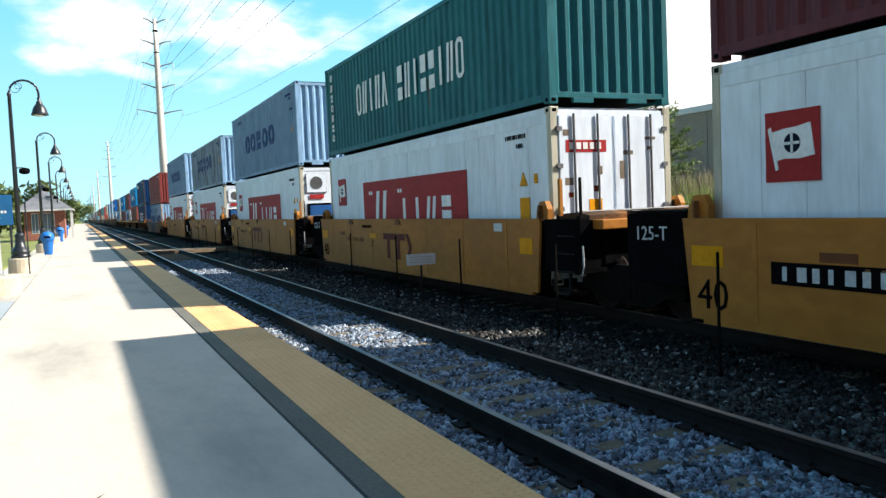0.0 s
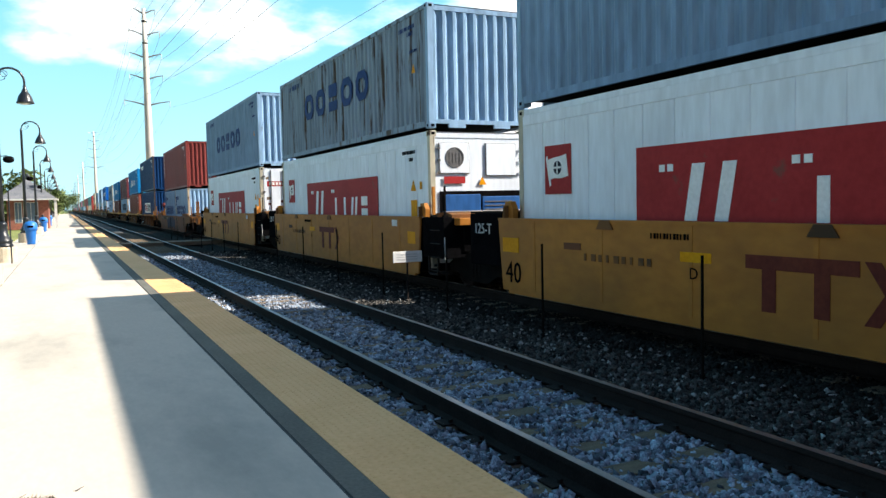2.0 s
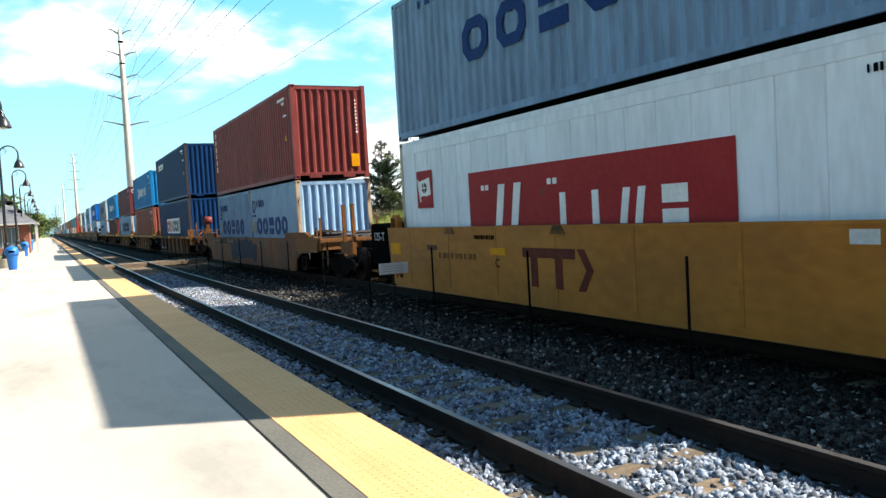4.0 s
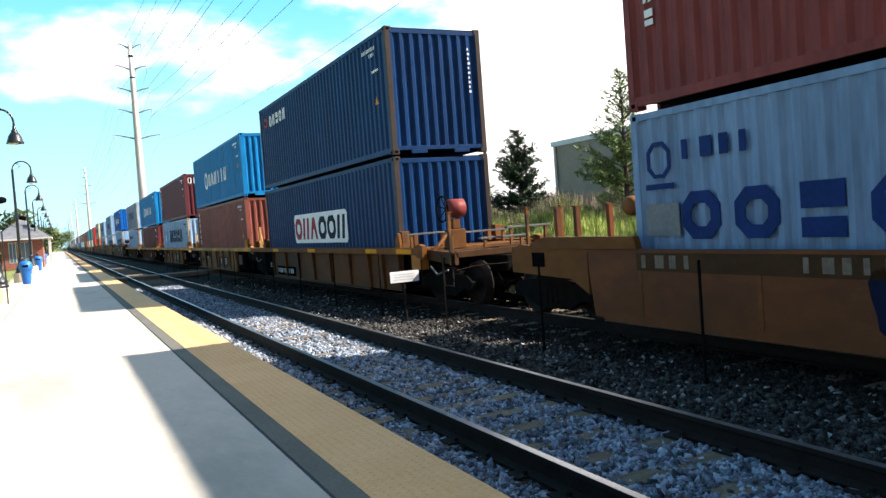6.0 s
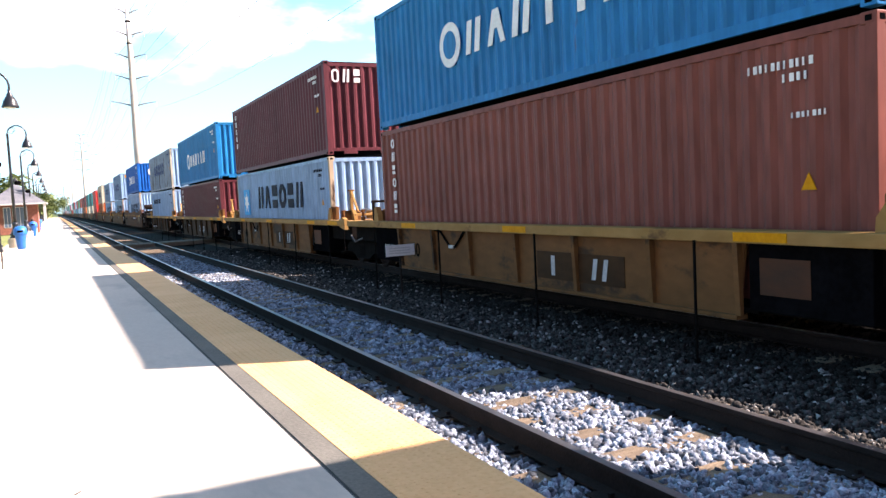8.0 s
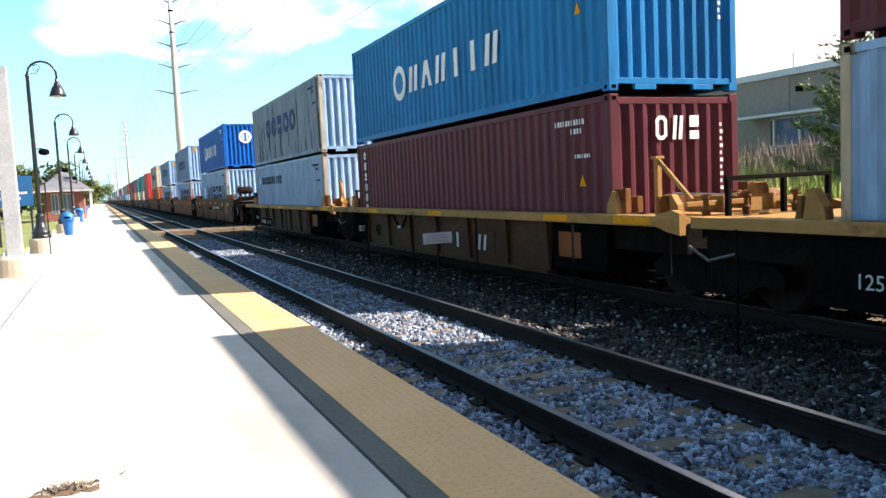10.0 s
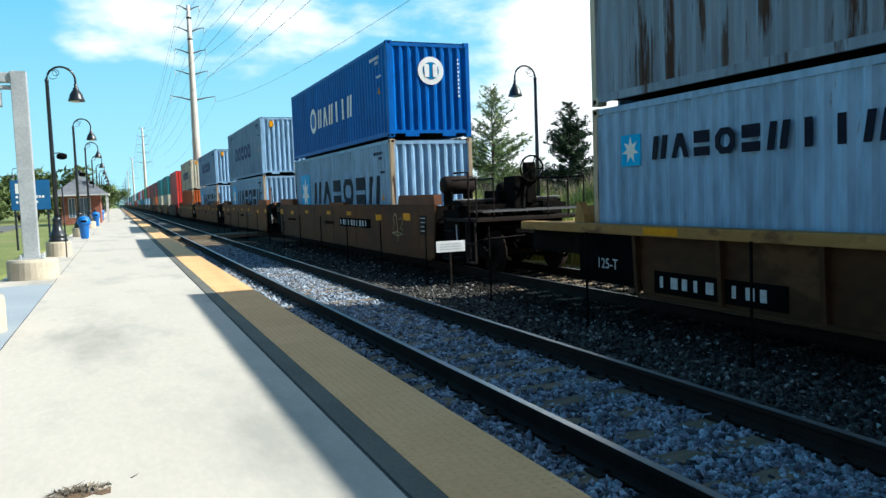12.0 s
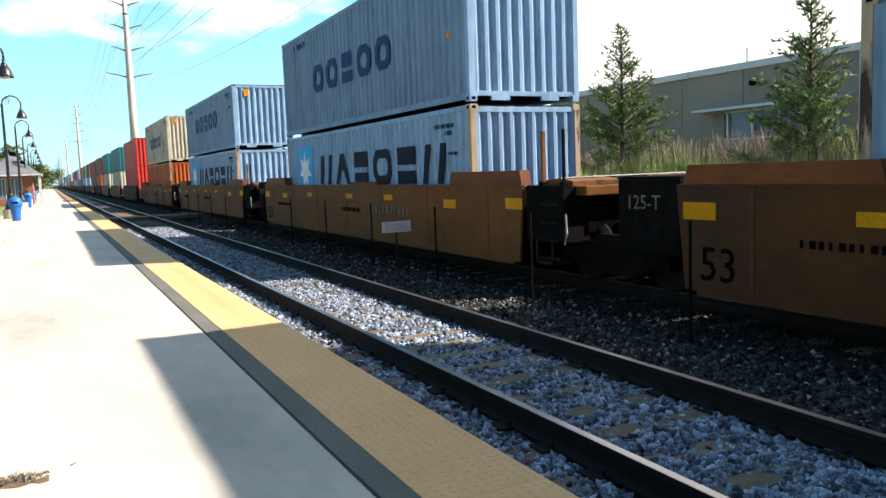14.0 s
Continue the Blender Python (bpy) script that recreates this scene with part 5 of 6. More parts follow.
            mark(top, "logo_ring", prism(disc(0.42), -0.004, 0.006, "x"), WHITE, 8.5, 1.25)
            mark(top, "logo_centre", prism(disc(0.26), -0.004, 0.006, "x"), PAINTS["blue"], 8.5, 1.25, depth=0.006)
            emblem(top, 0.36, 0.15, 1.85)
            upright_name(low, lh, 6, WHITE, 11.6)
            if lo == "maroon":
                word(low, 3, 0.95, 0.36, WHITE, -0.4, 1.9, across=True)
            extras(low, lh)
        elif lo == "pale" and up == "maroon":
            pale_star_box(low, 11.05, 1.0, 0.95, 6, 6.1, 0.8, 8.6, 1.2)
            word(top, 3, 0.95, 0.36, WHITE, -1.0, 2.0, across=True)
            upright_name(top, uh, 5, WHITE, 11.7)
            extras(low, lh, NAVY_INK)
        else:
            pale_star_box(low, 11.45, 0.45, 1.68, 10, 4.15, 0.32, 10.75, 1.7)
            line_name(top, 12.19, 5, 9.1, 5.7, 1.1, 0.74, BLUE_INK, RINGS)
            extras(low, lh, NAVY_INK)
    # grimy deep-well cars, longer apart
    for u, lo, lh, up, uh in ((183.8, "pale", 2.896, "blue", 2.591), (203.6, "pale", 2.591, "grey", 2.896), (223.5, "pale", 2.591, "grey", 2.591), (243.4, "orange", 2.591, "cream", 2.896)):
        car = deep_well_car(u, 7.6, CAR_DEEP if u > 190 else CAR_RED, DARK_STEEL, LAB_D, DM + (DM_BOX if u < 190 else []) + [("number_line", lambda: bars(10, 3.0 if u < 190 else 2.2, 0.17), WHITE_DIRTY if u < 190 else DULL_INK, 4.35, 0.6)], raised=True, top=1.22, reach=(-2.1, 14.3) if u > 190 else (-3.7, 14.3), open_end=u < 190, trucks=None if u > 190 else (-4.3,))
        if u < 190:
            car_mark(car, "number_board", plate(3.3, 0.26), BLACK, 4.45, 0.555, -1.503)
            for line in ([(1.15, 0.42), (1.05, 0.6), (1.1, 0.78), (0.98, 0.86), (0.85, 0.8), (0.8, 0.55), (0.78, 0.15)], [(1.25, 0.36), (0.85, 0.3), (0.4, 0.34), (0.8, 0.4), (1.25, 0.36)], [(0.72, 0.7), (0.5, 0.76), (0.42, 0.62), (0.6, 0.5), (0.4, 0.44)]):
                part("chalk_scribble", tube([(-1.505, yy - 1.95, zz + 0.14) for yy, zz in line], 0.014, 4), CHALK, car, "pale yellow scribble")
            end_machinery(car, -4.1)
        z0, z1 = tiers(lh)
        low = container(lo, 12.19, lh, "corr", {"pale": "pale grey ", "orange": "orange "}[lo] + G, u, z0, frame_colour="ochre")
        if lo == "pale":
            pale_star_box(low, 11.05, 1.45, 0.82, 6, 8.2, 0.80, 8.95, 1.14)
            extras(low, lh, NAVY_INK)
        if up == "blue":
            top = container("royal", 12.19, uh, "corr", "bright blue " + G + " with a round white emblem", u, z1)
            line_name(top, 12.19, 6, 7.85, 4.6, 0.92, 0.66, WHITE, STROKES)
            mark(top, "logo_ring", prism(disc(0.45), -0.004, 0.006, "x"), WHITE, 8.55, 1.25)
            mark(top, "logo_centre", prism(disc(0.28), -0.004, 0.006, "x"), PAINTS["royal"], 8.55, 1.25, depth=0.006)
            emblem(top, 0.38, 0.05, 1.8)
            extras(top, uh)
        else:
            top = grey_box(u, z1, uh, up, ("grey " if up == "grey" else "cream ") + G + " with barred lettering")
            end_mark(top, "warning_plate", plate(0.2, 0.3), YELLOW_MARK, -0.75, uh - 0.5)


def train_far():
    rng = random.Random(7)
    colours = ["bright_red", "green", "teal", "brown", "maroon", "red", "pale", "blue", "grey", "white", "mid_blue", "orange", "cream", "navy"]
    order = [("bright_red", "bright_red"), ("teal", "cream"), ("teal", "cream"), ("maroon", "orange"), ("maroon", "brown"), ("red", "pale"), ("green", "pale")]
    u = 263.5
    for i in range(38):
        up, lo = order[i] if i < len(order) else (rng.choice(colours), rng.choice(colours))
        deep_well_car(u, 6.0, CAR_BROWN if i % 3 else CAR_GRIME, CAR_BROWN, LAB_D, [], detail=0)
        container(lo, 12.19, 2.591, "corr", lo.replace("_", " ") + " corrugated steel shipping container", u, FLOOR_Z, detail=0)
        container(up, 12.19, 2.591, "corr", up.replace("_", " ") + " corrugated steel shipping container", u, FLOOR_Z + 2.62, detail=0)
        u += 18.2


train_near()
train_far()


# ---------------------------------------------------------------- sky backdrop with clouds
def sky_backdrop():
    """Blue sky with bright summer cloud, three kilometres off, whiter towards the sun's side."""
    m, n, l, b = nodes_of("sky_and_cloud")
    n.remove(b)
    out = n["Material Output"]
    tc, sep = n.new("ShaderNodeTexCoord"), n.new("ShaderNodeSeparateXYZ")
    unit = n.new("ShaderNodeVectorMath")
    unit.operation = "NORMALIZE"
    l.new(tc.outputs["Object"], unit.inputs[0])
    l.new(unit.outputs[0], sep.inputs[0])
    stretch = n.new("ShaderNodeMapping")
    stretch.inputs["Scale"].default_value = (1, 1, 2.4)
    l.new(unit.outputs[0], stretch.inputs[0])
    cloud = n.new("ShaderNodeTexNoise")
    cloud.inputs["Scale"].default_value, cloud.inputs["Detail"].default_value, cloud.inputs["Roughness"].default_value = 6.5, 7, 0.52
    l.new(stretch.outputs[0], cloud.inputs["Vector"])

    def calc(op, a, c, d=None):
        k = n.new("ShaderNodeMath")
        k.operation = op
        for i, v in enumerate((a, c, d)):
            if v is None:
                continue
            if isinstance(v, (int, float)):
                k.inputs[i].default_value = v
            else:
                l.new(v, k.inputs[i])
        return k.outputs[0]

    x, z = sep.outputs[0], sep.outputs[2]
    # one long bank of cumulus low over the track
    u = calc("DIVIDE", calc("SUBTRACT", x, 0.155), 0.19)
    v = calc("DIVIDE", calc("SUBTRACT", z, 0.215), 0.050)
    bank = calc("SUBTRACT", 1.0, calc("ADD", calc("MULTIPLY", u, u), calc("MULTIPLY", v, v)))
    high = calc("DIVIDE", calc("SUBTRACT", z, 0.27), 0.10)
    side = calc("DIVIDE", calc("SUBTRACT", x, 0.26), 0.14)
    puff = calc("MULTIPLY", high, side)
    sunward = calc("MULTIPLY_ADD", x, 5.2, -1.75)
    base = calc("MAXIMUM", calc("MULTIPLY", bank, 0.55), sunward)
    total = calc("ADD", base, calc("MULTIPLY_ADD", cloud.outputs[0], 3.4, -1.75))
    rng = n.new("ShaderNodeMapRange")
    rng.interpolation_type = "SMOOTHSTEP"
    rng.inputs["From Min"].default_value, rng.inputs["From Max"].default_value = -0.15, 0.75
    l.new(total, rng.inputs[0])
    haze = n.new("ShaderNodeMapRange")
    haze.inputs["From Min"].default_value, haze.inputs["From Max"].default_value = 0.0, 0.3
    l.new(z, haze.inputs[0])
    blue, mix = n.new("ShaderNodeMix"), n.new("ShaderNodeMix")
    blue.data_type = mix.data_type = "RGBA"
    blue.inputs["A"].default_value, blue.inputs["B"].default_value = SKY_LOW, SKY_HIGH
    l.new(haze.outputs[0], blue.inputs["Factor"])
    l.new(blue.outputs["Result"], mix.inputs["A"])
    mix.inputs["B"].default_value = CLOUD
    l.new(rng.outputs[0], mix.inputs["Factor"])
    em = n.new("ShaderNodeEmission")
    l.new(mix.outputs["Result"], em.inputs[0])
    l.new(em.outputs[0], out.inputs[0])
    bm = bmesh.new()
    rows = []
    for j in range(13):
        e = radians(-1.5 + j * 5.0)
        rows.append([bm.verts.new((3000 * math.sin(a) * math.cos(e), 3000 * math.cos(a) * math.cos(e), 3000 * math.sin(e))) for a in [radians(-60 + i * 6) for i in range(27)]])
    for a, c in zip(rows, rows[1:]):
        for i in range(26):
            bm.faces.new((a[i], a[i + 1], c[i + 1], c[i]))
    return tagged(part("backdrop", bm, m), "blue summer sky with bright white cloud", "sky", "", "structure")


SKY_LOW, SKY_HIGH, CLOUD = (0.34, 0.60, 0.69, 1), (0.09, 0.38, 0.59, 1), (0.80, 0.80, 0.80, 1)
sky_backdrop()


# ---------------------------------------------------------------- platform furniture
LEAF_DARK = surface("conifer_needles", (0.010, 0.028, 0.012), (0.045, 0.085, 0.030), scale=3, fine=30, rough=0.8, bump=0.2)
LEAF_PINE = surface("pine_needles", (0.09, 0.15, 0.055), (0.31, 0.39, 0.15), scale=3, fine=30, rough=0.8, bump=0.2, island=0.5)
LEAF_BUSH = surface("hedge_leaves", (0.03, 0.06, 0.012), (0.12, 0.16, 0.04), scale=1, fine=12, rough=0.8, bump=0.2)
WEED_GREEN = surface("green_weeds", (0.13, 0.20, 0.04), (0.46, 0.52, 0.145), scale=0.8, fine=6, rough=0.8, bump=0, island=0.6)
WEED_BROWN = surface("dry_weeds", (0.15, 0.12, 0.09), (0.32, 0.27, 0.20), scale=0.8, fine=6, rough=0.9, bump=0, island=0.5)
BARK = surface("bark", (0.05, 0.035, 0.025), (0.12, 0.085, 0.06), scale=6, fine=30, rough=0.9, bump=0.5)
SIDING = surface("building_siding", (0.235, 0.207, 0.172), (0.295, 0.262, 0.217), scale=0.3, fine=5, rough=0.8, bump=0.05)
TRIM = surface("roof_edge_metal", (0.5, 0.5, 0.5), (0.62, 0.62, 0.62), scale=2, fine=10, rough=0.5, metal=0.2, bump=0)
BRICK_WALL = surface("red_brick", (0.20, 0.07, 0.05), (0.34, 0.13, 0.09), scale=3, fine=20, rough=0.9, bump=0.3)
SHINGLE = surface("shingles", (0.10, 0.11, 0.13), (0.19, 0.20, 0.22), scale=2, fine=20, rough=0.9, bump=0.4)
BLUE_PLASTIC = surface("blue_plastic", (0.007, 0.13, 0.48), (0.012, 0.18, 0.58), scale=2, fine=20, rough=0.45, bump=0.03)
SIGN_BLUE = surface("sign_blue", (0.008, 0.09, 0.24), (0.012, 0.12, 0.30), scale=2, fine=10, rough=0.4, bump=0)
CAR_PAINT = surface("silver_car_paint", (0.30, 0.33, 0.38), (0.36, 0.39, 0.44), scale=1, fine=6, rough=0.25, metal=0.4, bump=0)
LAMP_GLASS = surface("lamp_lens", (0.6, 0.6, 0.58), (0.7, 0.7, 0.68), rough=0.2, bump=0)
GLASS, gn, gl, gb = nodes_of("window_glass")
gb.inputs["Base Color"].default_value = (0.10, 0.15, 0.22, 1)
gb.inputs["Roughness"].default_value = 0.06
gb.inputs["IOR"].default_value = 1.5


def street_lamp(x, y, z, side=1, speaker=False):
    lamp = thing("platform_lamp", "dark green-black gooseneck platform lamp on a concrete base", "lamp", pose(x, y, z), "platform lamps")
    part("footing", lathe([(0.36, -0.4), (0.36, 0.40), (0.34, 0.44), (0.1, 0.445)], 20), CAST, lamp, "round concrete footing")
    flute = bmesh.new()
    lathe([(0.27, 0.44), (0.27, 0.51), (0.24, 0.53), (0.24, 0.58), (0.265, 0.6), (0.265, 0.64), (0.22, 0.67), (0.215, 0.73), (0.17, 0.75), (0.165, 0.8), (0.145, 0.82), (0.125, 1.05), (0.14, 1.09), (0.12, 1.14), (0.085, 1.2)], 20, flute)
    part("base_casting", flute, BLACK_PAINT, lamp, smooth=True)
    part("pole", lathe([(0.075, 1.18), (0.062, 3.2), (0.05, 5.25), (0.06, 5.27), (0.06, 5.33), (0.04, 5.35)], 14), BLACK_PAINT, lamp, smooth=True)
    r = 0.39
    arc = [(side * (r - r * math.cos(a)), 0, 5.33 + r * math.sin(a)) for a in [math.pi * i / 16 for i in range(17)]] + [(side * 2 * r, 0, 5.2)]
    part("gooseneck", tube(arc, 0.032, 8), BLACK_PAINT, lamp, smooth=True)
    for k, rr in ((0.2, 0.13), (0.36, 0.09)):
        ring = [(side * (0.06 + k * 0.55 + rr * math.cos(a)), 0, 5.40 + k * 0.4 + rr * math.sin(a)) for a in [2 * math.pi * i / 14 for i in range(15)]]
        part("scroll", tube(ring, 0.009, 5), BLACK_PAINT, lamp)
    s = part("shade", lathe([(0.03, 5.24), (0.05, 5.2), (0.05, 5.12), (0.09, 5.08), (0.09, 5.03), (0.12, 5.0), (0.18, 4.9), (0.215, 4.78), (0.245, 4.7), (0.24, 4.69), (0.2, 4.72), (0.05, 4.8)], 20, centre=(side * 2 * r, 0, 0)), BLACK_PAINT, lamp, smooth=True)
    part("lens", lathe([(0.19, 4.70), (0.17, 4.675), (0.08, 4.655), (0.02, 4.65)], 16, centre=(side * 2 * r, 0, 0)), LAMP_GLASS, s, smooth=True)
    if speaker:
        part("speaker_arm", tube([(0.05, 0, 3.12), (side * 0.22, 0, 3.14)], 0.016, 6), BLACK_PAINT, lamp)
        part("speaker", lathe([(0.04, 3.13), (0.13, 3.10), (0.155, 3.03), (0.13, 2.96), (0.05, 2.93)], 16, centre=(side * 0.26, 0, 0)), BLACK, lamp, smooth=True)
    return lamp


for k in range(12):
    street_lamp(-1.70, 10.9 + 15.5 * k, 0, 1, k in (1, 2, 3))
for y in (23.4, 54.4, 70.0):
    street_lamp(13.4, y, -0.05, -1)

# thin marker stake by the platform
for y in (25.4,):
    st = thing("marker_stake", "thin dark marker stake beside the lamp", "stake", pose(-1.44, y, 0))
    part("rod", tube([(0, 0, 0), (0, 0, 2.1)], 0.022, 6), BLACK_PAINT, st)


def gantry():
    g = thing("sign_gantry", "grey metal sign gantry with a hanging display over the apron", "gantry", pose(-1.72, 18.6, 0))
    for x in (0, -4.6):
        part("footing", lathe([(0.5, -0.3), (0.5, 0.36), (0.47, 0.41), (0.2, 0.415)], 28, centre=(x, 0, 0)), CAST, g, "round concrete footing")
        p = part("post", boxes((x - 0.15, x + 0.15, -0.15, 0.15, 0.44, 4.35), bevel=0.015), GALVANISED, g)
        part("base_plate", boxes((x - 0.24, x + 0.24, -0.24, 0.24, 0.412, 0.442), bevel=0.006), GALVANISED, p)
        for dx in (-0.2, 0.2):
            for dy in (-0.2, 0.2):
                part("bolt", lathe([(0.025, 0.44), (0.025, 0.5), (0.012, 0.52)], 6, centre=(x + dx, dy, 0)), GALVANISED, p)
    part("beam", boxes((-4.45, -0.15, -0.1, 0.1, 4.12, 4.32), bevel=0.012), GALVANISED, g)
    part("rear_beam", boxes((-4.45, -0.15, -0.07, 0.07, 3.98, 4.06), bevel=0.01), GALVANISED, g)
    d = part("display_case", boxes((-3.4, -0.35, -0.14, 0.14, 3.62, 3.96), bevel=0.02), GALVANISED, g)
    part("display_screen", boxes((-3.3, -0.6, -0.146, -0.141, 3.70, 3.88)), BLACK, d, "dark unlit display")
    part("dome_camera", lathe([(0.03, 4.75), (0.16, 4.68), (0.2, 4.56), (0.16, 4.42), (0.05, 4.36)], 16, centre=(-1.05, 0, 0)), BLACK, g, smooth=True)
    part("camera_stem", tube([(-1.05, 0, 4.3), (-1.05, 0, 4.4)], 0.03, 8), BLACK, g)


gantry()


def station_sign():
    s = thing("station_sign", "blue station sign with white lettering bars on two posts", "sign", pose(-2.95, 33.0, -0.08))
    for x in (-0.55, 0.55):
        part("post", tube([(x, 0.04, 0), (x, 0.04, 2.62)], 0.04, 8), BLACK_PAINT, s)
    b = part("board", boxes((-0.66, 0.66, -0.02, 0.02, 1.5, 2.62), bevel=0.008), SIGN_BLUE, s)
    part("emblem_plate", boxes((-0.5, -0.02, -0.026, -0.021, 2.12, 2.5)), WHITE, b)
    for i, z in enumerate((1.95, 1.75)):
        tagged(part("writing_line", boxes(*[(-0.5 + 0.11 * k, -0.42 + 0.11 * k, -0.026, -0.021, z, z + 0.09) for k in range(9 - 2 * i)]), WHITE, b), kind="stuff")


station_sign()


def station_house():
    h = thing("station_house", "small red-brick station house with a grey hipped roof", "building", pose(-2.75, 76.0, -0.05))
    w = part("wall", boxes((-1.55, 1.5, -3.2, -3.0, 0, 2.5)), BRICK_WALL, h)
    part("wall", boxes((-1.55, -1.35, -3.0, 3.0, 0, 2.5)), BRICK_WALL, h)
    part("wall", boxes((1.3, 1.5, -3.0, 3.0, 0, 2.5)), BRICK_WALL, h)
    part("wall", boxes((-1.55, 1.5, 3.0, 3.2, 0, 2.5)), BRICK_WALL, h)
    for x0, x1 in ((-1.0, -0.45), (-0.35, 0.75)):
        win = part("window", boxes((x0, x1, -3.23, -3.205, 0.55, 2.25), bevel=0.004), TRIM, w)
        part("pane", boxes((x0 + 0.05, (x0 + x1) / 2 - 0.02, -3.24, -3.232, 0.6, 2.2)), GLASS, win)
        part("pane", boxes(((x0 + x1) / 2 + 0.02, x1 - 0.05, -3.24, -3.232, 0.6, 2.2)), GLASS, win)
    bm = bmesh.new()
    e = [bm.verts.new(p) for p in ((-2.2, -4.0, 2.5), (2.2, -4.0, 2.5), (2.2, 4.0, 2.5), (-2.2, 4.0, 2.5))]
    r0, r1 = bm.verts.new((0, -1.4, 4.25)), bm.verts.new((0, 1.4, 4.25))
    bm.faces.new(e[::-1])
    for f in ((e[0], e[1], r0), (e[1], e[2], r1, r0), (e[2], e[3], r1), (e[3], e[0], r0, r1)):
        bm.faces.new(f)
    roof = part("roof", bm, SHINGLE, h)
    part("gutter", boxes((-2.25, 2.25, -4.06, -4.0, 2.4, 2.52), (2.2, 2.26, -4.0, 4.0, 2.4, 2.52)), TRIM, roof)
    for y in (-3.8, 3.8):
        part("porch_post", boxes((1.95, 2.1, y - 0.07, y + 0.07, 0, 2.42)), TRIM, h)
    part("finial", lathe([(0.12, 4.2), (0.1, 4.4), (0.2, 4.45), (0.02, 4.75)], 10, centre=(0, -1.4, 0)), BLACK_PAINT, h)


station_house()


def litter_bin(x, y):
    b = thing("litter_bin", "blue plastic recycling bin with a domed lid", "bin", pose(x, y, 0), "recycling bins")
    part("body", lathe([(0.15, 0.0), (0.17, 0.03), (0.225, 0.62), (0.235, 0.65)], 18), BLUE_PLASTIC, b, smooth=True)
    part("lid", lathe([(0.275, 0.64), (0.285, 0.69), (0.27, 0.88), (0.2, 0.99), (0.07, 1.03)], 18), BLUE_PLASTIC, b, smooth=True)
    part("slot", boxes((-0.12, 0.12, -0.29, -0.25, 0.75, 0.84), bevel=0.01), BLACK, b)


for bx, by in ((-1.42, 39.2), (-1.42, 62.0), (-1.42, 85.0)):
    litter_bin(bx, by)


def parked_car(x, y, rz, label, mat):
    c = thing("parked_car", label, "car", pose(x, y, 0.0, 0, 0, rz), "parked cars")
    part("body", turned(prism([(-2.2, 0.3), (2.2, 0.3), (2.25, 0.7), (1.3, 0.9), (0.7, 1.45), (-1.3, 1.5), (-2.1, 0.95), (-2.25, 0.6)], -0.88, 0.88, "x"), Matrix.Identity(4)), mat, c)
    part("side_window", prism([(0.95, 0.95), (0.58, 1.38), (-1.2, 1.42), (-1.75, 0.98)], -0.89, 0.89, "x"), GLASS, c)
    for yy in (-1.35, 1.4):
        for xx in (-0.82, 0.82):
            wheel = part("wheel", lathe([(0.05, -0.1), (0.31, -0.1), (0.32, 0.1), (0.05, 0.1)], 16, turn=Matrix.Rotation(radians(90), 3, "Y"), centre=(xx, yy, 0.3)), BLACK, c)
            part("rim", lathe([(0.02, -0.105), (0.19, -0.105), (0.19, 0.105), (0.02, 0.105)], 12, turn=Matrix.Rotation(radians(90), 3, "Y"), centre=(xx * 1.01, yy, 0.3)), GALVANISED, wheel)
    for xx in (-0.6, 0.6):
        part("headlight", boxes((xx - 0.15, xx + 0.15, 2.2, 2.26, 0.62, 0.74)), LAMP_GLASS, c)


slab("parking_lot", "grey asphalt parking lot beyond the lawn", "road", ASPHALT, -60, -7.2, 60, 80, -0.3, -0.02)
parked_car(-10.9, 72, 20, "dark grey parked car on the asphalt", ASPHALT)
parked_car(-12.6, 70, 15, "silver parked car on the asphalt", CAR_PAINT)
parked_car(-14.0, 67, 85, "light parked car beside others", CAR_PAINT)


def intertrack():
    for k in range(16):
        y = 6.1 + 3.04 * k
        p = thing("track_stake", "thin dark steel stake standing between the tracks", "stake", pose(5.97, y, -0.5), "stakes between the tracks")
        part("rod", boxes((-0.013, 0.013, -0.010, 0.010, 0, 1.38), (-0.026, 0.026, -0.016, 0.016, 0, 0.12)), DARK_STEEL, p)
    s = thing("track_sign", "small white sign on a low post between the tracks", "sign", pose(6.05, 14.1, -0.5))
    part("post", boxes((-0.015, 0.015, 0.0, 0.03, 0, 0.85)), RAIL, s)
    b = part("board", boxes((-0.31, 0.31, -0.02, 0.0, 0.82, 1.04), bevel=0.006), WHITE, s)
    tagged(part("writing_line", boxes(*[(-0.24, 0.2, -0.026, -0.021, 0.97 - 0.05 * i, 0.985 - 0.05 * i) for i in range(3)]), GALVANISED, b), kind="stuff")
    c = tagged(thing("track_crossing", "timber plank foot crossing over both tracks", "crossing", pose(0, 41.0, 0)), kind="structure")
    for i in range(6):
        for x0, x1 in ((2.1, 2.88), (3.05, 4.36), (4.55, 7.28), (7.48, 8.78), (8.98, 10.0)):
            part("plank", boxes((x0, x1, i * 0.3, i * 0.3 + 0.28, -0.42, -0.232)), TIE, c)


intertrack()


# ---------------------------------------------------------------- power line
CABLE = surface("weathered_cable", (0.11, 0.115, 0.12), (0.15, 0.155, 0.16), rough=0.6, metal=0.3, bump=0)


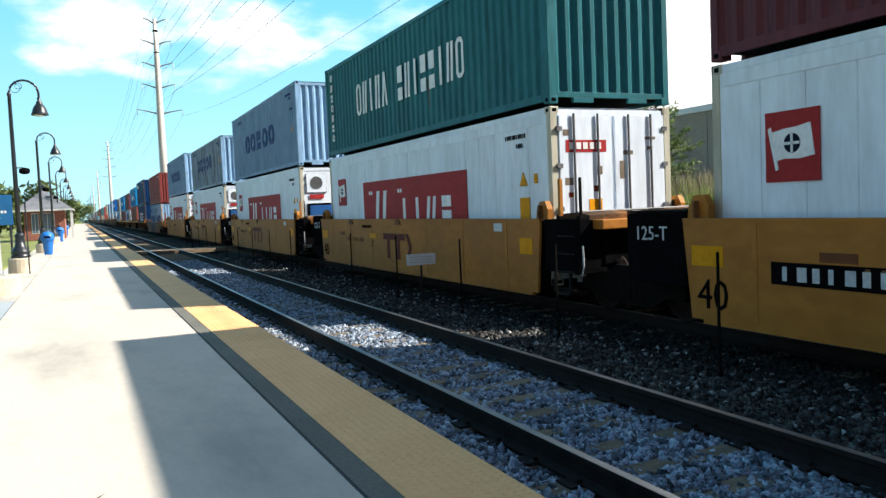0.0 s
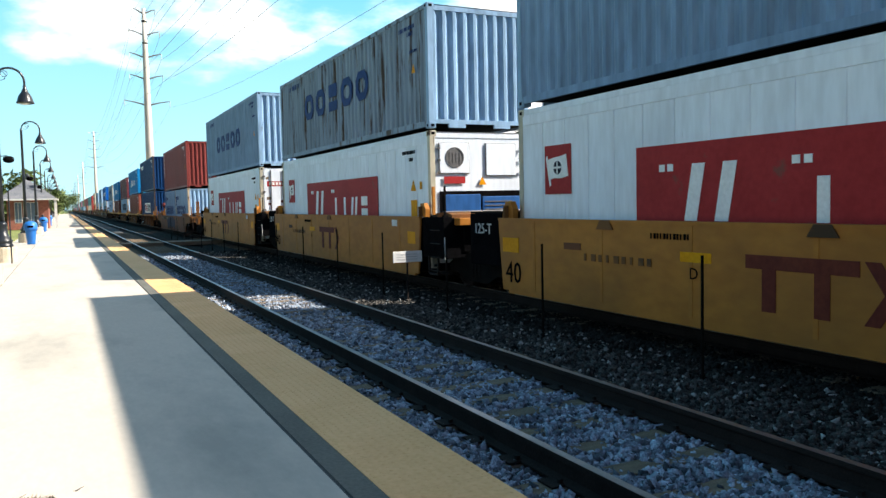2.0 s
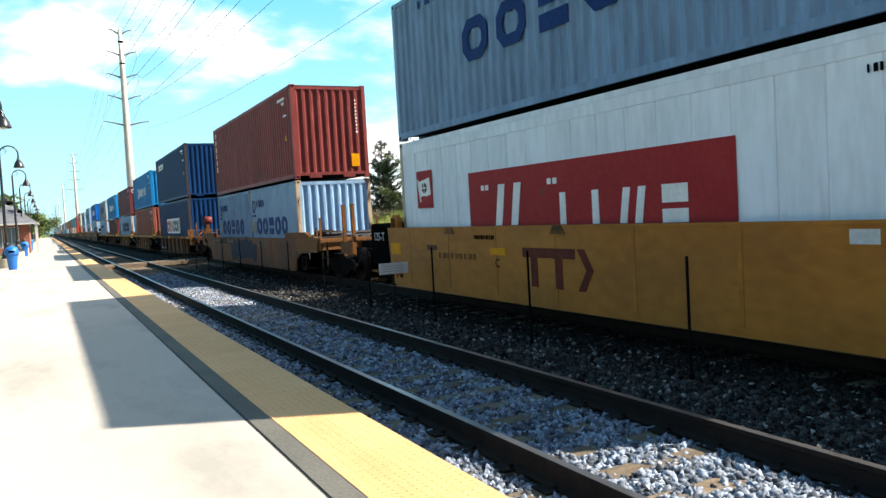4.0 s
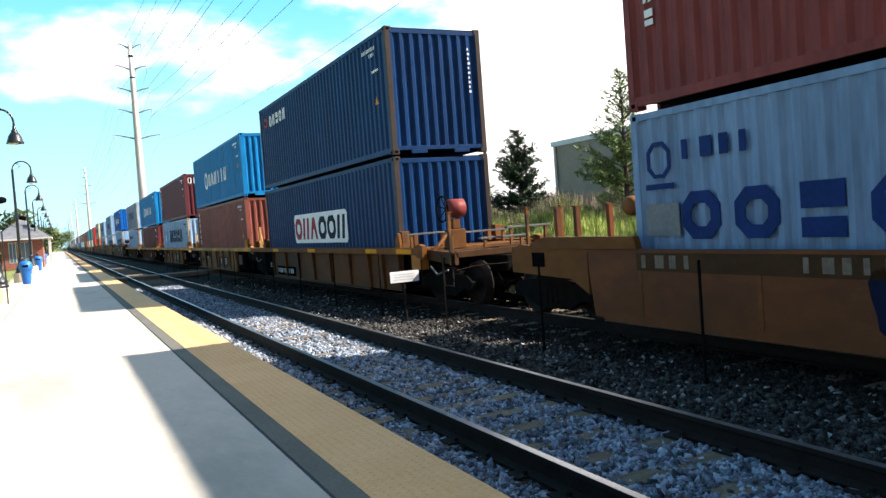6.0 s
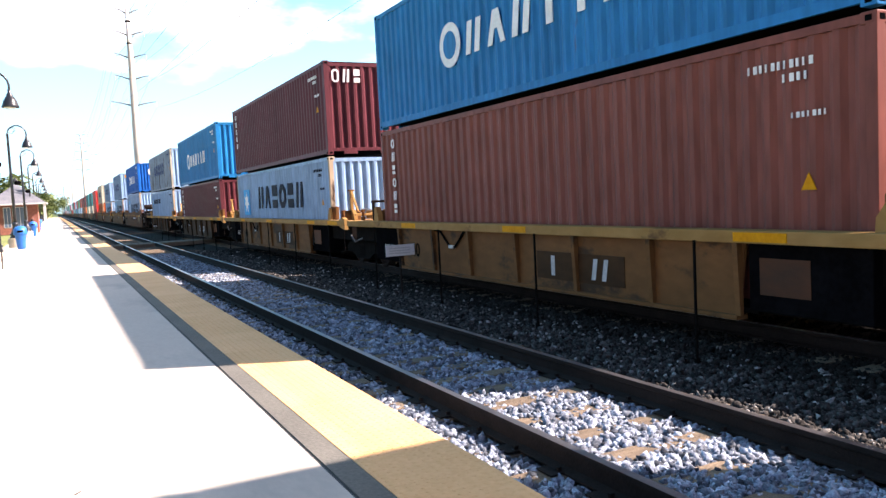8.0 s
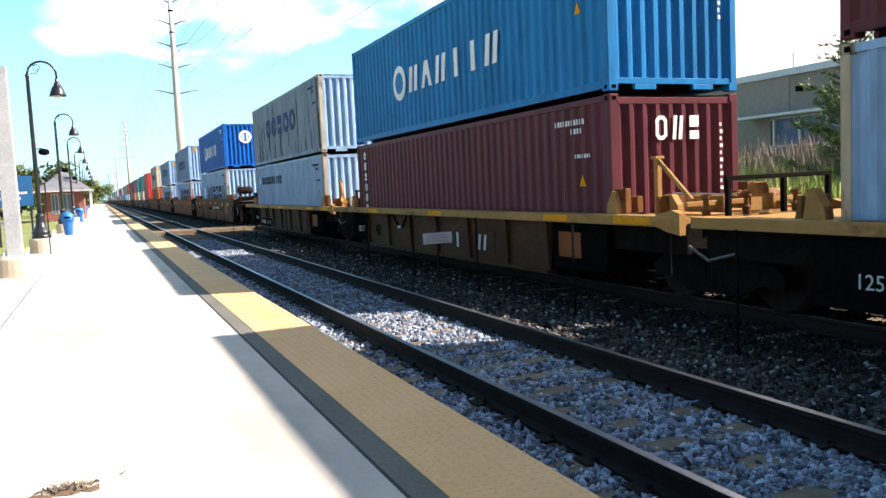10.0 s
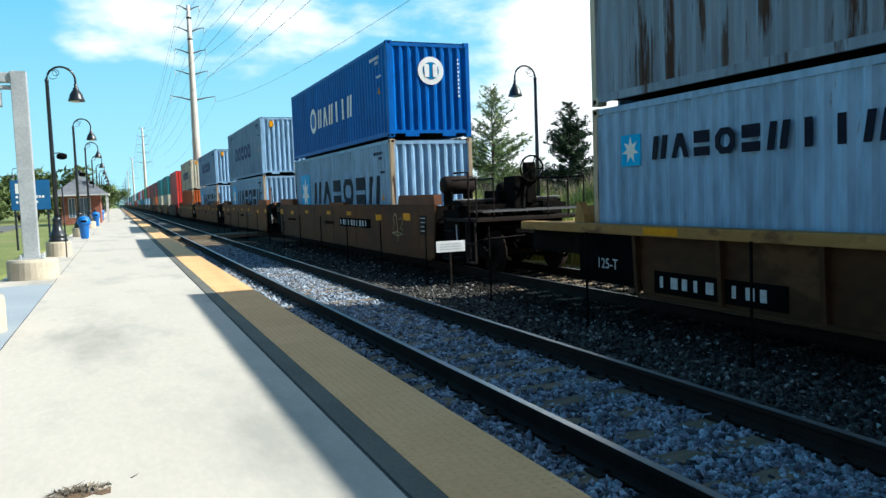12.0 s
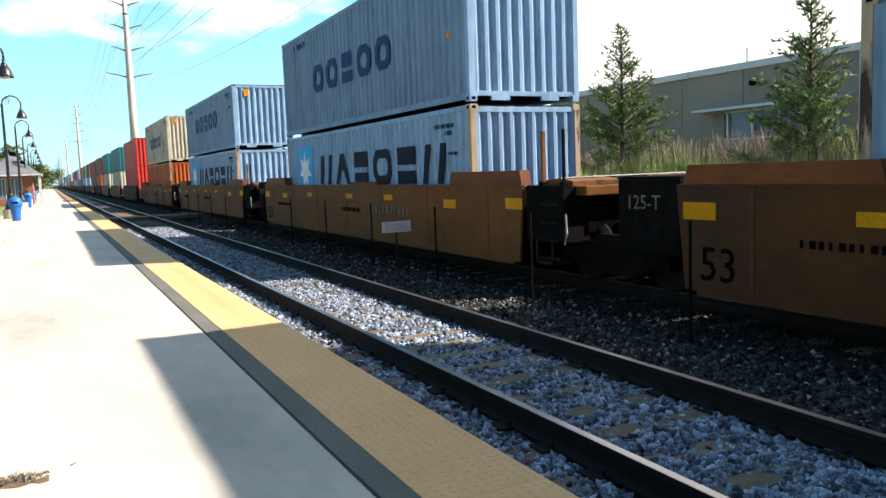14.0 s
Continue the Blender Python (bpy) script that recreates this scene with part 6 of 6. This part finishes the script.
def power_pole(x, y, h):
    p = thing("power_pole", "tall pale steel transmission pole with five pairs of arms", "power pole", pose(x, y, -0.5), "transmission poles")
    part("shaft", lathe([(0.62, 0), (0.52, h * 0.4), (0.36, h * 0.8), (0.24, h)], 14), POLE_STEEL, p, smooth=True)
    for i, (z, s) in enumerate(((h - 0.3, 1.5), (h - 3.3, 2.0), (h - 6.4, 2.1), (h - 9.4, 2.2), (h - 13.0, 3.0))):
        for d in (-1, 1):
            a = part("arm", tube([(d * 0.2, 0, z - 0.35), (d * s * 0.6, 0, z + 0.05), (d * s, 0, z + 0.25)], [0.12, 0.08, 0.05], 8), CABLE, p)
            part("insulator", lathe([(0.03, -0.0)] + [(0.07 if k % 2 else 0.03, -0.09 * k) for k in range(1, 9)] + [(0.02, -0.8)], 8, centre=(d * s, 0, z + 0.22)), GALVANISED, a)
        part("joint_ring", lathe([(0.5 - 0.05 * i * 0 - 0.16, z - 1.6), (0.36, z - 1.55), (0.36, z - 1.4), (0.3, z - 1.35)], 12), DARK_STEEL, p)
    return p


POLES = [(11.5, -81.0, 30.5), (11.1, 117.0, 29.8), (10.7, 315.0, 30.6), (10.6, 515.0, 30.6), (10.6, 715.0, 30.6), (10.6, 915.0, 30.6), (10.6, 1115.0, 30.6)]
for px, py, ph in POLES:
    power_pole(px, py, ph)


def wires():
    w = thing("power_lines", "dark overhead power lines sagging between the poles", "power line")
    for (xa, ya, ha), (xb, yb, hb) in zip(POLES[:3], POLES[1:4]):
        for dz, s in ((-0.3, 1.5), (-3.3, 2.0), (-6.4, 2.1), (-9.4, 2.2), (-13.0, 3.0)):
            for d in (-1, 1):
                pts = []
                for i in range(25):
                    t = i / 24
                    pts.append((xa + (xb - xa) * t + d * s, ya + (yb - ya) * t, ha + (hb - ha) * t + dz - 0.5 - 0.55 - 4 * 5.0 * t * (1 - t)))
                part("cable", tube(pts, 0.011 if dz < -12 else 0.017, 5), CABLE, w)


wires()


# ---------------------------------------------------------------- warehouse beyond the bank
def warehouse():
    b = thing("warehouse", "long low grey warehouse with a pale roof edge", "building", pose(30, 0, 0.5))
    y0, y1, h = -45.0, 43.2, 5.55
    n = 22
    for i in range(n):
        a, c = y0 + i * (y1 - y0) / n, y0 + (i + 1) * (y1 - y0) / n
        if a < 28.2 and c > 22.2:
            part("wall_panel", boxes((0, 0.3, a + 0.02, c - 0.02, 3.5, h - 0.2)), SIDING, b)
            part("wall_panel", boxes((0, 0.3, a + 0.02, c - 0.02, 0, 0.6)), SIDING, b)
            for p, q in ((a + 0.02, min(c - 0.02, 22.0)), (max(a + 0.02, 28.3), c - 0.02)):
                if q > p:
                    part("wall_panel", boxes((0, 0.3, p, q, 0.602, 3.498)), SIDING, b)
        else:
            part("wall_panel", boxes((0, 0.3, a + 0.02, c - 0.02, 0, h - 0.2)), SIDING, b)
    part("end_wall", boxes((0.3, 38, y1 - 0.3, y1, 0, h - 0.2)), SIDING, b)
    part("end_wall", boxes((0.3, 38, y0, y0 + 0.3, 0, h - 0.2)), SIDING, b)
    part("back_wall", boxes((38, 38.3, y0, y1, 0, h - 0.2)), SIDING, b)
    part("roof", boxes((0.0, 38.2, y0, y1, h - 0.2, h - 0.05)), TRIM, b)
    part("roof_edge", boxes((-0.12, 0.05, y0 - 0.1, y1 + 0.1, h - 0.28, h + 0.05), bevel=0.015), TRIM, b)
    for y in (20.95, 42.9, 35.0, 5.0):
        part("downpipe", tube([(-0.1, y, 0), (-0.1, y, h - 0.3)], 0.1, 8), TRIM, b)
    part("canopy", boxes((-0.9, 0.0, 21.6, 29.6, 3.38, 3.52), bevel=0.02), TRIM, b)
    w = part("window", boxes((0.1, 0.16, 22.0, 28.3, 0.6, 3.45)), GLASS, b)
    for i in range(5):
        y = 22.1 + i * 1.5
        part("mullion", boxes((-0.02, 0.1, y - 0.06, y + 0.06, 0.6, 3.38)), TRIM, w)
    for z in (0.62, 2.0, 3.32):
        part("transom", boxes((-0.02, 0.09, 22.0, 28.3, z - 0.05, z + 0.05)), TRIM, w)
    for y in (26.5, 13.0):
        part("wall_light", boxes((-0.2, -0.01, y - 0.15, y + 0.15, 4.45, 4.7), bevel=0.03), DARK_STEEL, b)
    part("roof_vent", tube([(1.0, 27.8, h - 0.1), (1.0, 27.8, h + 0.9)], 0.05, 8), TRIM, b)


warehouse()


# ---------------------------------------------------------------- plants
def spray_mesh(rows):
    """Triangles from an array of (n, 3, 3) corner points."""
    pts = np.asarray(rows, dtype=np.float32).reshape(-1, 3)
    me = bpy.data.meshes.new("spray")
    k = len(pts) // 3
    me.vertices.add(len(pts))
    me.vertices.foreach_set("co", pts.ravel())
    me.loops.add(len(pts))
    me.loops.foreach_set("vertex_index", np.arange(len(pts), dtype=np.int32))
    me.polygons.add(k)
    me.polygons.foreach_set("loop_start", np.arange(0, 3 * k, 3, dtype=np.int32))
    me.update(calc_edges=True)
    me.validate()
    return me


def conifer(x, y, z, h, spread, leaf, label, seed, bare_top=0.2):
    rng = random.Random(seed)
    t = thing("conifer_tree", label, "tree", pose(x, y, z), "trees on the bank")
    part("trunk", tube([(0, 0, -0.2), (0.02, 0.01, h * 0.5), (0, 0, h)], [0.1, 0.06, 0.012], 8), BARK, t)
    tris, limbs = [], bmesh.new()
    zz = h * 0.08
    while zz < h * 0.985:
        f = zz / h
        reach = spread * (1 - f) ** 0.75 * rng.uniform(0.7, 1.15) + 0.08
        count = 7 if f < 0.75 else 4
        for k in range(count):
            if rng.random() < 0.25:
                continue
            a = rng.uniform(0, 2 * math.pi)
            r = reach * rng.uniform(0.55, 1.1)
            d = Vector((math.cos(a), math.sin(a), 0.25 + 0.5 * f))
            p0 = Vector((0, 0, zz))
            tube([p0, p0 + d * r * 0.6, p0 + d * r], [0.02, 0.012, 0.005], 4, limbs)
            tufts = max(4, int(r * (30 if f < 1 - bare_top else 11)))
            for j in range(tufts):
                q = p0 + d * r * rng.uniform(0.2, 1.05) + Vector((rng.gauss(0, 0.06), rng.gauss(0, 0.06), rng.gauss(0, 0.05)))
                for _ in range(5):
                    v = Vector((rng.gauss(0, 1), rng.gauss(0, 1), rng.gauss(0.2, 0.7))).normalized() + d * 0.5
                    s = v.cross(Vector((rng.gauss(0, 1), rng.gauss(0, 1), rng.gauss(0, 1)))).normalized() * 0.022
                    tris.append((q - s, q + s, q + v * rng.uniform(0.09, 0.17)))
        zz += h * 0.028 * rng.uniform(0.7, 1.3)
    part("branchwork", limbs, BARK, t)
    piece("crown", spray_mesh([[tuple(p) for p in tri] for tri in tris]), leaf, t)


conifer(16.0, 19.2, 0.6, 5.1, 1.7, LEAF_PINE, "young green pine tree on the weedy bank", 1, 0.45)
conifer(16.0, 12.5, 0.6, 4.6, 1.6, LEAF_PINE, "young pine tree with a thin top on the bank", 2, 0.5)
conifer(16.0, 25.4, 0.4, 4.3, 1.5, LEAF_DARK, "dense dark spruce on the bank", 3, 0.1)
conifer(16.5, 33.0, 0.4, 6.0, 2.9, LEAF_PINE, "tall sparse pine on the bank", 4, 0.5)
conifer(16.0, 38.0, 0.3, 5.0, 1.7, LEAF_DARK, "dark spruce on the bank", 5, 0.15)
conifer(15.5, 5.5, 0.6, 4.4, 1.5, LEAF_PINE, "young pine tree on the weedy bank", 6, 0.4)


def bank_height(x):
    return np.interp(x, [10.6, 12.5, 15, 18, 24, 40], [-0.5, -0.15, 0.35, 0.6, 0.75, 0.8])


def weeds(name, label, material, count, x0, x1, y0, y1, h0, h1, width, seed):
    g = np.random.default_rng(seed)
    x, y = g.uniform(x0, x1, count), g.uniform(y0, y1, count)
    z = bank_height(x)
    patch = 0.75 + 0.25 * np.sin(x * 1.7 + 0.6 * np.sin(y)) * np.cos(y * 1.1)
    tris = []
    for b in range(5):
        h = g.uniform(h0, h1, count) * patch
        a = g.uniform(0, 2 * np.pi, count)
        lean = g.uniform(0.02, 0.3, count) * h
        bx, by = x + g.normal(0, 0.07, count), y + g.normal(0, 0.07, count)
        wx, wy = -np.sin(a) * width, np.cos(a) * width
        base = np.stack([bx, by, z - 0.03], 1)
        side = np.stack([wx, wy, np.zeros(count)], 1)
        mid = base + np.stack([np.cos(a) * lean * 0.4, np.sin(a) * lean * 0.4, h * 0.6], 1)
        tip = base + np.stack([np.cos(a) * lean, np.sin(a) * lean, h], 1)
        tris += [np.stack([base - side, base + side, mid + side * 0.9], 1), np.stack([base - side, mid + side * 0.9, mid - side * 0.9], 1), np.stack([mid - side * 1.3, mid + side * 1.3, tip], 1)]
    ob = piece(name, spray_mesh(np.concatenate(tris)), material)
    return tagged(ob, label, "weeds", "", "stuff")


weeds("weeds", "bright green weeds along the bank", WEED_GREEN, 34000, 10.8, 16.5, 2, 46, 0.8, 1.75, 0.013, 11)
weeds("dry_weeds", "tall dry brown weed stalks on the bank", WEED_BROWN, 15000, 14.5, 21.0, 2, 48, 1.1, 2.15, 0.009, 12)
weeds("far_weeds", "green weeds along the far bank", WEED_GREEN, 6000, 10.8, 17.0, 46, 130, 0.8, 1.7, 0.03, 13)


def shrub_row(name, label, spots, material, seed, leaf=0.16):
    """Broad bushes: stems below, and crowns of many small leaves with gaps."""
    g = np.random.default_rng(seed)
    for x, y, z, w, h in spots:
        t = thing(name, label, "bush" if h < 5 else "tree", pose(x, y, z), "trees and bushes behind the lawn")
        stems = bmesh.new()
        for k in range(5):
            a = g.uniform(0, 6.28)
            tube([(0, 0, -0.1), (0.25 * w * math.cos(a), 0.25 * w * math.sin(a), h * 0.45), (0.6 * w * math.cos(a), 0.6 * w * math.sin(a), h * 0.8)], [0.09, 0.06, 0.02], 5, stems)
        part("trunk", stems, BARK, t)
        n = int(650 * min(w, 4))
        lobes = np.stack([g.normal(0, 0.55 * w, 14), g.normal(0, 0.45 * w, 14), g.uniform(0.35, 0.9, 14) * h], 1)
        c = lobes[g.integers(0, 14, n)] + g.normal(0, 1, (n, 3)) * np.array([0.22 * w, 0.22 * w, 0.11 * h])
        c[:, 2] = np.clip(c[:, 2], 0.1, h)
        d, e = g.normal(0, leaf, (n, 3)), g.normal(0, leaf, (n, 3))
        piece("crown", spray_mesh(np.stack([c - d * 0.5, c + d * 0.5, c + e], 1)), material, t)


rb = random.Random(5)
shrub_row("bush", "green leafy bush behind the lawn", [(-6.0 - 3.4 * i + rb.uniform(-1, 1), 96 + rb.uniform(-4, 6) + i * 0.6, -0.1, 2.6, rb.uniform(2.4, 3.6)) for i in range(14)], LEAF_BUSH, 21, 0.22)
shrub_row("broadleaf_tree", "leafy tree behind the station house", [(-6.5, 108, 0, 2.8, 6.0), (-11.5, 112, 0, 3.0, 5.6), (-2.6, 135, 0, 2.2, 4.4), (-3.0, 165, 0, 2.6, 5.2), (-4.0, 210, 0, 4, 6.5), (-6.0, 260, 0, 5, 7), (2.0, 420, 0, 6, 9), (-8, 340, 0, 8, 11)], LEAF_BUSH, 22, 0.3)
shrub_row("scrub", "scrubby green bush on the bank", [(14.5 + rb.uniform(-1, 3), 46 + 9 * i, 0.2, 2.4, rb.uniform(2.6, 4.2)) for i in range(12)], LEAF_BUSH, 23, 0.2)
for lx, ly in ((-12.5, 75.0), (-9.0, 92.0)):
    street_lamp(lx, ly, -0.05, -1)


# ---------------------------------------------------------------- loose stone, ties, tactile tiles
STONE = surface("crushed_stone", (0.068, 0.088, 0.119), (0.339, 0.387, 0.455), scale=7, fine=60, rough=0.9, bump=0.3, island=0.8, gloss=0.2)
# shade along and under the train is coloured into these stones
STONE_DEEP_SHADE = surface("deep_shade_stone", (0.007, 0.0065, 0.006), (0.032, 0.029, 0.025), scale=7, fine=60, rough=0.95, bump=0.3, island=0.7, gloss=0.1)


# grey stone darkened well below its own tone to carry the train's shade
STONE_SHADED = surface("weathered_shaded_stone", (0.0112, 0.01056, 0.00976), (0.084, 0.0792, 0.0728), scale=7, fine=60, rough=0.95, bump=0.3, island=0.9, gloss=0.15)


# pale specks; they also make up sunlit patches that the darkened bed lacks
STONE_PALE = surface("broken_stone", (0.10, 0.098, 0.092), (0.32, 0.315, 0.30), scale=7, fine=60, rough=0.95, bump=0.3, island=0.7, gloss=0.15)


def stones(name, label, material, count, x0, x1, y0, y1, z, size, seed, skip=(), bare=0.0):
    """Broken stones: squashed, cut octahedra of many sizes, scattered on the bed and kept off the rails."""
    g = np.random.default_rng(seed)
    near = g.random(count) ** 1.5
    x, y = g.uniform(x0, x1, count), y0 + (y1 - y0) * near
    keep = np.ones(count, bool)
    for c, w in skip:
        keep &= np.abs(x - c) > w
    if bare:
        k = np.round((y - 1.0) / 0.545)
        patch = np.sin(k * 12.9 + np.floor(x * 3.2 + np.sin(k * 5.1)) * 78.2) * 0.5 + 0.5
        keep &= ~((np.abs(y - 1.0 - 0.545 * k) < 0.10) & (patch < bare) & (g.random(count) < 0.93))
    x, y = x[keep], y[keep]
    k = len(x)
    unit = np.array([(1, 0, 0), (0, 1, 0), (-1, 0, 0), (0, -1, 0), (0.45, 0.4, 0.8), (-0.5, 0.35, 0.85), (0.0, -0.5, 0.75), (0, 0, -1)], float)
    faces = np.array([(0, 1, 4), (1, 5, 4), (1, 2, 5), (2, 6, 5), (2, 3, 6), (3, 0, 6), (0, 4, 6), (4, 5, 6), (1, 0, 7), (2, 1, 7), (3, 2, 7), (0, 3, 7)])
    s = size * g.uniform(0.55, 1.35, (k, 1, 1)) * (1 + 0.3 * g.normal(0, 1, (k, 8, 1))).clip(0.5, 1.5)
    p = unit[None] * s * g.uniform(0.7, 1.2, (k, 1, 3))
    q = g.normal(0, 1, (k, 4))
    q /= np.linalg.norm(q, axis=1, keepdims=True)
    a, b, c, d = q.T
    r = np.stack([1 - 2 * (c * c + d * d), 2 * (b * c - a * d), 2 * (b * d + a * c), 2 * (b * c + a * d), 1 - 2 * (b * b + d * d), 2 * (c * d - a * b), 2 * (b * d - a * c), 2 * (c * d + a * b), 1 - 2 * (b * b + c * c)], 1).reshape(k, 3, 3)
    p = np.einsum("kij,knj->kni", r, p)
    zz = z(x) if callable(z) else np.full(k, z)
    p += np.stack([x, y, zz + g.uniform(-0.012, 0.022, k)], 1)[:, None, :]
    v = p.reshape(-1, 3).astype(np.float32)
    idx = (faces[None] + 8 * np.arange(k)[:, None, None]).reshape(-1).astype(np.int32)
    me = bpy.data.meshes.new(name)
    me.vertices.add(len(v))
    me.vertices.foreach_set("co", v.ravel())
    me.loops.add(len(idx))
    me.loops.foreach_set("vertex_index", idx)
    me.polygons.add(len(idx) // 3)
    me.polygons.foreach_set("loop_start", np.arange(0, len(idx), 3, dtype=np.int32))
    me.update(calc_edges=True)
    return tagged(piece(name, me, material), label, "ballast", "", "stuff")


def near_bed(x):
    return np.interp(x, [2.1, 2.4, 5.2, 5.6, 5.9], [-0.43, BED_Z, BED_Z, -0.46, -0.5]) + 0.01


def far_bed(x):
    return np.interp(x, [5.7, 6.3, 6.7, 9.6, 10.4], [-0.49, -0.46, BED_Z, BED_Z, -0.52]) + 0.01


RAILS_NEAR = ((NEAR_TRACK - 0.753, 0.1), (NEAR_TRACK + 0.753, 0.1))
stones("ballast_stones", "pale grey crushed stone between the rails", STONE, 58000, 2.08, 4.62, 2.6, 34, near_bed, 0.034, 31, RAILS_NEAR, 0.33)
stones("weathered_stones", "weathered grey crushed stone between the tracks, darkened for shade", STONE_SHADED, 30000, 4.5, 6.25, 2.8, 34, lambda x: np.where(x < 5.8, near_bed(x), far_bed(x)), 0.033, 34, RAILS_NEAR)
stones("pale_stones", "scattered pale freshly broken stones on the dark bed", STONE_PALE, 2000, 4.6, 6.6, 2.8, 34, lambda x: np.where(x < 5.8, near_bed(x), far_bed(x)) + 0.012, 0.030, 35, RAILS_NEAR)
stones("old_ballast_stones", "crushed stone beside the far track, coloured near black for shade", STONE_DEEP_SHADE, 28000, 6.0, 7.3, 3.0, 34, far_bed, 0.032, 32)
stones("under_train_stones", "crushed stone under the train, coloured near black for its shade", STONE_DEEP_SHADE, 16000, 7.45, 10.3, 3.0, 34, far_bed, 0.035, 33, ((FAR_TRACK + 0.753, 0.1),))


def ties():
    for name, centre, count in (("near_ties", NEAR_TRACK, 120), ("far_ties", FAR_TRACK, 90)):
        t = tagged(thing(name, "weathered timber ties half buried in stone", "railway tie"), kind="structure")
        me = shared(("tie",), lambda: boxes((-1.3, 1.3, -0.11, 0.11, -0.16, 0.0), bevel=0.01))
        rng = random.Random(name)
        for k in range(count):
            piece("tie", me, TIE, t, pose(centre + rng.uniform(-0.04, 0.04), 1.0 + 0.545 * k, TIE_Z + rng.uniform(-0.015, 0.006), 0, 0, rng.uniform(-0.8, 0.8)))
        if centre == NEAR_TRACK:
            pl = shared(("tie_plate",), lambda: boxes((-0.17, 0.17, -0.09, 0.09, 0.0, 0.012), (-0.09, -0.06, -0.06, -0.03, 0.012, 0.04), (0.06, 0.09, 0.03, 0.06, 0.012, 0.04)))
            for k in range(60):
                for s in (-0.753, 0.753):
                    piece("tie_plate", pl, RAIL, t, pose(centre + s, 1.0 + 0.545 * k, TIE_Z + 0.004))


ties()


def tactile():
    """Yellow warning strip of square tiles with raised domes; flat beyond the near stretch."""
    strip = tagged(thing("tactile_strip", "yellow tactile warning strip along the platform edge", "tactile paving"), kind="structure")

    def tile(domes):
        bm = bmesh.new()
        add_box(bm, 0.0015, 0.6085, 0.0015, 0.6085, -0.02, 0.004)
        if domes:
            for i in range(10):
                for j in range(10):
                    lathe([(0.013, 0.004), (0.008, 0.0068)], 6, bm, (0.035 + 0.06 * i, 0.035 + 0.06 * j, 0))
        return bm

    rough, plain = shared(("tile",), lambda: tile(True)), shared(("plain_tile",), lambda: tile(False))
    for k in range(150):
        y = 1.2 + 0.61 * k
        piece("tile", rough if y < 14 else plain, YELLOW_TILE, strip, pose(STRIP, y, 0))
    part("far_tiles", boxes((STRIP, EDGE, 92.7, 330, -0.02, 0.004), (STRIP, EDGE, -30, 1.19, -0.02, 0.004)), YELLOW_TILE, strip)


tactile()


def platform_weeds():
    """A dry tuft that has come up through a crack in the platform."""
    g = np.random.default_rng(41)
    n = 260
    c = np.stack([g.normal(-0.27, 0.07, n), g.normal(4.44, 0.03, n) , np.zeros(n)], 1)
    d = np.stack([g.normal(0, 0.03, n), g.normal(0, 0.03, n), g.uniform(0.005, 0.035, n)], 1)
    s = np.stack([g.normal(0, 0.006, n), g.normal(0, 0.006, n), np.zeros(n)], 1)
    tagged(piece("dry_tuft", spray_mesh(np.stack([c - s, c + s, c + d], 1)), WEED_BROWN), "dry weeds in a platform crack", "weeds", "", "stuff")


    soil = [(-0.62 + 0.5 * i / 12, 4.40 + 0.025 * math.sin(i * 1.7)) for i in range(13)] + [(-0.12 - 0.5 * i / 12, 4.34 - 0.02 * math.sin(i * 2.3)) for i in range(13)]
    tagged(part("broken_corner", prism(soil, 0.0, 0.004, "z"), SOIL), "brown soil showing in a broken platform joint", "soil", "", "structure")


SOIL = surface("bare_soil", (0.10, 0.06, 0.035), (0.22, 0.14, 0.08), scale=9, fine=60, rough=0.95, bump=0.5)
platform_weeds()


# ---------------------------------------------------------------- what moves
SPEED = 13.652


def motions():
    """The whole train rolls towards the camera at one speed."""
    for car, u in CARS:
        walk(car, [(0.0, pose(FAR_TRACK, u, 0)), (14.0, pose(FAR_TRACK, u - 14 * SPEED, 0))])
    for box, u, z in BOXES:
        walk(box, [(0.0, pose(FAR_TRACK, u, z)), (14.0, pose(FAR_TRACK, u - 14 * SPEED, z))])
    # wheels of the cars that pass close by turn as they roll
    places = dict(CARS)
    step = 1 / FPS
    for wheel, car, y in WHEELS:
        if -12 < places[car] < 235:
            rows = [(i * step, pose(0, y, -0.05, math.degrees(SPEED * i * step / 0.42) % 360)) for i in range(14 * FPS + 1)]
            walk(wheel, rows)


motions()
